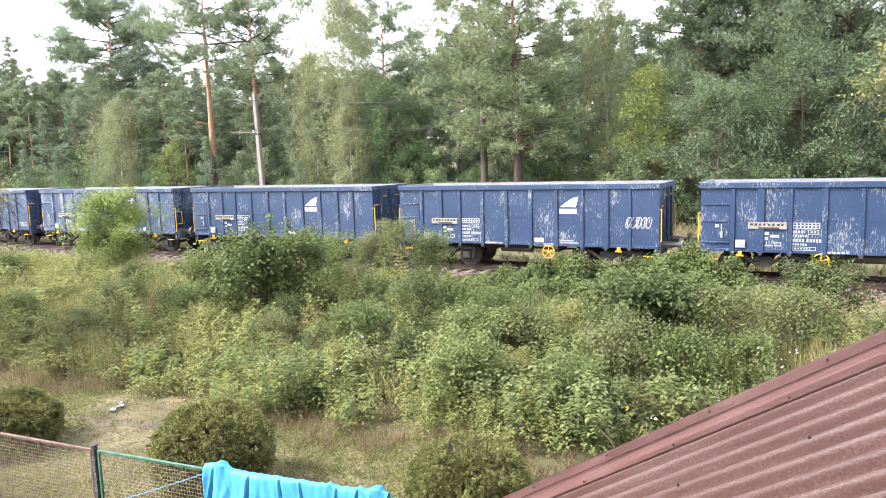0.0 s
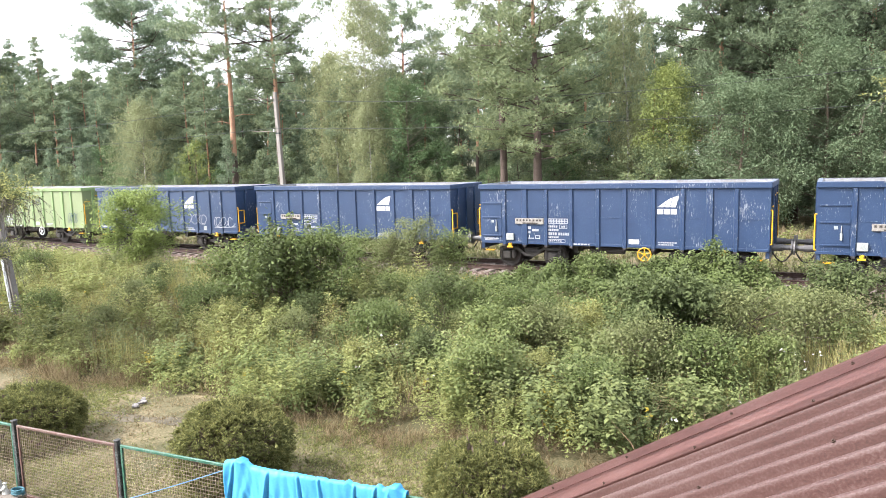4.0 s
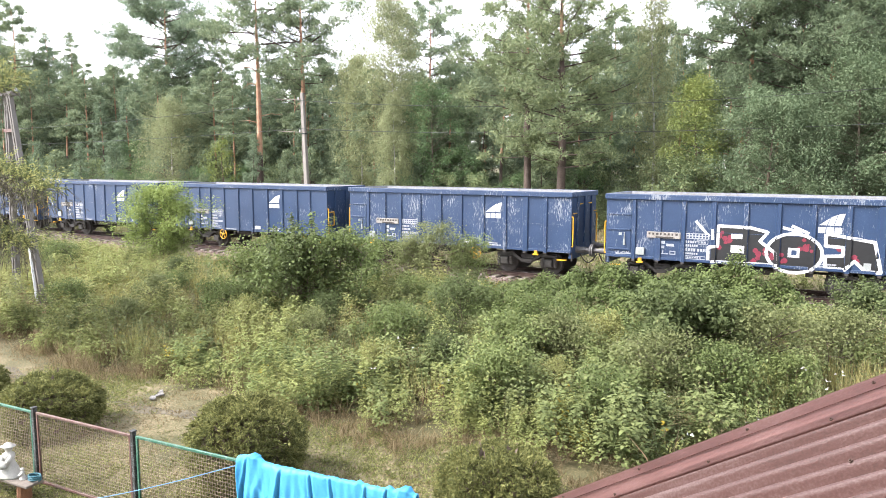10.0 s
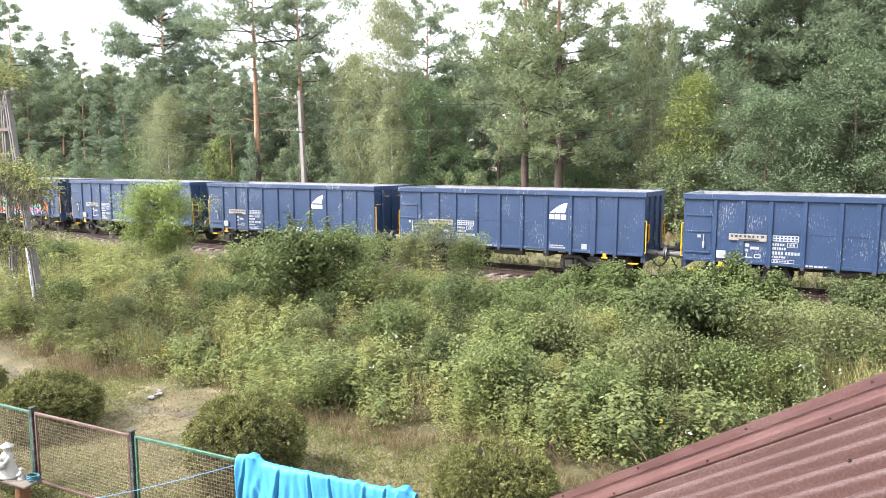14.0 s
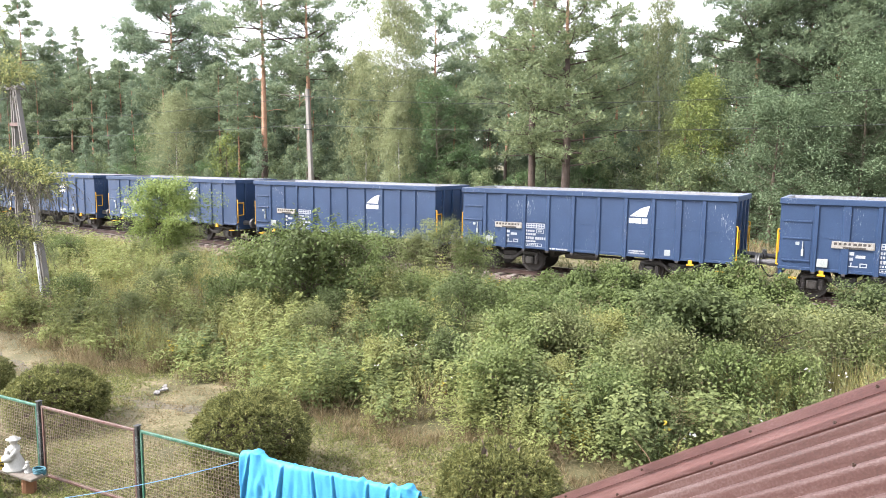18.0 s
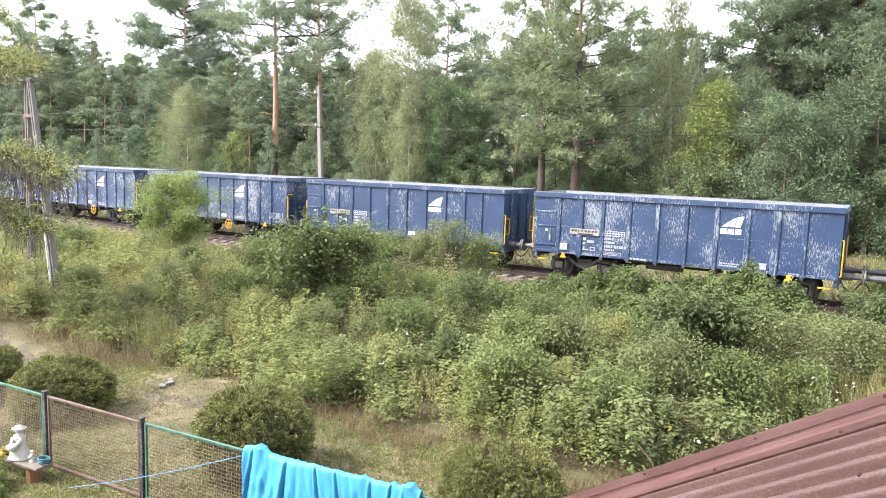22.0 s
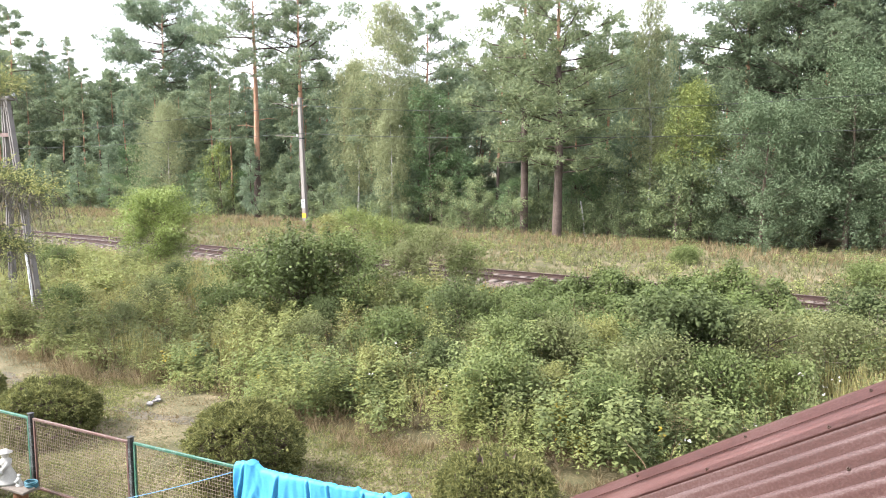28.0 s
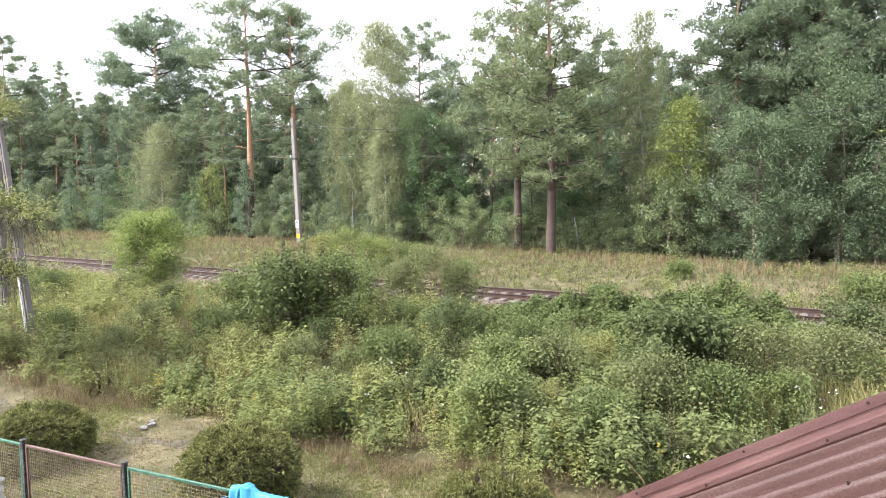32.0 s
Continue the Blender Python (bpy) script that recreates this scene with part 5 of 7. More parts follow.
def meadow_stuff(name, label, seed, spots, make, mat, face=0.8, ovate=False, bend=0.28):
    """Plants too many to count, joined into one object; herbs grow coarser away from the garden."""
    leafy = mat in ("weed", "weed2", "bramble", "darkleaf", "vine", "mugwort", "raspberry")
    rng = np.random.default_rng(seed)
    protos = [make(rng) for _ in range(14)]
    B, W, L, D = [], [], [], []
    for p in spots:
        b, w, l, d = protos[rng.integers(14)]
        t = rng.uniform(0, 6.283)
        c, s = math.cos(t), math.sin(t)
        k = p[3] * rng.uniform(0.85, 1.15)
        R = np.array([[c, -s, 0], [s, c, 0], [0, 0, 1]])
        far = min(1.45, max(0.95, math.hypot(p[0], p[1]) / 14.5)) if leafy else 1.0
        B.append(b @ R.T * k + p[:3])
        W.append(w @ R.T)
        L.append(l * k ** 0.5 * far)
        D.append(d * k ** 0.5 * far)
    blade = mat in ("grass", "straw", "stripgrass", "lawn", "stalk")
    v, q = blades(rng, np.concatenate(B), np.concatenate(W), np.concatenate(L), np.concatenate(D), 0.2 if blade else bend, 0.0 if blade else face, 0.0 if blade else 0.14, ovate)
    tagged(new(name, mesh_np(name, v, q, M[mat])), label, "plants", kind="stuff")


def mk_herb(h, n, size, wide, spread, up=0.3, low=0.15):
    def make(rng):
        hh = h * rng.uniform(0.75, 1.2)
        b, w = herb(rng, hh, n, size, wide, spread, up, low)
        l = size * rng.uniform(0.6, 1.2, n)
        return b, w, l, l * wide
    return make


def mk_grass(h, n, width, splay=0.25):
    def make(rng):
        b = np.column_stack([rng.normal(0, 0.05, (n, 2)), np.zeros(n)])
        a = rng.uniform(0, 6.283, n)
        r = splay * rng.random(n)
        w = np.stack([np.cos(a) * r, np.sin(a) * r, np.ones(n)], -1)
        return b, w, h * rng.uniform(0.5, 1.2, n), width * rng.uniform(0.7, 1.3, n)
    return make


def patchy(seed, grain=1.0, cut=0.5):
    """A test that keeps plants of one kind together in patches."""
    r = np.random.default_rng(seed)
    K = r.normal(0, 1.1 * grain, (6, 2))
    F = r.uniform(0, 6.283, 6)
    pick = np.random.default_rng(seed + 500)

    def test(x, y):
        v = sum(np.sin(K[i, 0] * x + K[i, 1] * y + F[i]) for i in range(6)) / 3.0
        return pick.random(len(x)) < 1 / (1 + np.exp(-5 * (v + 0.5 - cut)))
    return test


def meadow():
    rng = np.random.default_rng(9)
    clear = lambda x, y, px, py: (np.abs(x / y - px / py) < 0.045) & (y > py - 2.2) & (y < py + 0.3)     # round the feet of the pole
    bank = lambda x, y: (y > edge_y(x)) & (y < np.where(x > -10.5, 19.3, 20.6)) & ~clear(x, y, -26.75, 14.2) & ~clear(x, y, -23.55, 13.35)

    def sp(n, y0, y1, *tests, clump=1):
        return scatter(rng, n, y0, y1, lambda x, y: np.logical_and.reduce([t(x, y) for t in tests]), clump)

    def at(n, *spots):
        """Plants round chosen places: rows of x, y, radius, growth."""
        out = []
        for x, y, r, g in spots:
            p = np.array([x, y]) + rng.normal(0, r * 0.5, (n, 2))
            out.append(np.column_stack([p, ground_z(p[:, 0], p[:, 1]), g * rng.uniform(0.8, 1.1, n)]))
        return np.concatenate(out)

    up = lambda spots, z: spots + (0, 0, z, 0)
    west = lambda x, y: x < -8.0
    meadow_stuff("nettle_patch", "tall grey-green nettles and meadow herbs", 21, sp(1900, 9.4, 23.4, bank, patchy(1), clump=8), mk_herb(0.95, 66, 0.088, 0.44, 0.17, 0.15), "weed")
    meadow_stuff("pale_herbs", "pale green upright meadow herbs", 22, sp(1700, 9.4, 23.4, bank, patchy(2), lambda x, y: (x < -9.5) | (y < 16.5), clump=7), mk_herb(0.9, 80, 0.060, 0.32, 0.12, 0.6), "weed2", 0.6)
    meadow_stuff("leafy_herbs", "fresh green leafy herbs in the meadow", 37, sp(800, 9.6, 23.0, bank, patchy(3, 1.3, 0.7), lambda x, y: x > -17, clump=6), mk_herb(0.8, 60, 0.088, 0.6, 0.18, 0.15), "bramble")
    meadow_stuff("mugwort", "upright grey-green mugwort with narrow leaves", 42, sp(1300, 9.8, 20.0, bank, patchy(17, 1.4, 0.6), clump=7), mk_herb(1.05, 76, 0.080, 0.2, 0.09, 1.0), "mugwort", 0.4)
    meadow_stuff("tall_weeds", "tall yellowish weeds with long leaves", 39, sp(750, 10.5, 22.5, bank, patchy(12, 1.0, 0.6), lambda x, y: x < -9, clump=6), mk_herb(1.1, 80, 0.085, 0.27, 0.16, 0.5), "weed2", 0.6)
    meadow_stuff("dark_herbs", "dark green low herbs in the meadow", 38, sp(800, 9.6, 23.0, bank, patchy(4, 1.3, 0.7), lambda x, y: x > -13, clump=7), mk_herb(0.75, 70, 0.070, 0.5, 0.18, 0.2), "darkleaf")
    meadow_stuff("raspberry_canes", "light green raspberry canes with broad leaves", 23, np.concatenate([sp(230, 9.8, 14.0, bank, patchy(5, 1.2, 0.8), lambda x, y: x > -9.5, clump=5), at(12, (-3.26, 11.3, 0.5, 1.0), (-6.6, 12.2, 0.5, 1.0), (-2.0, 12.2, 0.5, 0.9), (-5.2, 12.9, 0.5, 0.9), (-8.0, 11.3, 0.4, 0.8)), at(9, (-10.6, 11.1, 0.5, 0.8), (-13.2, 10.9, 0.5, 0.8), (-15.6, 11.5, 0.5, 0.85), (-18.0, 11.0, 0.5, 0.8))]), mk_herb(0.95, 66, 0.090, 0.70, 0.21, 0.15, 0.3), "raspberry", 0.85, True, 0.35)
    meadow_stuff("yellowing_canes", "raspberry canes with yellowing leaves", 46, at(5, (-4.11, 11.1, 0.25, 0.85), (-3.7, 10.9, 0.2, 0.6), (-3.05, 15.3, 0.3, 0.6), (-9.3, 10.6, 0.15, 0.55)), mk_herb(0.9, 26, 0.11, 0.72, 0.2, 0.1, 0.35), "yellowleaf", 0.85, True, 0.35)
    meadow_stuff("tall_grass", "tall meadow grass between the herbs", 24, sp(2000, 9.2, 24.0, bank, patchy(6, 0.8, 0.6), lambda x, y: y > edge_y(x) + 1.0, clump=8), mk_grass(0.95, 18, 0.014, 0.4), "grass")
    meadow_stuff("dry_grass", "straw-coloured dry grass at the meadow's edge", 25, sp(1500, 9.0, 14.0, lambda x, y: (y > edge_y(x) - 0.7) & (y < edge_y(x) + 0.9), patchy(15, 1.3, 0.4), clump=4), mk_grass(0.26, 18, 0.008, 1.1), "straw")
    meadow_stuff("edge_herbs", "low leafy herbs along the meadow's edge", 41, sp(620, 9.2, 14.0, lambda x, y: (y > edge_y(x) - 0.15) & (y < edge_y(x) + 1.1), patchy(16, 1.5, 0.5), clump=5), mk_herb(0.5, 44, 0.070, 0.6, 0.2, 0.2, 0.05), "weed")
    meadow_stuff("dry_grass", "straw-coloured seeding grass in the herbs", 43, sp(1100, 9.3, 15.0, lambda x, y: (y > edge_y(x) - 0.3) & (y < edge_y(x) + 3.0) & (x < -8.5), patchy(18, 1.2, 0.5), clump=5), mk_grass(0.55, 14, 0.011, 0.6), "straw")
    meadow_stuff("trackside_grass", "pale grass beside the ballast", 26, sp(1100, 19.5, 23.4, lambda x, y: (y < 23.3) & (x < -13.5), clump=4), mk_grass(0.42, 14, 0.02, 0.5), "grass")
    meadow_stuff("bindweed_flowers", "white bindweed flowers on the herbs", 27, up(np.concatenate([sp(22, 10.0, 15.0, bank, lambda x, y: x > -10), at(4, (-7.33, 12.9, 0.4, 1.0))]), 0.8), mk_herb(0.2, 3, 0.075, 0.9, 0.1), "petal", 0.3)
    meadow_stuff("yellow_leaves", "yellowing leaves among the herbs", 28, up(np.concatenate([sp(80, 9.8, 16.5, bank), at(4, (-13.3, 10.2, 0.15, 0.8))]), 0.45), mk_herb(0.4, 6, 0.09, 0.7, 0.15), "yellowleaf")
    meadow_stuff("dead_stalks", "dry brown stalks among the herbs", 30, sp(900, 9.8, 19.0, bank, clump=3), mk_grass(1.1, 5, 0.010, 0.8), "stalk")
    meadow_stuff("dead_herbs", "reddish brown withered herbs", 40, np.concatenate([sp(700, 9.6, 19.5, bank, patchy(14, 1.4, 0.75), clump=5), at(14, (-2.9, 15.1, 0.5, 0.9), (-13.9, 10.3, 0.35, 0.7), (-5.9, 13.6, 0.4, 0.8), (-10.6, 12.6, 0.5, 0.9))]), mk_herb(0.8, 50, 0.045, 0.35, 0.14), "stalk")
    meadow_stuff("seed_heads", "dry tan seed heads above the herbs", 44, up(sp(620, 10.2, 20.0, bank, patchy(19, 1.3, 0.6), clump=4), 0.62), mk_herb(0.4, 20, 0.04, 0.35, 0.1, 0.8), "straw")
    # strip between the track and the forest
    strip = lambda y0, y1: (lambda x, y: (y > y0) & (y < y1))
    meadow_stuff("strip_grass", "short pale grass beyond the railway", 31, sp(8500, 28.6, 45.5, strip(28.6, 45.5)), mk_grass(0.34, 8, 0.03, 0.7), "stripgrass")
    meadow_stuff("strip_straw", "tan seeding grass along the forest edge", 32, sp(2600, 38.0, 46.5, strip(38.0, 46.5), patchy(7, 0.5, 0.4)), mk_grass(0.6, 8, 0.024, 0.5), "straw")
    meadow_stuff("strip_straw", "tan seeding grass along the railway", 36, sp(1500, 28.6, 40.0, strip(28.6, 40.0), patchy(8, 0.5)), mk_grass(0.45, 7, 0.022, 0.35), "straw")
    meadow_stuff("strip_herbs", "green herbs scattered in the grass strip", 33, sp(1300, 28.8, 45.0, strip(28.8, 45.0), patchy(9, 0.7)), mk_herb(0.45, 30, 0.10, 0.4, 0.2), "weed")
    # mown garden
    lawn = lambda x, y: y < edge_y(x)
    meadow_stuff("lawn_grass", "thin dry lawn in the garden", 34, sp(13500, 4.2, 10.4, lawn, patchy(10, 1.0, 0.5)), mk_grass(0.065, 9, 0.013, 2.0), "lawn")
    meadow_stuff("lawn_straw", "bleached patches of the dry lawn", 35, sp(4500, 4.2, 10.4, lawn, patchy(11, 1.0, 0.15)), mk_grass(0.07, 8, 0.011, 2.4), "straw")


meadow()


def mound(name, label, seed, spots, leaf, size, density, wide=0.75, category="bush"):
    """A leafy mass trailing over low scrub: spots are rows of x, y, radius, height."""
    rng = np.random.default_rng(seed)
    ob = thing(name, label, category)
    P, W, wood = [], [], []
    for x, y, r, h in spots:
        g = float(ground_z(x, y))
        n = int(density * r * (r + h))
        d = rng.normal(size=(n, 3))
        d[:, 2] = np.abs(d[:, 2])
        d /= np.linalg.norm(d, axis=1)[:, None]
        k = 1 + 0.22 * np.sin(5 * d[:, 0] + seed) * np.sin(4 * d[:, 1] + x) + rng.normal(0, 0.06, n)
        P.append(np.array([x, y, g]) + d * np.array([r, r, h]) * (k * (0.75 + 0.25 * rng.random(n) ** 0.5))[:, None])
        W.append(d * (1, 1, 0.3) + rng.normal(0, 0.5, d.shape) - (0, 0, 0.25))
        for j in range(5):
            a = rng.uniform(0, 6.28)
            wood.append(tube([(x, y, g - 0.05), (x + 0.3 * r * math.cos(a), y + 0.3 * r * math.sin(a), g + 0.5 * h), (x + 0.7 * r * math.cos(a), y + 0.7 * r * math.sin(a), g + 0.8 * h)], [0.025, 0.018, 0.006], 5))
    v, q = joined(wood)
    tagged(part("stem", mesh_np("stem", v, q, M["bark"]), None, ob), kind="stuff")
    P, W = np.concatenate(P), np.concatenate(W)
    n = len(P)
    v, q = blades(rng, P, W, size * rng.uniform(0.6, 1.2, n), size * wide * rng.uniform(0.7, 1.2, n), 0.3, 0.75, 0.12, True)
    tagged(part("foliage", mesh_np("foliage", v, q, M[leaf]), None, ob), kind="stuff")
    return ob


def shrubs():
    S = dict(category="bush", group="shrubs of the meadow")
    stand(broadleaf("maple_bush", 201, 3.3, 0.1, 1.4, 70, 210, 0.095, "freshleaf", "bright green young bush by the track", girth=0.05, stems=4, wild=0.1, **S), -27.2, 20.8)
    hazel = stand(broadleaf("hazel_bush", 202, 2.15, 0.1, 1.25, 60, 80, 0.115, "vine", "dark green ragged hazel bush in the meadow", girth=0.05, stems=9, wild=0.35, **S), -14.1, 15.4)
    stand(broadleaf("hazel_bush", 204, 1.7, 0.1, 1.0, 44, 100, 0.10, "bramble", "green bush leaning on the dark hazel", girth=0.04, stems=5, wild=0.25, **S), -15.9, 15.6)
    stand(broadleaf("hazel_bush", 203, 2.5, 0.1, 1.0, 44, 110, 0.09, "vine", "grey-green bush growing into its neighbour", girth=0.04, stems=4, wild=0.08, **S), -13.0, 16.2)
    for i, (x, y, h, r, lf) in enumerate(((-14.4, 20.0, 1.9, 0.8, "bramble"), (-13.2, 20.2, 2.0, 0.7, "mugwort"), (-12.1, 20.0, 2.5, 0.8, "mugwort"), (-11.2, 20.5, 2.0, 0.6, "bramble"), (-8.5, 15.2, 1.7, 0.7, "darkleaf"), (-7.6, 15.4, 1.5, 0.7, "vine"), (-5.6, 14.6, 1.2, 0.6, "mugwort"))):
        stand(broadleaf("willow_bush", 210 + i, h, 0.1, r, 34, 130, 0.065, lf, "slender upright willow bush in the herbs", girth=0.025, stems=4, wild=0.15, **S), x, y)
    stand(broadleaf("elder_bush", 220, 1.75, 0.08, 0.95, 46, 130, 0.11, "darkleaf", "dark elder bush with a few yellow leaves", girth=0.035, stems=4, **S), -3.2, 15.3)
    stand(broadleaf("elder_bush", 221, 1.6, 0.08, 0.85, 36, 150, 0.065, "mugwort", "soft grey-green bush in the meadow", girth=0.03, stems=4, **S), -1.6, 15.6)
    stand(broadleaf("lilac_bush", 222, 1.3, 0.1, 0.95, 36, 120, 0.09, "darkleaf", "broad-leaved bush beside the track", girth=0.03, stems=4, **S), 0.2, 20.4)
    stand(broadleaf("lilac_bush", 223, 1.2, 0.1, 0.9, 30, 130, 0.065, "mugwort", "thin yellowish bush at the meadow's end", girth=0.03, stems=4, wild=0.2, **S), -0.3, 17.6)
    for i, (x, y, h, r, lf, lab) in enumerate(((-25.7, 33.6, 1.9, 1.3, "limeleaf", "yellow-green thicket beyond the railway"), (-23.7, 33.3, 1.4, 1.1, "limeleaf", "yellow-green thicket beyond the railway"), (-22.0, 34.5, 1.0, 0.8, "bramble", "low green bush beyond the railway"), (0.6, 31.0, 0.8, 0.8, "bramble", "low green bush beyond the railway"), (-7.0, 35.0, 0.6, 0.5, "bramble", "low green bush beyond the railway"), (-29.5, 36.0, 1.2, 0.9, "weed2", "low green bush beyond the railway"))):
        stand(broadleaf("strip_bush", 250 + i, h, 0.05, r, 34, 120, 0.085, lf, lab, girth=0.025, stems=5, wild=0.25, **S), x, y)
    rng = np.random.default_rng(240)
    # ragged shoots standing out of the hazel
    for i in range(28):
        x, y = rng.normal(0, 0.7, 2)
        top = rng.uniform(2.5, 3.5) - 0.5 * abs(x)
        lean = rng.normal(0, 0.12)
        line = [(x * 0.6, y * 0.6, 0.9), (x, y, top * 0.7), (x + lean, y, top)]
        v, q = tube(line, [0.012, 0.009, 0.003], 4)
        shoot = part("shoot", mesh_np("shoot", v, q, M["bark"]), None, hazel)
        n = 120
        z = top * (0.55 + 0.45 * rng.random(n))
        f = np.clip((z / top - 0.7) / 0.3, 0, 1)
        P = np.stack([x + lean * f, y + 0 * f, z], -1) + rng.normal(0, 0.05, (n, 3))
        v, q = blades(rng, P, rng.normal(0, 1, (n, 3)) * (1, 1, 0.5), 0.13 * rng.uniform(0.6, 1.2, n), 0.07, 0.3, 0.6, 0.12, True)
        tagged(part("shoot_leaf", mesh_np("shoot_leaf", v, q, M["darkleaf" if i % 3 else "vine"]), None, shoot), kind="stuff")
    tufts = [broadleaf("scrub_bush", 241 + i, h, 0.05, r, n, 110, sz * 0.72, lf, lab, girth=0.02, stems=4, wild=0.15, **S)
             for i, (h, r, n, sz, lf, lab) in enumerate(((1.35, 0.62, 34, 0.08, "mugwort", "grey-green scrub bush among the herbs"), (1.2, 0.7, 34, 0.095, "vine", "dense green scrub bush among the herbs"), (1.3, 0.55, 32, 0.085, "darkleaf", "dark scrub bush among the herbs"), (1.15, 0.6, 32, 0.095, "bramble", "light green scrub bush among the herbs"), (1.4, 0.5, 32, 0.085, "weed2", "pale green scrub bush among the herbs")))]
    spots = [(-11.2, 12.6), (-9.3, 13.4), (-7.4, 12.4), (-6.3, 13.6), (-4.8, 12.3), (-3.2, 13.0), (-2.0, 13.6), (-1.0, 14.8), (-4.9, 15.6), (-6.6, 15.9), (-7.5, 14.5), (-10.3, 15.1), (-12.2, 14.6), (-2.4, 18.6), (-0.8, 19.0), (-4.6, 18.7), (-9.7, 17.3), (-11.6, 17.9), (-13.6, 12.9), (-15.4, 13.8), (-17.6, 13.2), (-19.6, 15.4), (-21.5, 17.2), (-18.3, 18.6), (-23.5, 15.9), (-16.6, 11.6), (-20.0, 12.1), (-5.6, 11.4), (-8.4, 11.5), (-3.6, 11.5), (-25.5, 18.5), (-28.5, 17.0)]
    for i, (x, y) in enumerate(spots):
        p = tufts[(0, 1, 2, 3, 4, 0, 1, 3, 4, 1)[i % 10]]
        m = pose(x, y, float(ground_z(x, y)), 0, 0, rng.uniform(0, 360)) @ Matrix.Scale(rng.uniform(0.65, 1.1), 4)
        if i < 5:
            p.matrix_basis = m
        else:
            copy_thing(p, m).matrix_basis = m
    mound("wild_vine", "dense green wild vine trailing over scrub", 230, [(-9.9, 20.9, 0.85, 0.71), (-8.8, 20.9, 1.01, 1.00), (-7.7, 21.1, 1.11, 1.18), (-6.5, 21.4, 1.11, 1.42), (-5.3, 21.6, 1.01, 1.18), (-9.2, 19.9, 0.95, 0.71), (-7.4, 20.0, 1.06, 0.89), (-5.9, 20.2, 1.06, 0.94)], "vine", 0.085, 3300)
    mound("wild_vine", "dense green wild vine trailing over scrub", 231, [(-4.2, 21.9, 1.01, 1.45), (-3.1, 22.2, 0.95, 1.75), (-1.9, 22.0, 0.95, 1.35), (-0.9, 21.6, 0.8, 0.8), (-4.6, 20.5, 1.06, 0.94), (-2.6, 20.6, 1.11, 1.12), (-1.2, 20.9, 0.85, 0.83)], "vine", 0.085, 3300)
    mound("wild_vine", "wild vine creeping over the herbs", 232, [(-8.6, 19.4, 1.17, 0.89), (-6.9, 19.5, 1.17, 0.94), (-5.6, 18.3, 0.95, 0.83), (-7.6, 17.6, 1.06, 0.83)], "vine", 0.085, 2000)
    mound("bramble_thicket", "dark green bramble arching over the herbs", 235, [(-7.3, 16.7, 1.0, 0.85), (-6.1, 16.3, 1.0, 0.95), (-4.9, 16.8, 0.95, 0.85), (-6.5, 15.1, 0.8, 0.8), (-5.2, 15.1, 0.8, 0.75), (-8.9, 18.0, 1.0, 0.85), (-4.0, 18.6, 1.0, 0.9), (-2.4, 17.6, 0.9, 0.8)], "vine", 0.09, 2000)
    mound("goldenrod", "goldenrod in yellow flower by the vine", 233, [(-10.25, 20.0, 0.34, 0.92), (-9.9, 20.1, 0.3, 0.85)], "yellowleaf", 0.07, 900, 0.4, "plants")
    mound("goldenrod", "goldenrod in yellow flower by the railway", 234, [(-41.0, 21.4, 0.9, 0.8), (-39.6, 21.8, 0.6, 0.7), (-42.6, 21.2, 0.8, 0.75)], "yellowleaf", 0.09, 700, 0.4, "plants")


shrubs()


# ---- garden ----
M["flashing"] = material("red_edge_paint", (0.092, 0.037, 0.031), 0.5, 0.0, (0.066, 0.028, 0.024), 1.6, 0.1, 60.0, (0.128, 0.072, 0.063), 0.34)
# Greyer streaks down the slope put the corrugations' purple-grey reflections into the faded paint.
M["roof"] = material("faded_red_roof_grey_sheen", (0.066, 0.031, 0.027), 0.45, 0.0, (0.040, 0.021, 0.018), 7.0, 0.15, 70.0, (0.100, 0.066, 0.062), 0.34, stretch=(0.12, 1.0, 1.0))
M["screw"] = material("rusty_screws", (0.07, 0.045, 0.035), 0.7, 0.5)
M["timber"] = material("grey_weathered_timber", (0.15, 0.13, 0.11), 0.9, scale=5, bump=0.3)
M["wall"] = material("pale_render", (0.5, 0.47, 0.42), 0.9, scale=2, bump=0.2)
M["tarp"] = material("blue_plastic_sheet", (0.075, 0.385, 0.66), 0.55, 0.0, (0.055, 0.33, 0.60), 3.0, 0.08, 40.0, (0.10, 0.43, 0.70), 0.6, translucent=0.3)
M["fblack"] = material("flaking_black_paint", (0.028, 0.028, 0.028), 0.55, 0.0, (0.018, 0.018, 0.018), 6.0, 0.2, 40.0, (0.16, 0.19, 0.19), 0.30)
M["fgreen"] = material("green_enamel", (0.03, 0.105, 0.07), 0.55, 0.0, (0.012, 0.08, 0.05), 5.0, 0.1, 50.0, (0.15, 0.20, 0.175), 0.36)
M["fred"] = material("faded_red_paint", (0.10, 0.058, 0.048), 0.6, 0.0, (0.085, 0.028, 0.025), 4.0, 0.1, 40.0, (0.16, 0.135, 0.12), 0.5)
M["fmesh"] = material("rusty_mesh_wire", (0.20, 0.165, 0.11), 0.7, 0.3, (0.1, 0.085, 0.06), 3.0, 0.0, 50.0, (0.3, 0.26, 0.19), 0.5)
M["fmeshg"] = material("green_mesh_wire", (0.10, 0.14, 0.09), 0.7, 0.2, (0.05, 0.09, 0.06), 3.0, 0.0, 50.0, (0.18, 0.2, 0.13), 0.5)
M["rope"] = material("blue_cord", (0.10, 0.22, 0.38), 0.8)
M["teal"] = material("teal_fabric", (0.025, 0.10, 0.13), 0.6)
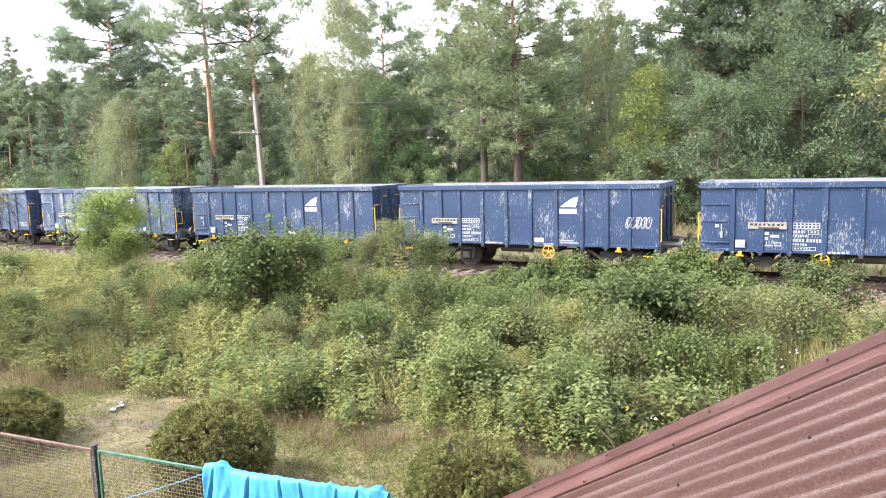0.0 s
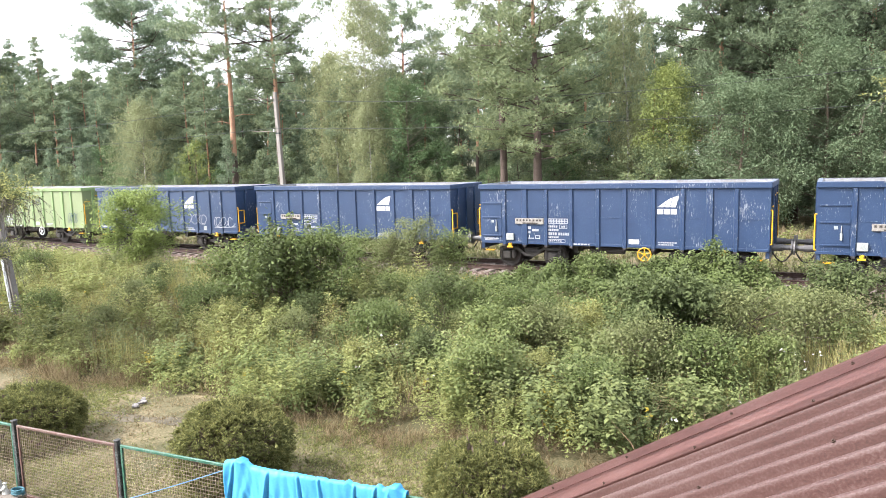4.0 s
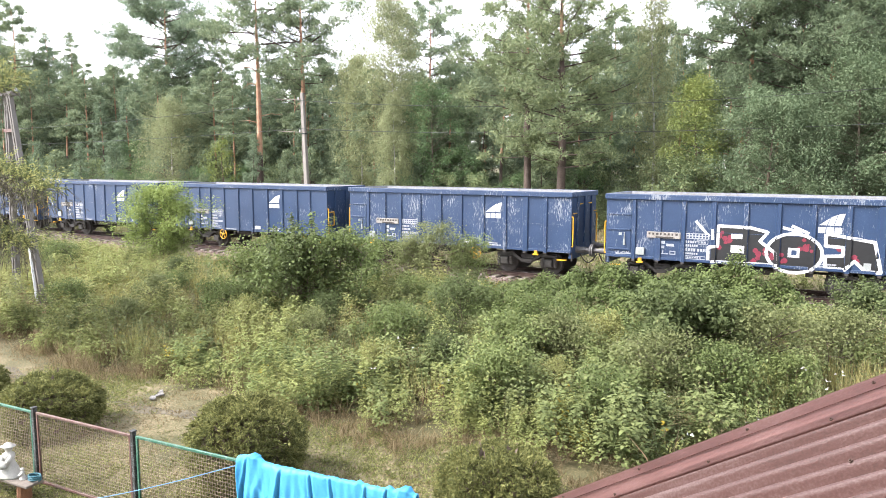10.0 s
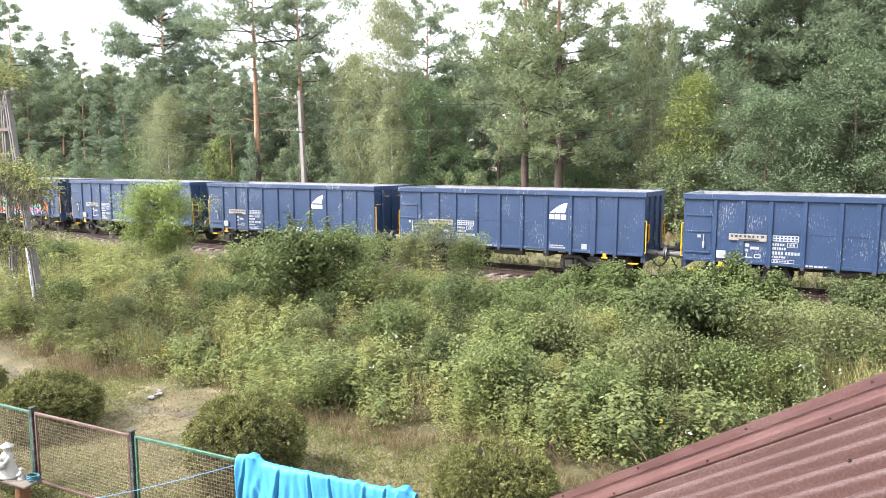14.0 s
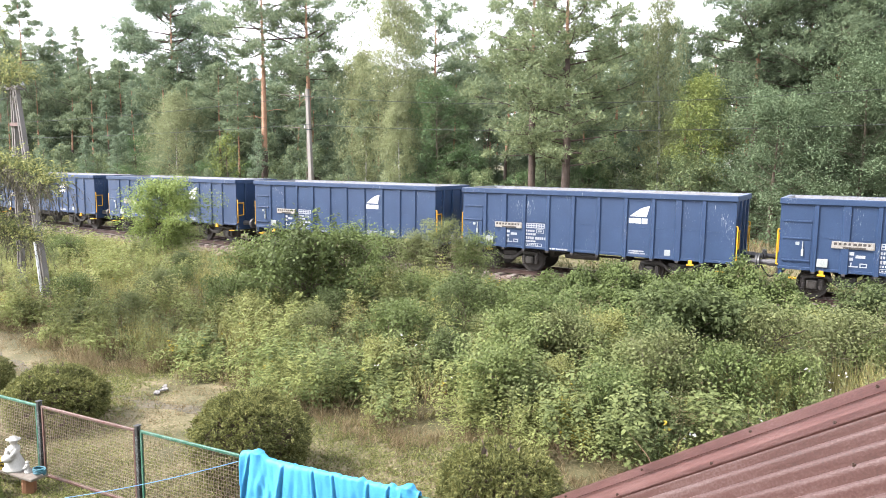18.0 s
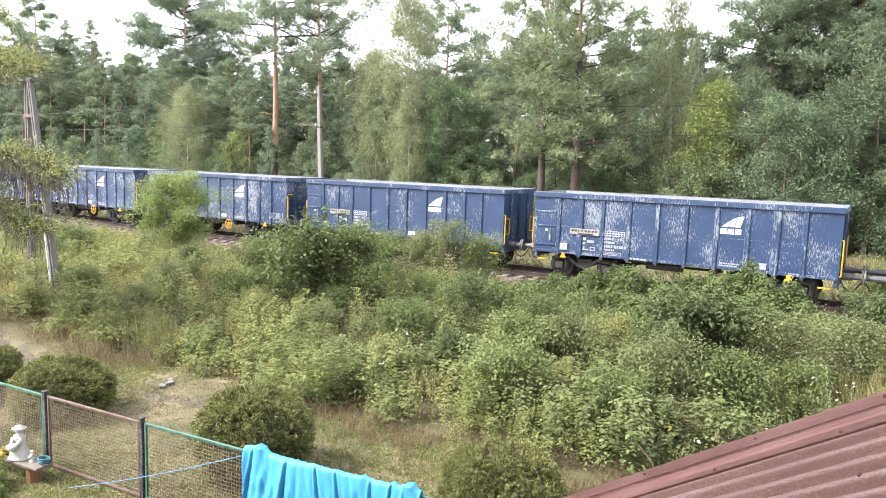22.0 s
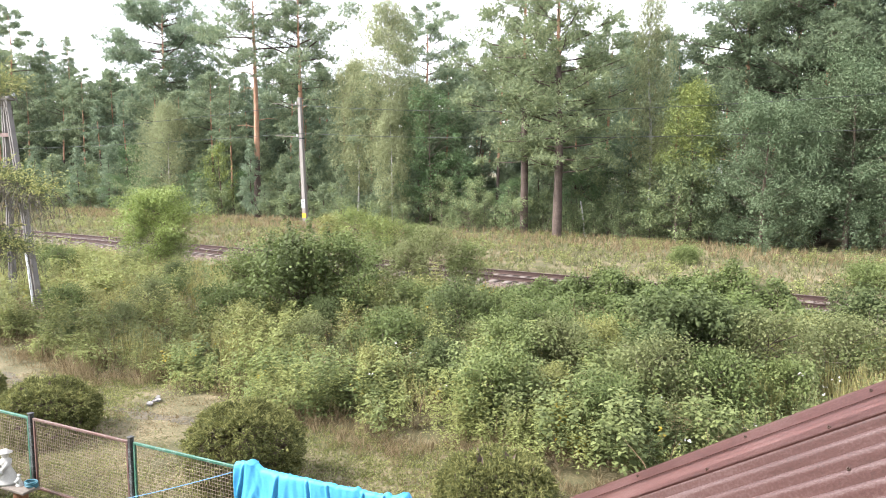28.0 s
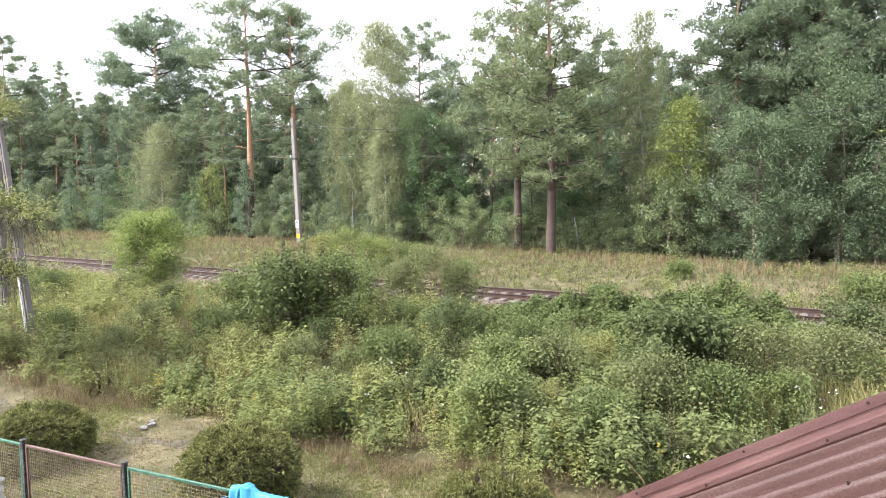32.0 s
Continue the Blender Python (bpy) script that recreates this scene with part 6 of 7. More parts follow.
M["statue"] = material("white_painted_plaster", (0.36, 0.355, 0.33), 0.6, 0.0, (0.25, 0.26, 0.25), 9.0, 0.1, 60.0, (0.42, 0.415, 0.39), 0.5)
M["spruce"] = leaf_mat("clipped_spruce_needles", (0.132, 0.146, 0.051), (0.074, 0.090, 0.034), (0.235, 0.238, 0.092), 0.7, 0.55, 2.0, 0.38)
M["larch"] = leaf_mat("yellowing_conifer_needles", (0.154, 0.187, 0.077), (0.074, 0.097, 0.048), (0.322, 0.323, 0.122), 0.6, 0.6, 1.0)
M["deadtwig"] = material("dead_grey_twigs", (0.081, 0.073, 0.054), 0.95, vary=0.5)
M["stump"] = material("brown_log", (0.20, 0.10, 0.055), 0.9, scale=6, bump=0.4)
M["earth"] = material("bare_brown_earth", (0.17, 0.115, 0.085), 0.95, 0.0, (0.10, 0.07, 0.05), 1.5, 0.6, 14.0, (0.23, 0.165, 0.125), 0.4)
M["rag"] = material("pale_rag", (0.20, 0.19, 0.185), 0.9, 0.0, (0.05, 0.05, 0.05), 14.0, 0.2, 30.0, (0.30, 0.29, 0.28), 0.4)
M["shell"] = material("worn_path_soil", (0.079, 0.068, 0.045), 0.95, 0.0, (0.041, 0.038, 0.023), 1.8, 1.0, 20.0, (0.129, 0.111, 0.079), 0.24)


def frame_matrix(o, x, y):
    x, y = Vector(x).normalized(), Vector(y).normalized()
    z = x.cross(y)
    m = Matrix((x, y, z)).transposed().to_4x4()
    m.translation = o
    return m


def porch_roof():
    """Local x runs down the corrugations, local y back towards the house, local z out of the roof."""
    m = frame_matrix((0.404, 4.575, 3.164), (-0.787, 0.252, -0.563), (-0.06, -0.94, -0.336))
    roof = thing("porch_roof", "corrugated roof in faded red paint below the window", "roof", at=m)
    U0, U1, pitch, amp = -2.6, 5.0, 0.138, 0.036
    per = 12
    def strip(i0, i1, lift):
        n = (i1 - i0) * per + 1
        v = np.array([[0.0, 0.30 + (i0 + k / per) * pitch, amp * math.cos(2 * math.pi * k / per) + lift] for k in range(n)])
        us = np.linspace(U0, U1, 24)
        V = (v[None] + np.stack([us, 0 * us, 0 * us], -1)[:, None]).reshape(-1, 3)
        V = np.concatenate([V, V - (0, 0, 0.004)])
        i, j = np.meshgrid(np.arange(23), np.arange(n - 1), indexing="ij")
        Q = np.stack([i * n + j, (i + 1) * n + j, (i + 1) * n + j + 1, i * n + j + 1], -1).reshape(-1, 4)
        return V, np.concatenate([Q, Q[:, ::-1] + 24 * n])
    for k, (i0, i1) in enumerate(((0, 7), (7, 14), (14, 20))):
        v, q = strip(i0, i1, 0.003 * k)
        s = part("roof_sheet", mesh_np("roof_sheet", v, q, M["roof"]), None, roof)
        for p in s.data.polygons:
            p.use_smooth = True
    # verge flashing with its fold
    bm = bmesh.new()
    prof = ((-0.025, -0.13), (-0.025, 0.010), (-0.016, 0.030), (0.0, 0.042), (0.03, 0.046), (0.128, 0.043), (0.130, 0.036), (0.134, 0.036), (0.136, 0.043), (0.20, 0.046), (0.305, 0.044), (0.312, 0.040), (0.314, 0.030))
    a = [bm.verts.new((U0, y, z)) for y, z in prof]
    b = [bm.verts.new((U1, y, z)) for y, z in prof]
    for i in range(len(prof) - 1):
        bm.faces.new((a[i], b[i], b[i + 1], a[i + 1]))
    bmesh.ops.solidify(bm, geom=bm.faces[:], thickness=0.003)
    part("verge_flashing", bm, M["flashing"], roof, "folded red metal edge strip")
    rng = random.Random(4)
    bm0 = bmesh.new()
    cyl(bm0, (0, 0, 0), (0, 0, 0.006), 0.011, n=10)
    cyl(bm0, (0, 0, 0.006), (0, 0, 0.014), 0.006, n=6)
    me = bpy.data.meshes.new("screw")
    bm0.to_mesh(me)
    bm0.free()
    me.materials.append(M["screw"])
    spots = [(0.35 + 0.85 * k, 0.07, 0.045) for k in range(-3, 5)] + [(0.5 + 0.85 * k, 0.29, 0.044) for k in range(-3, 5)] + [(0.42 + 0.85 * k, 0.30 + 3 * pitch, amp + 0.001) for k in range(-3, 5)] + [(0.36 + 0.85 * k, 0.30 + 7 * pitch, amp + 0.004) for k in range(-3, 5)]
    for x, y, z in spots:
        s = new("roof_screw", me)
        s.parent = roof
        s.matrix_basis = pose(x + rng.uniform(-0.06, 0.06), y, z, rng.uniform(-12, 12), rng.uniform(-12, 12))
    for k in range(5):
        u = -2.4 + 1.8 * k
        part("batten", boxes((u, u + 0.06, 0.0, 2.9, -0.07, -0.024)), M["timber"], roof)
    for y in (0.15, 1.5, 2.8):
        part("rafter", boxes((U0, U1 - 0.1, y, y + 0.08, -0.2, -0.071)), M["timber"], roof)
    # wall of the porch below the roof, and the house behind the camera
    w = thing("wall_porch", "pale rendered wall of the porch", "wall", kind="structure")
    part("wall_face", boxes((-1.1, -0.9, 2.0, 4.5, -0.6, 0.75)), M["wall"], w)
    h = tagged(new("wall_house"), "pale rendered wall of the house", "wall", kind="structure")
    part("wall_face", boxes((-9.0, 9.0, -1.1, -0.8, -0.6, 6.5), (1.6, 1.9, -0.8, 2.2, -0.6, 5.0)), M["wall"], h)


porch_roof()


def fence():
    """Framed wire-mesh panels between steel posts along the garden."""
    P = [(-10.2 + 2.04 * k, 5.55 + 0.165 * k + 0.02 * max(0, k - 1) ** 2) for k in range(-4, 6)]
    top, low = 0.62, -0.46
    styles = {0: "fgreen", 1: "fgreen", 2: "fgreen", 3: "fgreen", 4: "fred", 5: "fgreen", 6: "fgreen", 7: "fgreen", 8: "fgreen"}
    bm = boxes((-0.03, 0.03, -0.03, 0.03, -0.9, 1.17), (-0.04, 0.04, -0.04, 0.04, 1.17, 1.185), bevel=0.006)
    me = bpy.data.meshes.new("post")
    bm.to_mesh(me)
    bm.free()
    me.materials.append(M["fblack"])
    f = thing("garden_fence", "low garden fence of framed wire mesh between black posts", "fence")
    for x, y in P:
        o = part("post", me, None, f)
        o.location = (x, y, -0.5)
    for k in range(len(P) - 1):
        (x0, y0), (x1, y1) = P[k], P[k + 1]
        L = math.hypot(x1 - x0, y1 - y0) - 0.1
        ang = math.degrees(math.atan2(y1 - y0, x1 - x0))
        at = pose(x0 + 0.05 * (x1 - x0) / L, y0 + 0.05 * (y1 - y0) / L, 0, 0, 0, ang)
        fr = M[styles[k]]
        frame_ob = part("panel_frame", boxes((0, L, -0.016, 0.016, top - 0.035, top), (0, L, -0.016, 0.016, low, low + 0.035), (0, 0.035, -0.016, 0.016, low + 0.035, top - 0.035), (L - 0.035, L, -0.016, 0.016, low + 0.035, top - 0.035), bevel=0.004), fr, f, "chipped red steel frame" if k == 4 else "chipped green steel frame")
        frame_ob.matrix_basis = at
        pieces = []
        n, r = 46, 22
        for i in range(1, n):
            u = L * i / n
            zz = np.linspace(low + 0.03, top - 0.03, 12)
            pieces.append(tube(np.stack([u + 0 * zz, 0.004 * np.where(np.arange(12) % 2, 1, -1), zz], -1), [0.0036] * 12, 3))
        for j in range(1, r):
            z = low + (top - low) * j / r
            uu = np.linspace(0.03, L - 0.03, 16)
            pieces.append(tube(np.stack([uu, 0.004 * np.where(np.arange(16) % 2, -1, 1), z + 0 * uu], -1), [0.0036] * 16, 3))
        v, q = joined(pieces)
        o = part("wire_mesh", mesh_np("wire_mesh", v, q, M["fmesh" if k in (4, 3) else "fmeshg" if k == 2 else "fmesh"]), None, f)
        o.matrix_basis = at
        tagged(o, kind="stuff")
    return P


FENCE = fence()


def fence_point(s):
    """A point along the fence: s is the post's number, with fractions between posts."""
    i = int(min(max(s, 0), len(FENCE) - 2))
    a, b = Vector(FENCE[i]), Vector(FENCE[i + 1])
    return a + (b - a) * (s - i)


def tarpaulin():
    """A blue sheet hung over the fence, in folds."""
    s0, s1 = 5.885, 7.07
    nu, nv = 220, 44
    u = np.linspace(0, 1, nu)
    rng = np.random.default_rng(8)
    # sharp pleats of uneven width, each running at its own slant
    knots, g = [0.0], [0.05]
    while knots[-1] < 1:
        level = float(rng.uniform(-0.03, 0.05))
        for gap, lift in ((float(rng.choice([0.05, 0.08, 0.13, 0.17])), level + float(rng.uniform(-0.02, 0.02))), (0.010, level + 0.05), (0.009, level - 0.05), (0.012, level + 0.01)):
            knots.append(knots[-1] + gap)
            g.append(lift)

    def fold_at(x):
        return float(np.interp(x, knots, g)) + 0.006 * math.sin(x * 130)
    bump = 0.03 * np.exp(-((u - 0.70) / 0.015) ** 2) + 0.04 * np.exp(-((u - 0.86) / 0.02) ** 2) + 0.03 * np.exp(-((u - 0.03) / 0.05) ** 2) + 0.06 * np.exp(-((u - 0.097) / 0.05) ** 2) + 0.06 * np.exp(-((u - 0.941) / 0.04) ** 2)
    over = np.exp(-((u - 0.097) / 0.035) ** 4) + np.exp(-((u - 0.941) / 0.035) ** 4)
    V = np.zeros((nu, nv, 3))
    for i in range(nu):
        p = fence_point(s0 + (s1 - s0) * u[i])
        q = fence_point(s0 + (s1 - s0) * u[i] + 0.01)
        t = (q - p).normalized()
        nrm = Vector((t.y, -t.x))              # towards the camera
        drop_f = 0.80 + 0.06 * math.sin(9 * u[i])
        drop_b = 0.30 + 0.05 * math.sin(13 * u[i])
        for j in range(nv):
            w = j / (nv - 1)
            f = fold_at(u[i] + 0.10 * (w - 0.3) * math.sin(7.0 * u[i] + 1.0)) + 0.035 * (0.2 - abs(noise.noise((u[i] * 12 + w * 2.5, w * 2.0, 1.0)))) + 0.02 * (0.2 - abs(noise.noise((u[i] * 30 - w * 6, w * 5, 5.0))))
            if w < 0.28:                        # behind the rail
                k = 1 - w / 0.28
                off, z = -0.035 - 0.05 * k + f * 0.5 * k, 0.635 - drop_b * k
            elif w < 0.36:                      # over the rail
                a = (w - 0.28) / 0.08 * math.pi
                off, z = -0.035 * math.cos(a), 0.635 + 0.02 * math.sin(a)
            else:
                k = (w - 0.36) / 0.64
                off, z = 0.035 + 0.06 * k ** 0.7 + f * (0.35 + 0.65 * min(1, 2.2 * k)), 0.635 - drop_f * k
            if w >= 0.32:
                off = max(off, 0.05 * over[i]) + 0.02 * over[i]
            else:
                off = min(off, -0.05 * over[i]) - 0.02 * over[i]
            z += 0.012 * noise.noise((u[i] * 55, 2.0, w)) + bump[i] * math.exp(-((w - 0.32) / 0.12) ** 2)
            side = 0.25 * f * (w - 0.3)
            V[i, j] = (p.x + nrm.x * off + t.x * side, p.y + nrm.y * off + t.y * side, z)
    i, j = np.meshgrid(np.arange(nu - 1), np.arange(nv - 1), indexing="ij")
    Q = np.stack([i * nv + j, (i + 1) * nv + j, (i + 1) * nv + j + 1, i * nv + j + 1], -1).reshape(-1, 4)
    V = V.reshape(-1, 3) + rng.normal(0, 0.0006, (nu * nv, 3))
    ob = new("tarpaulin", mesh_np("tarpaulin", V, Q, M["tarp"]))
    so = ob.modifiers.new("thickness", "SOLIDIFY")
    so.thickness = 0.003
    tagged(ob, "creased blue plastic sheet hung over the fence", "tarpaulin")


tarpaulin()


def cord():
    a, b = fence_point(5.88), fence_point(4.45)
    pts = [((a.x * (1 - t) + b.x * t) + 0.02, (a.y * (1 - t) + b.y * t) - 0.06 - 0.25 * t, 0.57 * (1 - t) - 0.47 * t - 0.04 * math.sin(math.pi * t)) for t in np.linspace(0, 1, 14)]
    v, q = tube(pts, [0.006] * 14, 5)
    tagged(new("cord", mesh_np("cord", v, q, M["rope"])), "thin blue cord tied along the fence", "rope")


cord()


def spruce_ball(name, x, y, r, h, seed, label):
    """A clipped round spruce: stem, twig cage and short dense sprigs."""
    rng = np.random.default_rng(seed)
    ob = thing(name, label, "bush", "clipped spruces of the garden")
    g = float(ground_z(x, y))
    v, q = tube([(x, y, g - 0.05), (x, y, g + h * 0.5), (x, y, g + h * 0.9)], [0.07, 0.05, 0.01], 7)
    part("stem", mesh_np("stem", v, q, M["bark"]), None, ob)
    n = 5200
    d = rng.normal(size=(n, 3))
    d /= np.linalg.norm(d, axis=1)[:, None]
    d[:, 2] = np.where(d[:, 2] < -0.75, -d[:, 2], d[:, 2])
    k = 1 + 0.08 * np.sin(7 * d[:, 0] + seed) * np.sin(6 * d[:, 1]) + 0.04 * np.sin(13 * d[:, 2] + 3 * d[:, 0] * 4) + rng.normal(0, 0.028, n)
    k = k * (1 - 0.10 * np.clip(d[:, 2], 0, 1) ** 2 + 0.10 * np.clip(-d[:, 2], 0, 1))
    c = np.array([x, y, g + h * 0.47])
    P = c + d * np.array([r, r, h * 0.53]) * (k * (0.86 + 0.14 * rng.random(n)))[:, None]
    P[:, 2] = np.maximum(P[:, 2], g + 0.03)
    tang = np.cross(d, rng.normal(size=(n, 3)))
    W = d * 0.9 + tang * 0.8 + np.array([0, 0, -0.1])
    P3, W3 = np.repeat(P, 9, 0) + rng.normal(0, 0.013, (9 * n, 3)), np.repeat(W, 9, 0) + rng.normal(0, 0.5, (9 * n, 3))
    v, q = blades(rng, P3, W3, 0.062 * rng.uniform(0.6, 1.4, 9 * n), 0.015 * rng.uniform(0.8, 1.3, 9 * n), 0.05)
    tagged(part("foliage", mesh_np("foliage", v, q, M["spruce"]), None, ob), kind="stuff")
    # dark twig core, so that the ball is not see-through
    m = 900
    dd = rng.normal(size=(m, 3))
    dd /= np.linalg.norm(dd, axis=1)[:, None]
    P2 = c + dd * np.array([r, r, h * 0.53]) * 0.6 * rng.random((m, 1)) ** 0.3
    P2[:, 2] = np.maximum(P2[:, 2], g + 0.03)
    v, q = blades(rng, P2, rng.normal(size=(m, 3)), 0.3, 0.16, 0.0)
    tagged(part("inner_twig", mesh_np("inner_twig", v, q, M["bark"]), None, ob), kind="stuff")


BALL = "round clipped spruce bush on the dry lawn"
spruce_ball("clipped_spruce", -12.05, 6.85, 0.80, 1.08, 51, BALL)
spruce_ball("clipped_spruce", -7.7, 7.25, 0.85, 1.34, 52, BALL)
spruce_ball("clipped_spruce", -4.0, 8.2, 0.80, 0.98, 53, BALL)
spruce_ball("clipped_spruce", -14.46, 6.52, 0.80, 0.95, 54, BALL)


def garden_bits():
    # worn path across the lawn
    rng = np.random.default_rng(12)
    n, k = 150, 5
    V = []
    for i in range(n):
        x = -30.0 + 21.0 * i / (n - 1)
        yc = 8.35 + 0.25 * math.sin(x * 0.5) + 0.014 * (x + 12) ** 2 * (1 if x < -12 else 0.15)
        for j in range(k):
            w = (j / (k - 1) - 0.5) * (0.34 + 0.16 * math.sin(x * 2.1 + j) + 0.14 * math.sin(x * 5.3 + 2 * j)) * min(1.0, 0.35 * (-8.6 - x) + 0.05)
            y = yc + w
            V.append((x, y, float(ground_z(x, y)) + 0.006))
    i, j = np.meshgrid(np.arange(n - 1), np.arange(k - 1), indexing="ij")
    Q = np.stack([i * k + j, (i + 1) * k + j, (i + 1) * k + j + 1, i * k + j + 1], -1).reshape(-1, 4)
    tagged(new("path", mesh_np("path", np.array(V), Q, M["shell"])), "worn bare soil path across the dry lawn", "path", kind="structure")
    V = []
    for i in range(40):
        y = 44.0 + 14.0 * i / 39
        for j in range(5):
            x = -0.553 * y - 0.1 + 0.3 * math.sin(y * 0.7) + (j / 4 - 0.5) * (1.7 + 0.4 * math.sin(y * 2.1 + j))
            V.append((x, y, float(ground_z(x, y)) + 0.012))
    i, j = np.meshgrid(np.arange(39), np.arange(4), indexing="ij")
    Q = np.stack([i * 5 + j, (i + 1) * 5 + j, (i + 1) * 5 + j + 1, i * 5 + j + 1], -1).reshape(-1, 4)
    tagged(new("forest_track", mesh_np("forest_track", np.array(V), Q[:, ::-1], M["earth"])), "bare brown earth track into the forest", "path", kind="structure")
    for x, y, dx, L, r, mat, lab in ((-15.9, 46.0, -0.35, 2.4, 0.07, "birchbark", "pale broken birch stem leaning at the forest edge"), (-16.9, 46.2, 0.5, 2.0, 0.03, "deadtwig", "dead grey stem at the forest edge"), (-16.5, 46.4, -0.2, 2.6, 0.03, "deadtwig", "dead grey stem at the forest edge"), (-18.7, 45.6, 0.9, 2.2, 0.03, "deadtwig", "dead grey stem at the forest edge")):
        g = float(ground_z(x, y))
        v, q = tube([(x, y, g - 0.1), (x + 0.4 * dx, y, g + 0.5 * L), (x + dx, y, g + L)], [r, r * 0.85, r * 0.6], 7)
        tagged(new("broken_stem", mesh_np("broken_stem", v, q, M[mat])), lab, "tree stem", "broken stems at the forest edge")
    # bench with plaster figures
    bench = thing("plank_bench", "low weathered plank on log stumps beside the fence", "bench", at=pose(-10.5, 5.13, -0.5, 0, 0, 5))
    part("plank", boxes((-1.4, 0.85, -0.13, 0.13, 0.25, 0.29), bevel=0.008), M["timber"], bench, "grey weathered plank")
    for x in (-1.1, 0.6):
        bm = bmesh.new()
        cyl(bm, (x, 0, -0.05), (x, 0, 0.25), 0.10, 0.09, n=12)
        part("log_stump", bm, M["stump"], bench, "brown log stump")

    def figure(x, y, z, h, turn, seed):
        prof = [(0.0, 0.34), (0.05, 0.35), (0.08, 0.30), (0.20, 0.28), (0.36, 0.20), (0.50, 0.14), (0.60, 0.18), (0.68, 0.17), (0.73, 0.08), (0.77, 0.10), (0.83, 0.12), (0.875, 0.12), (0.885, 0.21), (0.90, 0.21), (0.915, 0.12), (0.97, 0.10), (1.0, 0.0)]
        bm = bmesh.new()
        rings = []
        for zz, r in prof:
            rings.append([bm.verts.new((h * r * math.cos(a) * 1.0, h * r * 0.8 * math.sin(a), h * zz)) for a in np.linspace(0, 2 * math.pi, 14, endpoint=False)])
        for a, b in zip(rings, rings[1:]):
            for i in range(14):
                bm.faces.new((a[i], a[(i + 1) % 14], b[(i + 1) % 14], b[i]))
        bm.faces.new(rings[0][::-1])
        cyl(bm, (0.14 * h, -0.06 * h, 0.62 * h), (0.06 * h, -0.22 * h, 0.42 * h), 0.07 * h, 0.05 * h, n=8)
        bmesh.ops.create_icosphere(bm, subdivisions=2, radius=0.13 * h, matrix=Matrix.Translation((-0.05 * h, -0.22 * h, 0.40 * h)) @ Matrix.Diagonal((1.3, 1, 0.9, 1)))
        cyl(bm, (-0.14 * h, -0.06 * h, 0.62 * h), (-0.10 * h, -0.22 * h, 0.42 * h), 0.07 * h, 0.05 * h, n=8)
        me = bpy.data.meshes.new("garden_figure")
        bm.to_mesh(me)
        bm.free()
        me.materials.append(M["statue"])
        for p in me.polygons:
            p.use_smooth = True
        o = tagged(new("garden_figure", me), "small white plaster garden figure on the plank", "figurine", "plaster figures")
        o.matrix_basis = pose(x, y, z, 0, 0, turn)

    figure(-10.18, 5.15, -0.21, 0.50, 20, 1)
    figure(-10.95, 5.10, -0.21, 0.50, -10, 2)
    figure(-9.93, 5.19, -0.21, 0.17, 0, 3)
    # flower bunch beside the figure
    mound("artificial_bouquet", "bunch of pale yellow flowers on the plank", 61, [(-10.42, 5.1, 0.10, 0.12)], "yellowleaf", 0.05, 5200, 0.8, "flowers").location.z = 0.29
    # teal cloth at the end of the bench, built as a coiled tube
    pts = [(-9.72 + 0.09 * math.cos(a), 5.24 + 0.07 * math.sin(a), -0.19 + 0.004 * a) for a in np.linspace(0, 18.8, 60)]
    v, q = tube(pts, [0.012] * 60, 6)
    tagged(new("teal_cloth", mesh_np("teal_cloth", v, q, M["teal"])), "teal cloth on the plank, shaped as a small coil", "hose")
    mound("yellow_shrub", "low yellow-green shrub before the bench", 62, [(-10.2, 4.72, 0.22, 0.42), (-9.9, 4.6, 0.2, 0.3)], "limeleaf", 0.055, 9000, 0.5)
    # rag on the lawn's edge
    bm = bmesh.new()
    for i in range(7):
        c = (-11.95 - 0.03 * i + rng.uniform(-0.05, 0.05), 8.85 + 0.06 * i, float(ground_z(-12.2, 9.2)) + 0.06)
        bmesh.ops.create_icosphere(bm, subdivisions=1, radius=0.03 + 0.04 * rng.random(), matrix=Matrix.Translation(c) @ Matrix.Diagonal((1.2, 1, 0.7, 1)))
    for v in bm.verts:
        v.co += Vector(rng.normal(0, 0.012, 3))
    tagged(part("rag", bm, M["rag"]), "crumpled pale rag at the lawn's edge", "rag")


garden_bits()


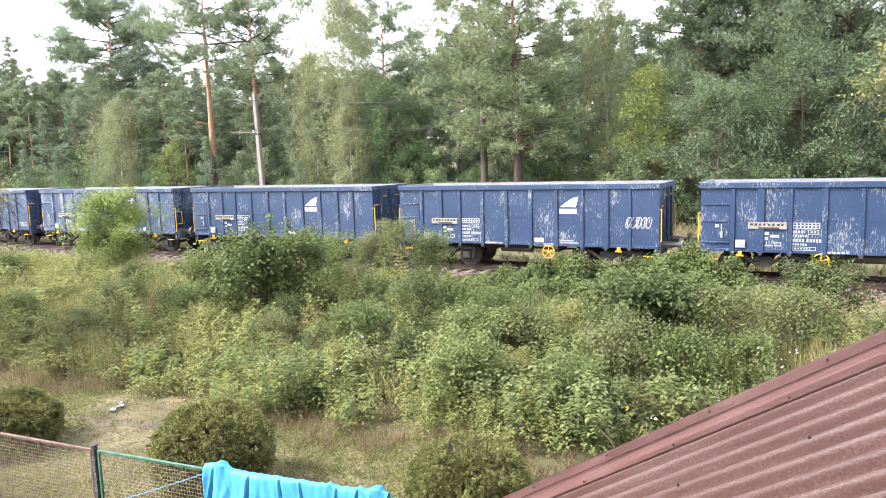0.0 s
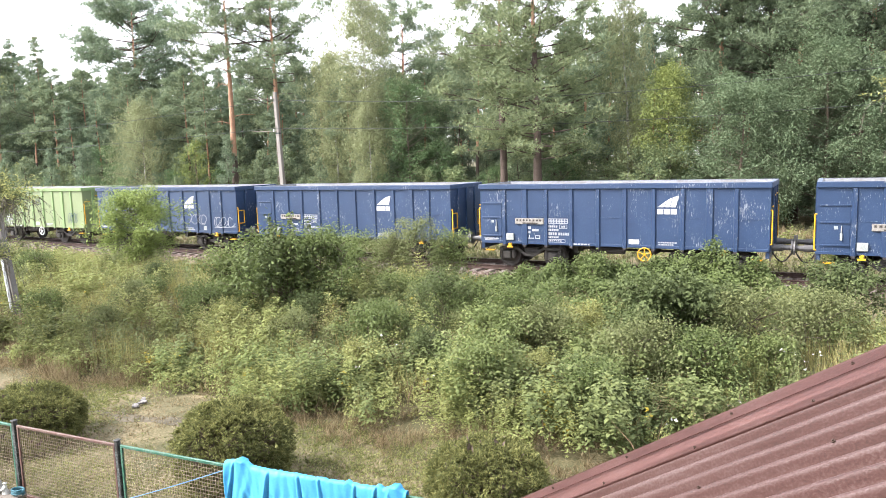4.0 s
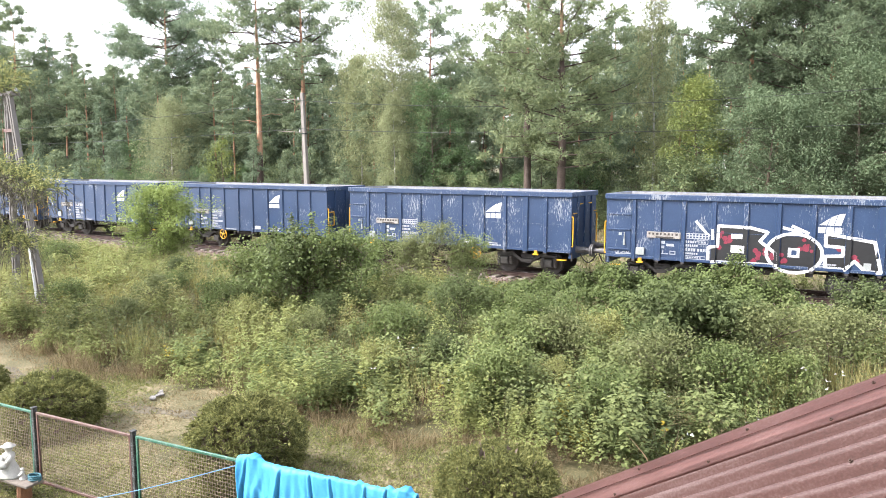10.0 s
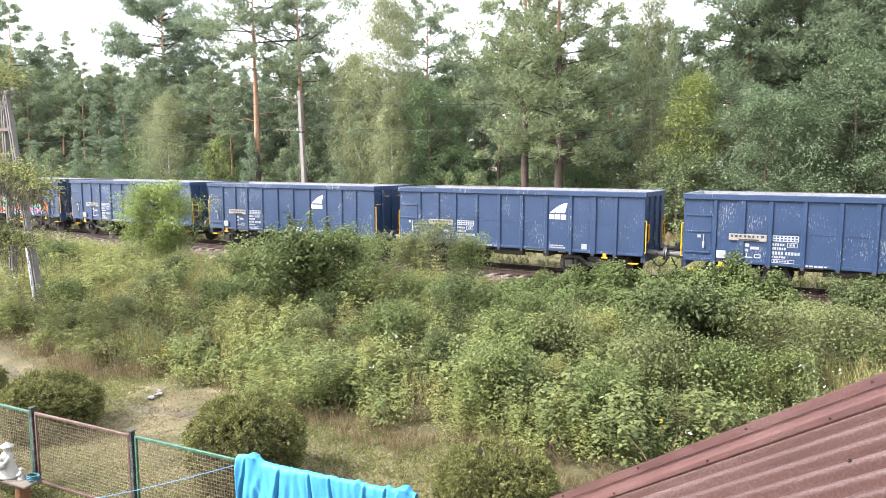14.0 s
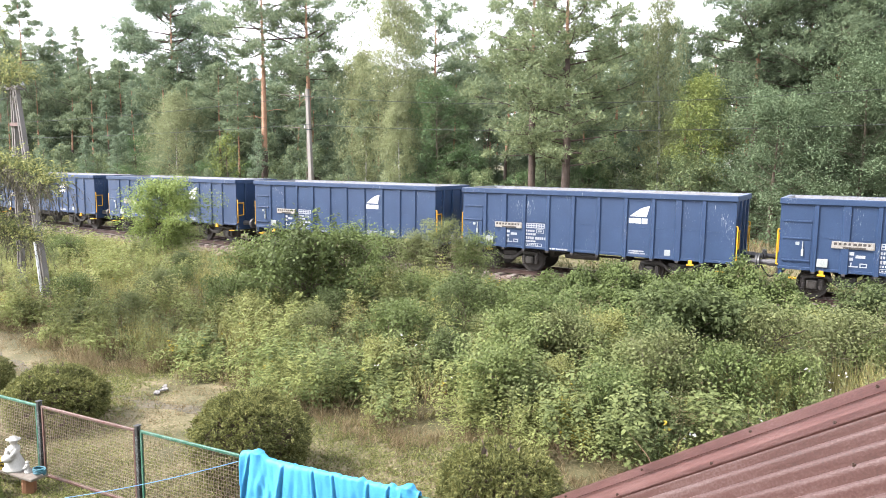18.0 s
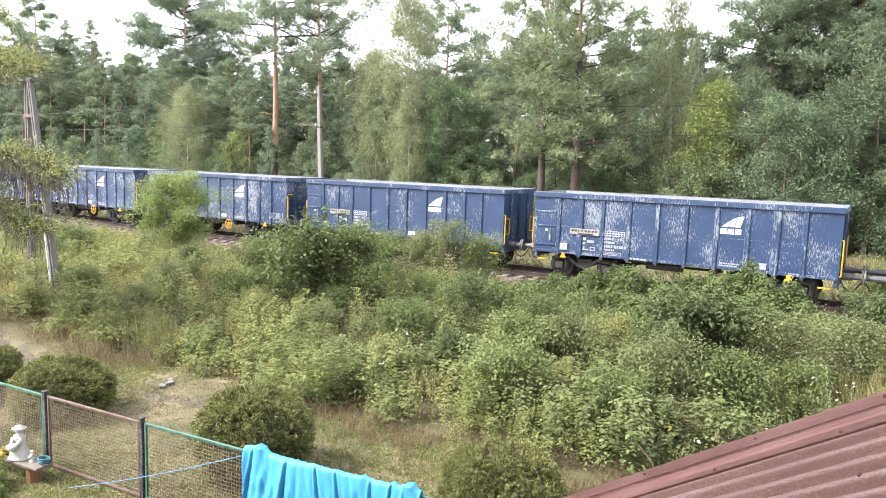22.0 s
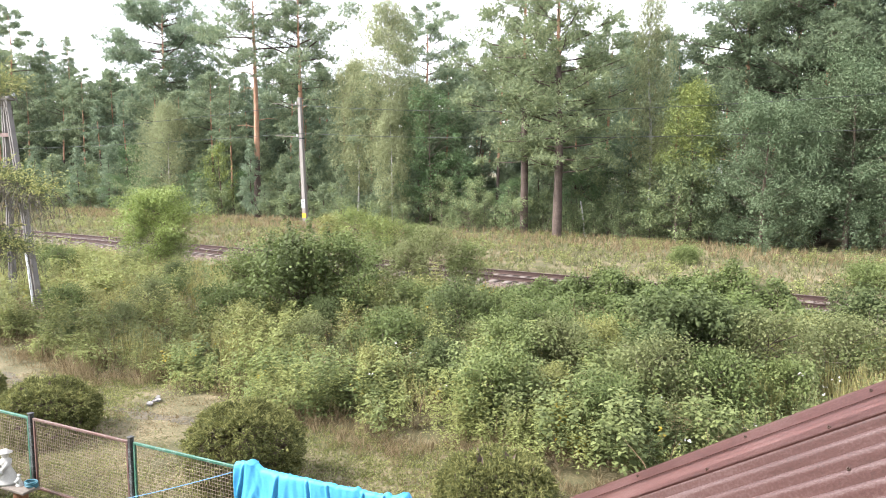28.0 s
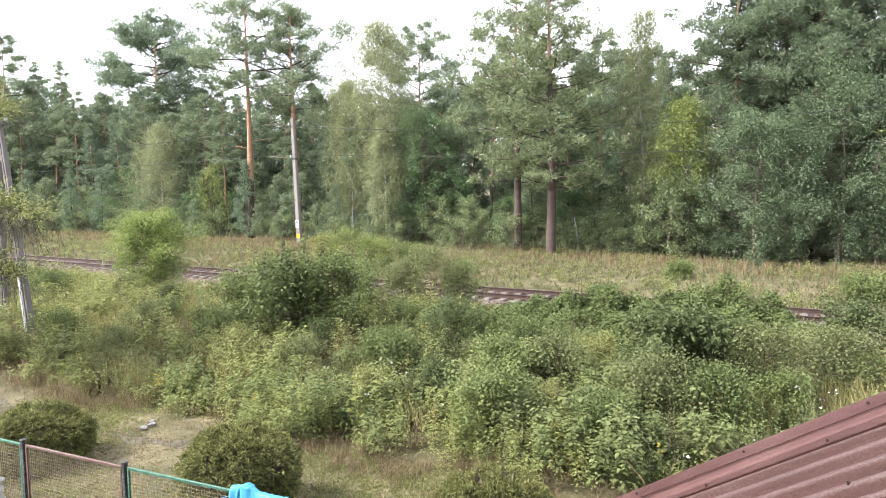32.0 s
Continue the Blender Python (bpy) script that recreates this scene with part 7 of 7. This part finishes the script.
# ---- poles and wires ----
def line_pole():
    p = thing("concrete_pole", "grey concrete line pole beyond the railway", "pole", at=pose(-38.3, 43.4, -0.4))
    bm = bmesh.new()
    box(bm, -0.2, 0.2, -0.17, 0.17, -0.5, 10.2)
    for v in bm.verts:
        if v.co.z > 5:
            v.co.x = v.co.x * 0.72 - 0.45
            v.co.y *= 0.72
    bmesh.ops.bevel(bm, geom=bm.edges[:], offset=0.03, segments=1, affect="EDGES")
    part("shaft", bm, M["concrete"], p)
    for z, L in ((9.65, 2.6), (7.1, 2.4)):
        x = -0.45 * (z + 0.5) / 10.7
        bm = bmesh.new()
        cyl(bm, (x, -0.2, z), (x - L, -0.3, z + 0.15), 0.032, n=6)
        part("cross_arm", bm, M["timber"], p, "thin wooden cross arm")
        bm = bmesh.new()
        cyl(bm, (x - 0.25, -0.2, z + 0.02), (x - 0.25, -0.2, z + 0.22), 0.06, n=8)
        part("insulator", bm, M["white"], p, "pale porcelain insulator")
    part("clamp", boxes((-0.50, -0.14, -0.16, 0.16, 6.95, 7.05)), M["wire"], p)
    part("number_plate", boxes((-0.26, 0.08, -0.20, -0.172, 1.5, 2.15), bevel=0.005), M["white"], p, "white plate with dark marks")
    part("plate_print", boxes((-0.18, -0.12, -0.206, -0.201, 1.9, 2.05), (-0.08, -0.02, -0.206, -0.201, 1.9, 2.05), (-0.13, -0.06, -0.206, -0.201, 1.6, 1.78)), M["black"], p)
    part("yellow_band", boxes((-0.215, 0.19, -0.19, -0.178, 0.7, 1.05)), M["yellow"], p, "yellow painted band")
    for z, y, zs in ((9.2, 43.2, 1.3), (7.0, 43.2, 0.8)):
        for x0, x1 in ((-38.8, 16.0), (-130.0, -38.8)):
            t = np.linspace(0, 1, 40)
            pts = np.stack([x0 + (x1 - x0) * t, y + 0 * t, z - zs * 4 * t * (1 - t)], -1)
            v, q = tube(pts, [0.016] * 40, 4)
            tagged(new("overhead_wire", mesh_np("overhead_wire", v, q, M["wire"])), "thin dark overhead wire on the poles", "wire", "overhead wires")


line_pole()


def a_pole():
    p = thing("concrete_a_pole", "weathered double-legged concrete pole in the meadow", "pole")
    for bx, tx, y0, y1 in ((-26.75, -26.35, 14.2, 14.1), (-23.55, -26.0, 13.35, 14.0)):
        bm = bmesh.new()
        for s in (-0.08, 0.08):
            vs = []
            for x, y, z, w in ((bx, y0, -0.9, 0.17), (tx, y1, 6.6, 0.13)):
                for dx, dy in ((-1, -1), (1, -1), (1, 1), (-1, 1)):
                    vs.append(bm.verts.new((x + s * (1 if z < 0 else 0.8) + dx * 0.04, y + dy * w * 0.55, z)))
            for f in ((0, 1, 5, 4), (1, 2, 6, 5), (2, 3, 7, 6), (3, 0, 4, 7), (3, 2, 1, 0), (4, 5, 6, 7)):
                bm.faces.new([vs[i] for i in f])
        for k in range(9):
            f = (k + 0.5) / 9
            x, y, z = bx + (tx - bx) * f, y0 + (y1 - y0) * f, -0.9 + 7.5 * f
            box(bm, x - 0.045, x + 0.045, y - 0.06, y + 0.07, z - 0.13, z + 0.13)
        part("leg", bm, M["oldconcrete"], p, "slotted concrete leg")
    part("pipe", mesh_np("pipe", *tube([(-23.70, 13.20, -0.4), (-24.12, 13.30, 1.35)], [0.04, 0.04], 8), M["white"]), None, p, "white plastic pipe")
    part("cross_brace", boxes((-26.45, -25.9, 13.95, 14.15, 5.3, 5.42)), M["fred"], p, "rusty brace")
    part("pole_head", boxes((-26.6, -25.7, 13.9, 14.2, 6.55, 6.7), bevel=0.02), M["oldconcrete"], p)
    bm = bmesh.new()
    for dx in (-0.5, 0.5):
        cyl(bm, (-26.15 + dx, 14.05, 6.7), (-26.15 + dx, 14.05, 6.88), 0.05, n=8)
        part("insulator", bm, M["greybox"], p)
        bm = bmesh.new()
    bm.free()
    for z in (6.85, 6.6, 6.3):
        t = np.linspace(0, 1, 20)
        pts = np.stack([-26.2 - 40 * t, 14.0 - 9 * t, z - 2.0 * 4 * t * (1 - t) * 0.5 - 0.6 * t], -1)
        v, q = tube(pts, [0.012] * 20, 4)
        tagged(new("overhead_wire", mesh_np("overhead_wire", v, q, M["wire"])), "thin dark overhead wire on the poles", "wire", "overhead wires")


a_pole()


def weeping_conifer(X, Y, boughs, seed):
    """A half-bare conifer whose boughs hang into the view; the bare twigs trail below them."""
    rng = np.random.default_rng(seed)
    g = float(ground_z(X, Y))
    tree = thing("larch_tree", "half-bare conifer with drooping yellow-green boughs", "tree")
    line = np.array([(X, Y, g - 0.1), (X + 0.05, Y, g + 3), (X, Y + 0.05, g + 6), (X + 0.1, Y, g + 9.5)])
    v, q = tube(line, [0.2, 0.16, 0.11, 0.02], 9)
    part("trunk", mesh_np("trunk", v, q, M["bark"]), None, tree)
    for i, (z, L, rise, az) in enumerate(boughs):
        a = radians(az)
        t = np.linspace(0, 1, 10)
        pts = np.stack([X + L * t * math.cos(a), Y + L * t * math.sin(a), g + 0.5 + z + rise * np.sin(t * 2.2) - 0.5 * t ** 2], -1)
        v, q = tube(pts, 0.05 * (1 - 0.9 * t), 5)
        b = part("bough", mesh_np("bough", v, q, M["bark"]), None, tree)
        way = np.array([math.cos(a), math.sin(a), 0.0])
        across = np.array([-math.sin(a), math.cos(a), 0.0])
        # upturned shoots, each set with short needles
        n = int(70 * L)
        f = 0.12 + 0.9 * rng.random(n) ** 0.8
        root = np.stack([np.interp(f, t, pts[:, k]) for k in range(3)], -1) + rng.normal(0, 0.09, (n, 3))
        side = rng.choice([-1.0, 1.0], n) * rng.random(n)
        shoot = way * (0.35 + 0.5 * rng.random((n, 1))) + across * side[:, None] + np.array([0, 0, 1.0]) * rng.normal(0.35, 0.28, (n, 1))
        shoot *= (rng.uniform(0.3, 1.0, n) * (1.2 - 0.5 * f))[:, None]
        k = 14
        g2 = np.tile(np.linspace(0.05, 1.0, k), n)
        R, S = np.repeat(root, k, 0), np.repeat(shoot, k, 0)
        B = R + S * g2[:, None] - np.array([0, 0, 0.10]) * (g2 ** 2)[:, None]
        W = S / np.linalg.norm(S, axis=1)[:, None] + rng.normal(0, 0.75, (n * k, 3))
        v, q = blades(rng, B, W, 0.095 * rng.uniform(0.6, 1.3, n * k), 0.027, 0.1)
        tagged(part("needle_spray", mesh_np("needle_spray", v, q, M["larch"]), None, b), kind="stuff")
        # bare twigs that hang from the bough in long curves
        m = int((60 if z < 4.6 else 25) * L)
        f = 0.1 + 0.9 * rng.random(m)
        top = np.stack([np.interp(f, t, pts[:, k]) for k in range(3)], -1) + across * rng.normal(0, 0.22, (m, 1))
        drift = way * rng.normal(0.45, 0.4, (m, 1)) + across * rng.normal(0, 0.45, (m, 1))
        length = rng.uniform(0.3, 1.4, m)
        segs_b, segs_w, segs_l = [], [], []
        p0 = top
        for j in range(5):
            w = drift * (1.6 - 0.35 * j) + np.array([0, 0, -0.35 - 0.22 * j]) + rng.normal(0, 0.12, (m, 3))
            w /= np.linalg.norm(w, axis=1)[:, None]
            segs_b.append(p0)
            segs_w.append(w)
            segs_l.append(length / 4.5)
            for _ in range(2):
                segs_b.append(p0)
                segs_w.append(w + rng.normal(0, 0.7, (m, 3)))
                segs_l.append(length / 6 * rng.random(m))
            p0 = p0 + w * (length / 5)[:, None]
        v, q = blades(rng, np.concatenate(segs_b), np.concatenate(segs_w), np.concatenate(segs_l), 0.015, 0.0)
        tagged(part("dead_twig", mesh_np("dead_twig", v, q, M["deadtwig"]), None, b, "bare grey hanging twigs"), kind="stuff")


weeping_conifer(-21.5, 9.0, ((6.0, 4.4, 0.5, 0), (6.3, 3.4, 0.2, -18), (3.5, 6.0, 0.75, 0), (3.3, 5.0, 0.35, -14), (3.5, 4.0, 0.4, 14), (2.7, 4.6, 0.15, 2), (7.5, 2.8, 0.4, 10), (6.6, 2.6, 0.3, 60), (6.4, 2.6, 0.3, 120), (6.2, 3.2, 0.3, 200), (3.2, 3.6, 0.2, 250), (7.8, 2.4, 0.3, 150)), 70)
weeping_conifer(4.2, 16.6, ((5.3, 3.2, 0.5, 185), (5.9, 2.9, 0.4, 195), (4.9, 2.6, 0.3, 170), (4.4, 2.6, 0.3, 100), (6.4, 2.2, 0.3, 20), (3.6, 2.6, 0.3, 300), (7.2, 2.0, 0.3, 140)), 71)


# ---- what moves ----
def motions():
    for k, w in WAGONS.items():
        walk(w, [(t, pose(wagon_x(k, t), TRACK_Y, 0)) for t in (0.0, 8.0, 16.0, 24.0, 32.0)])


motions()
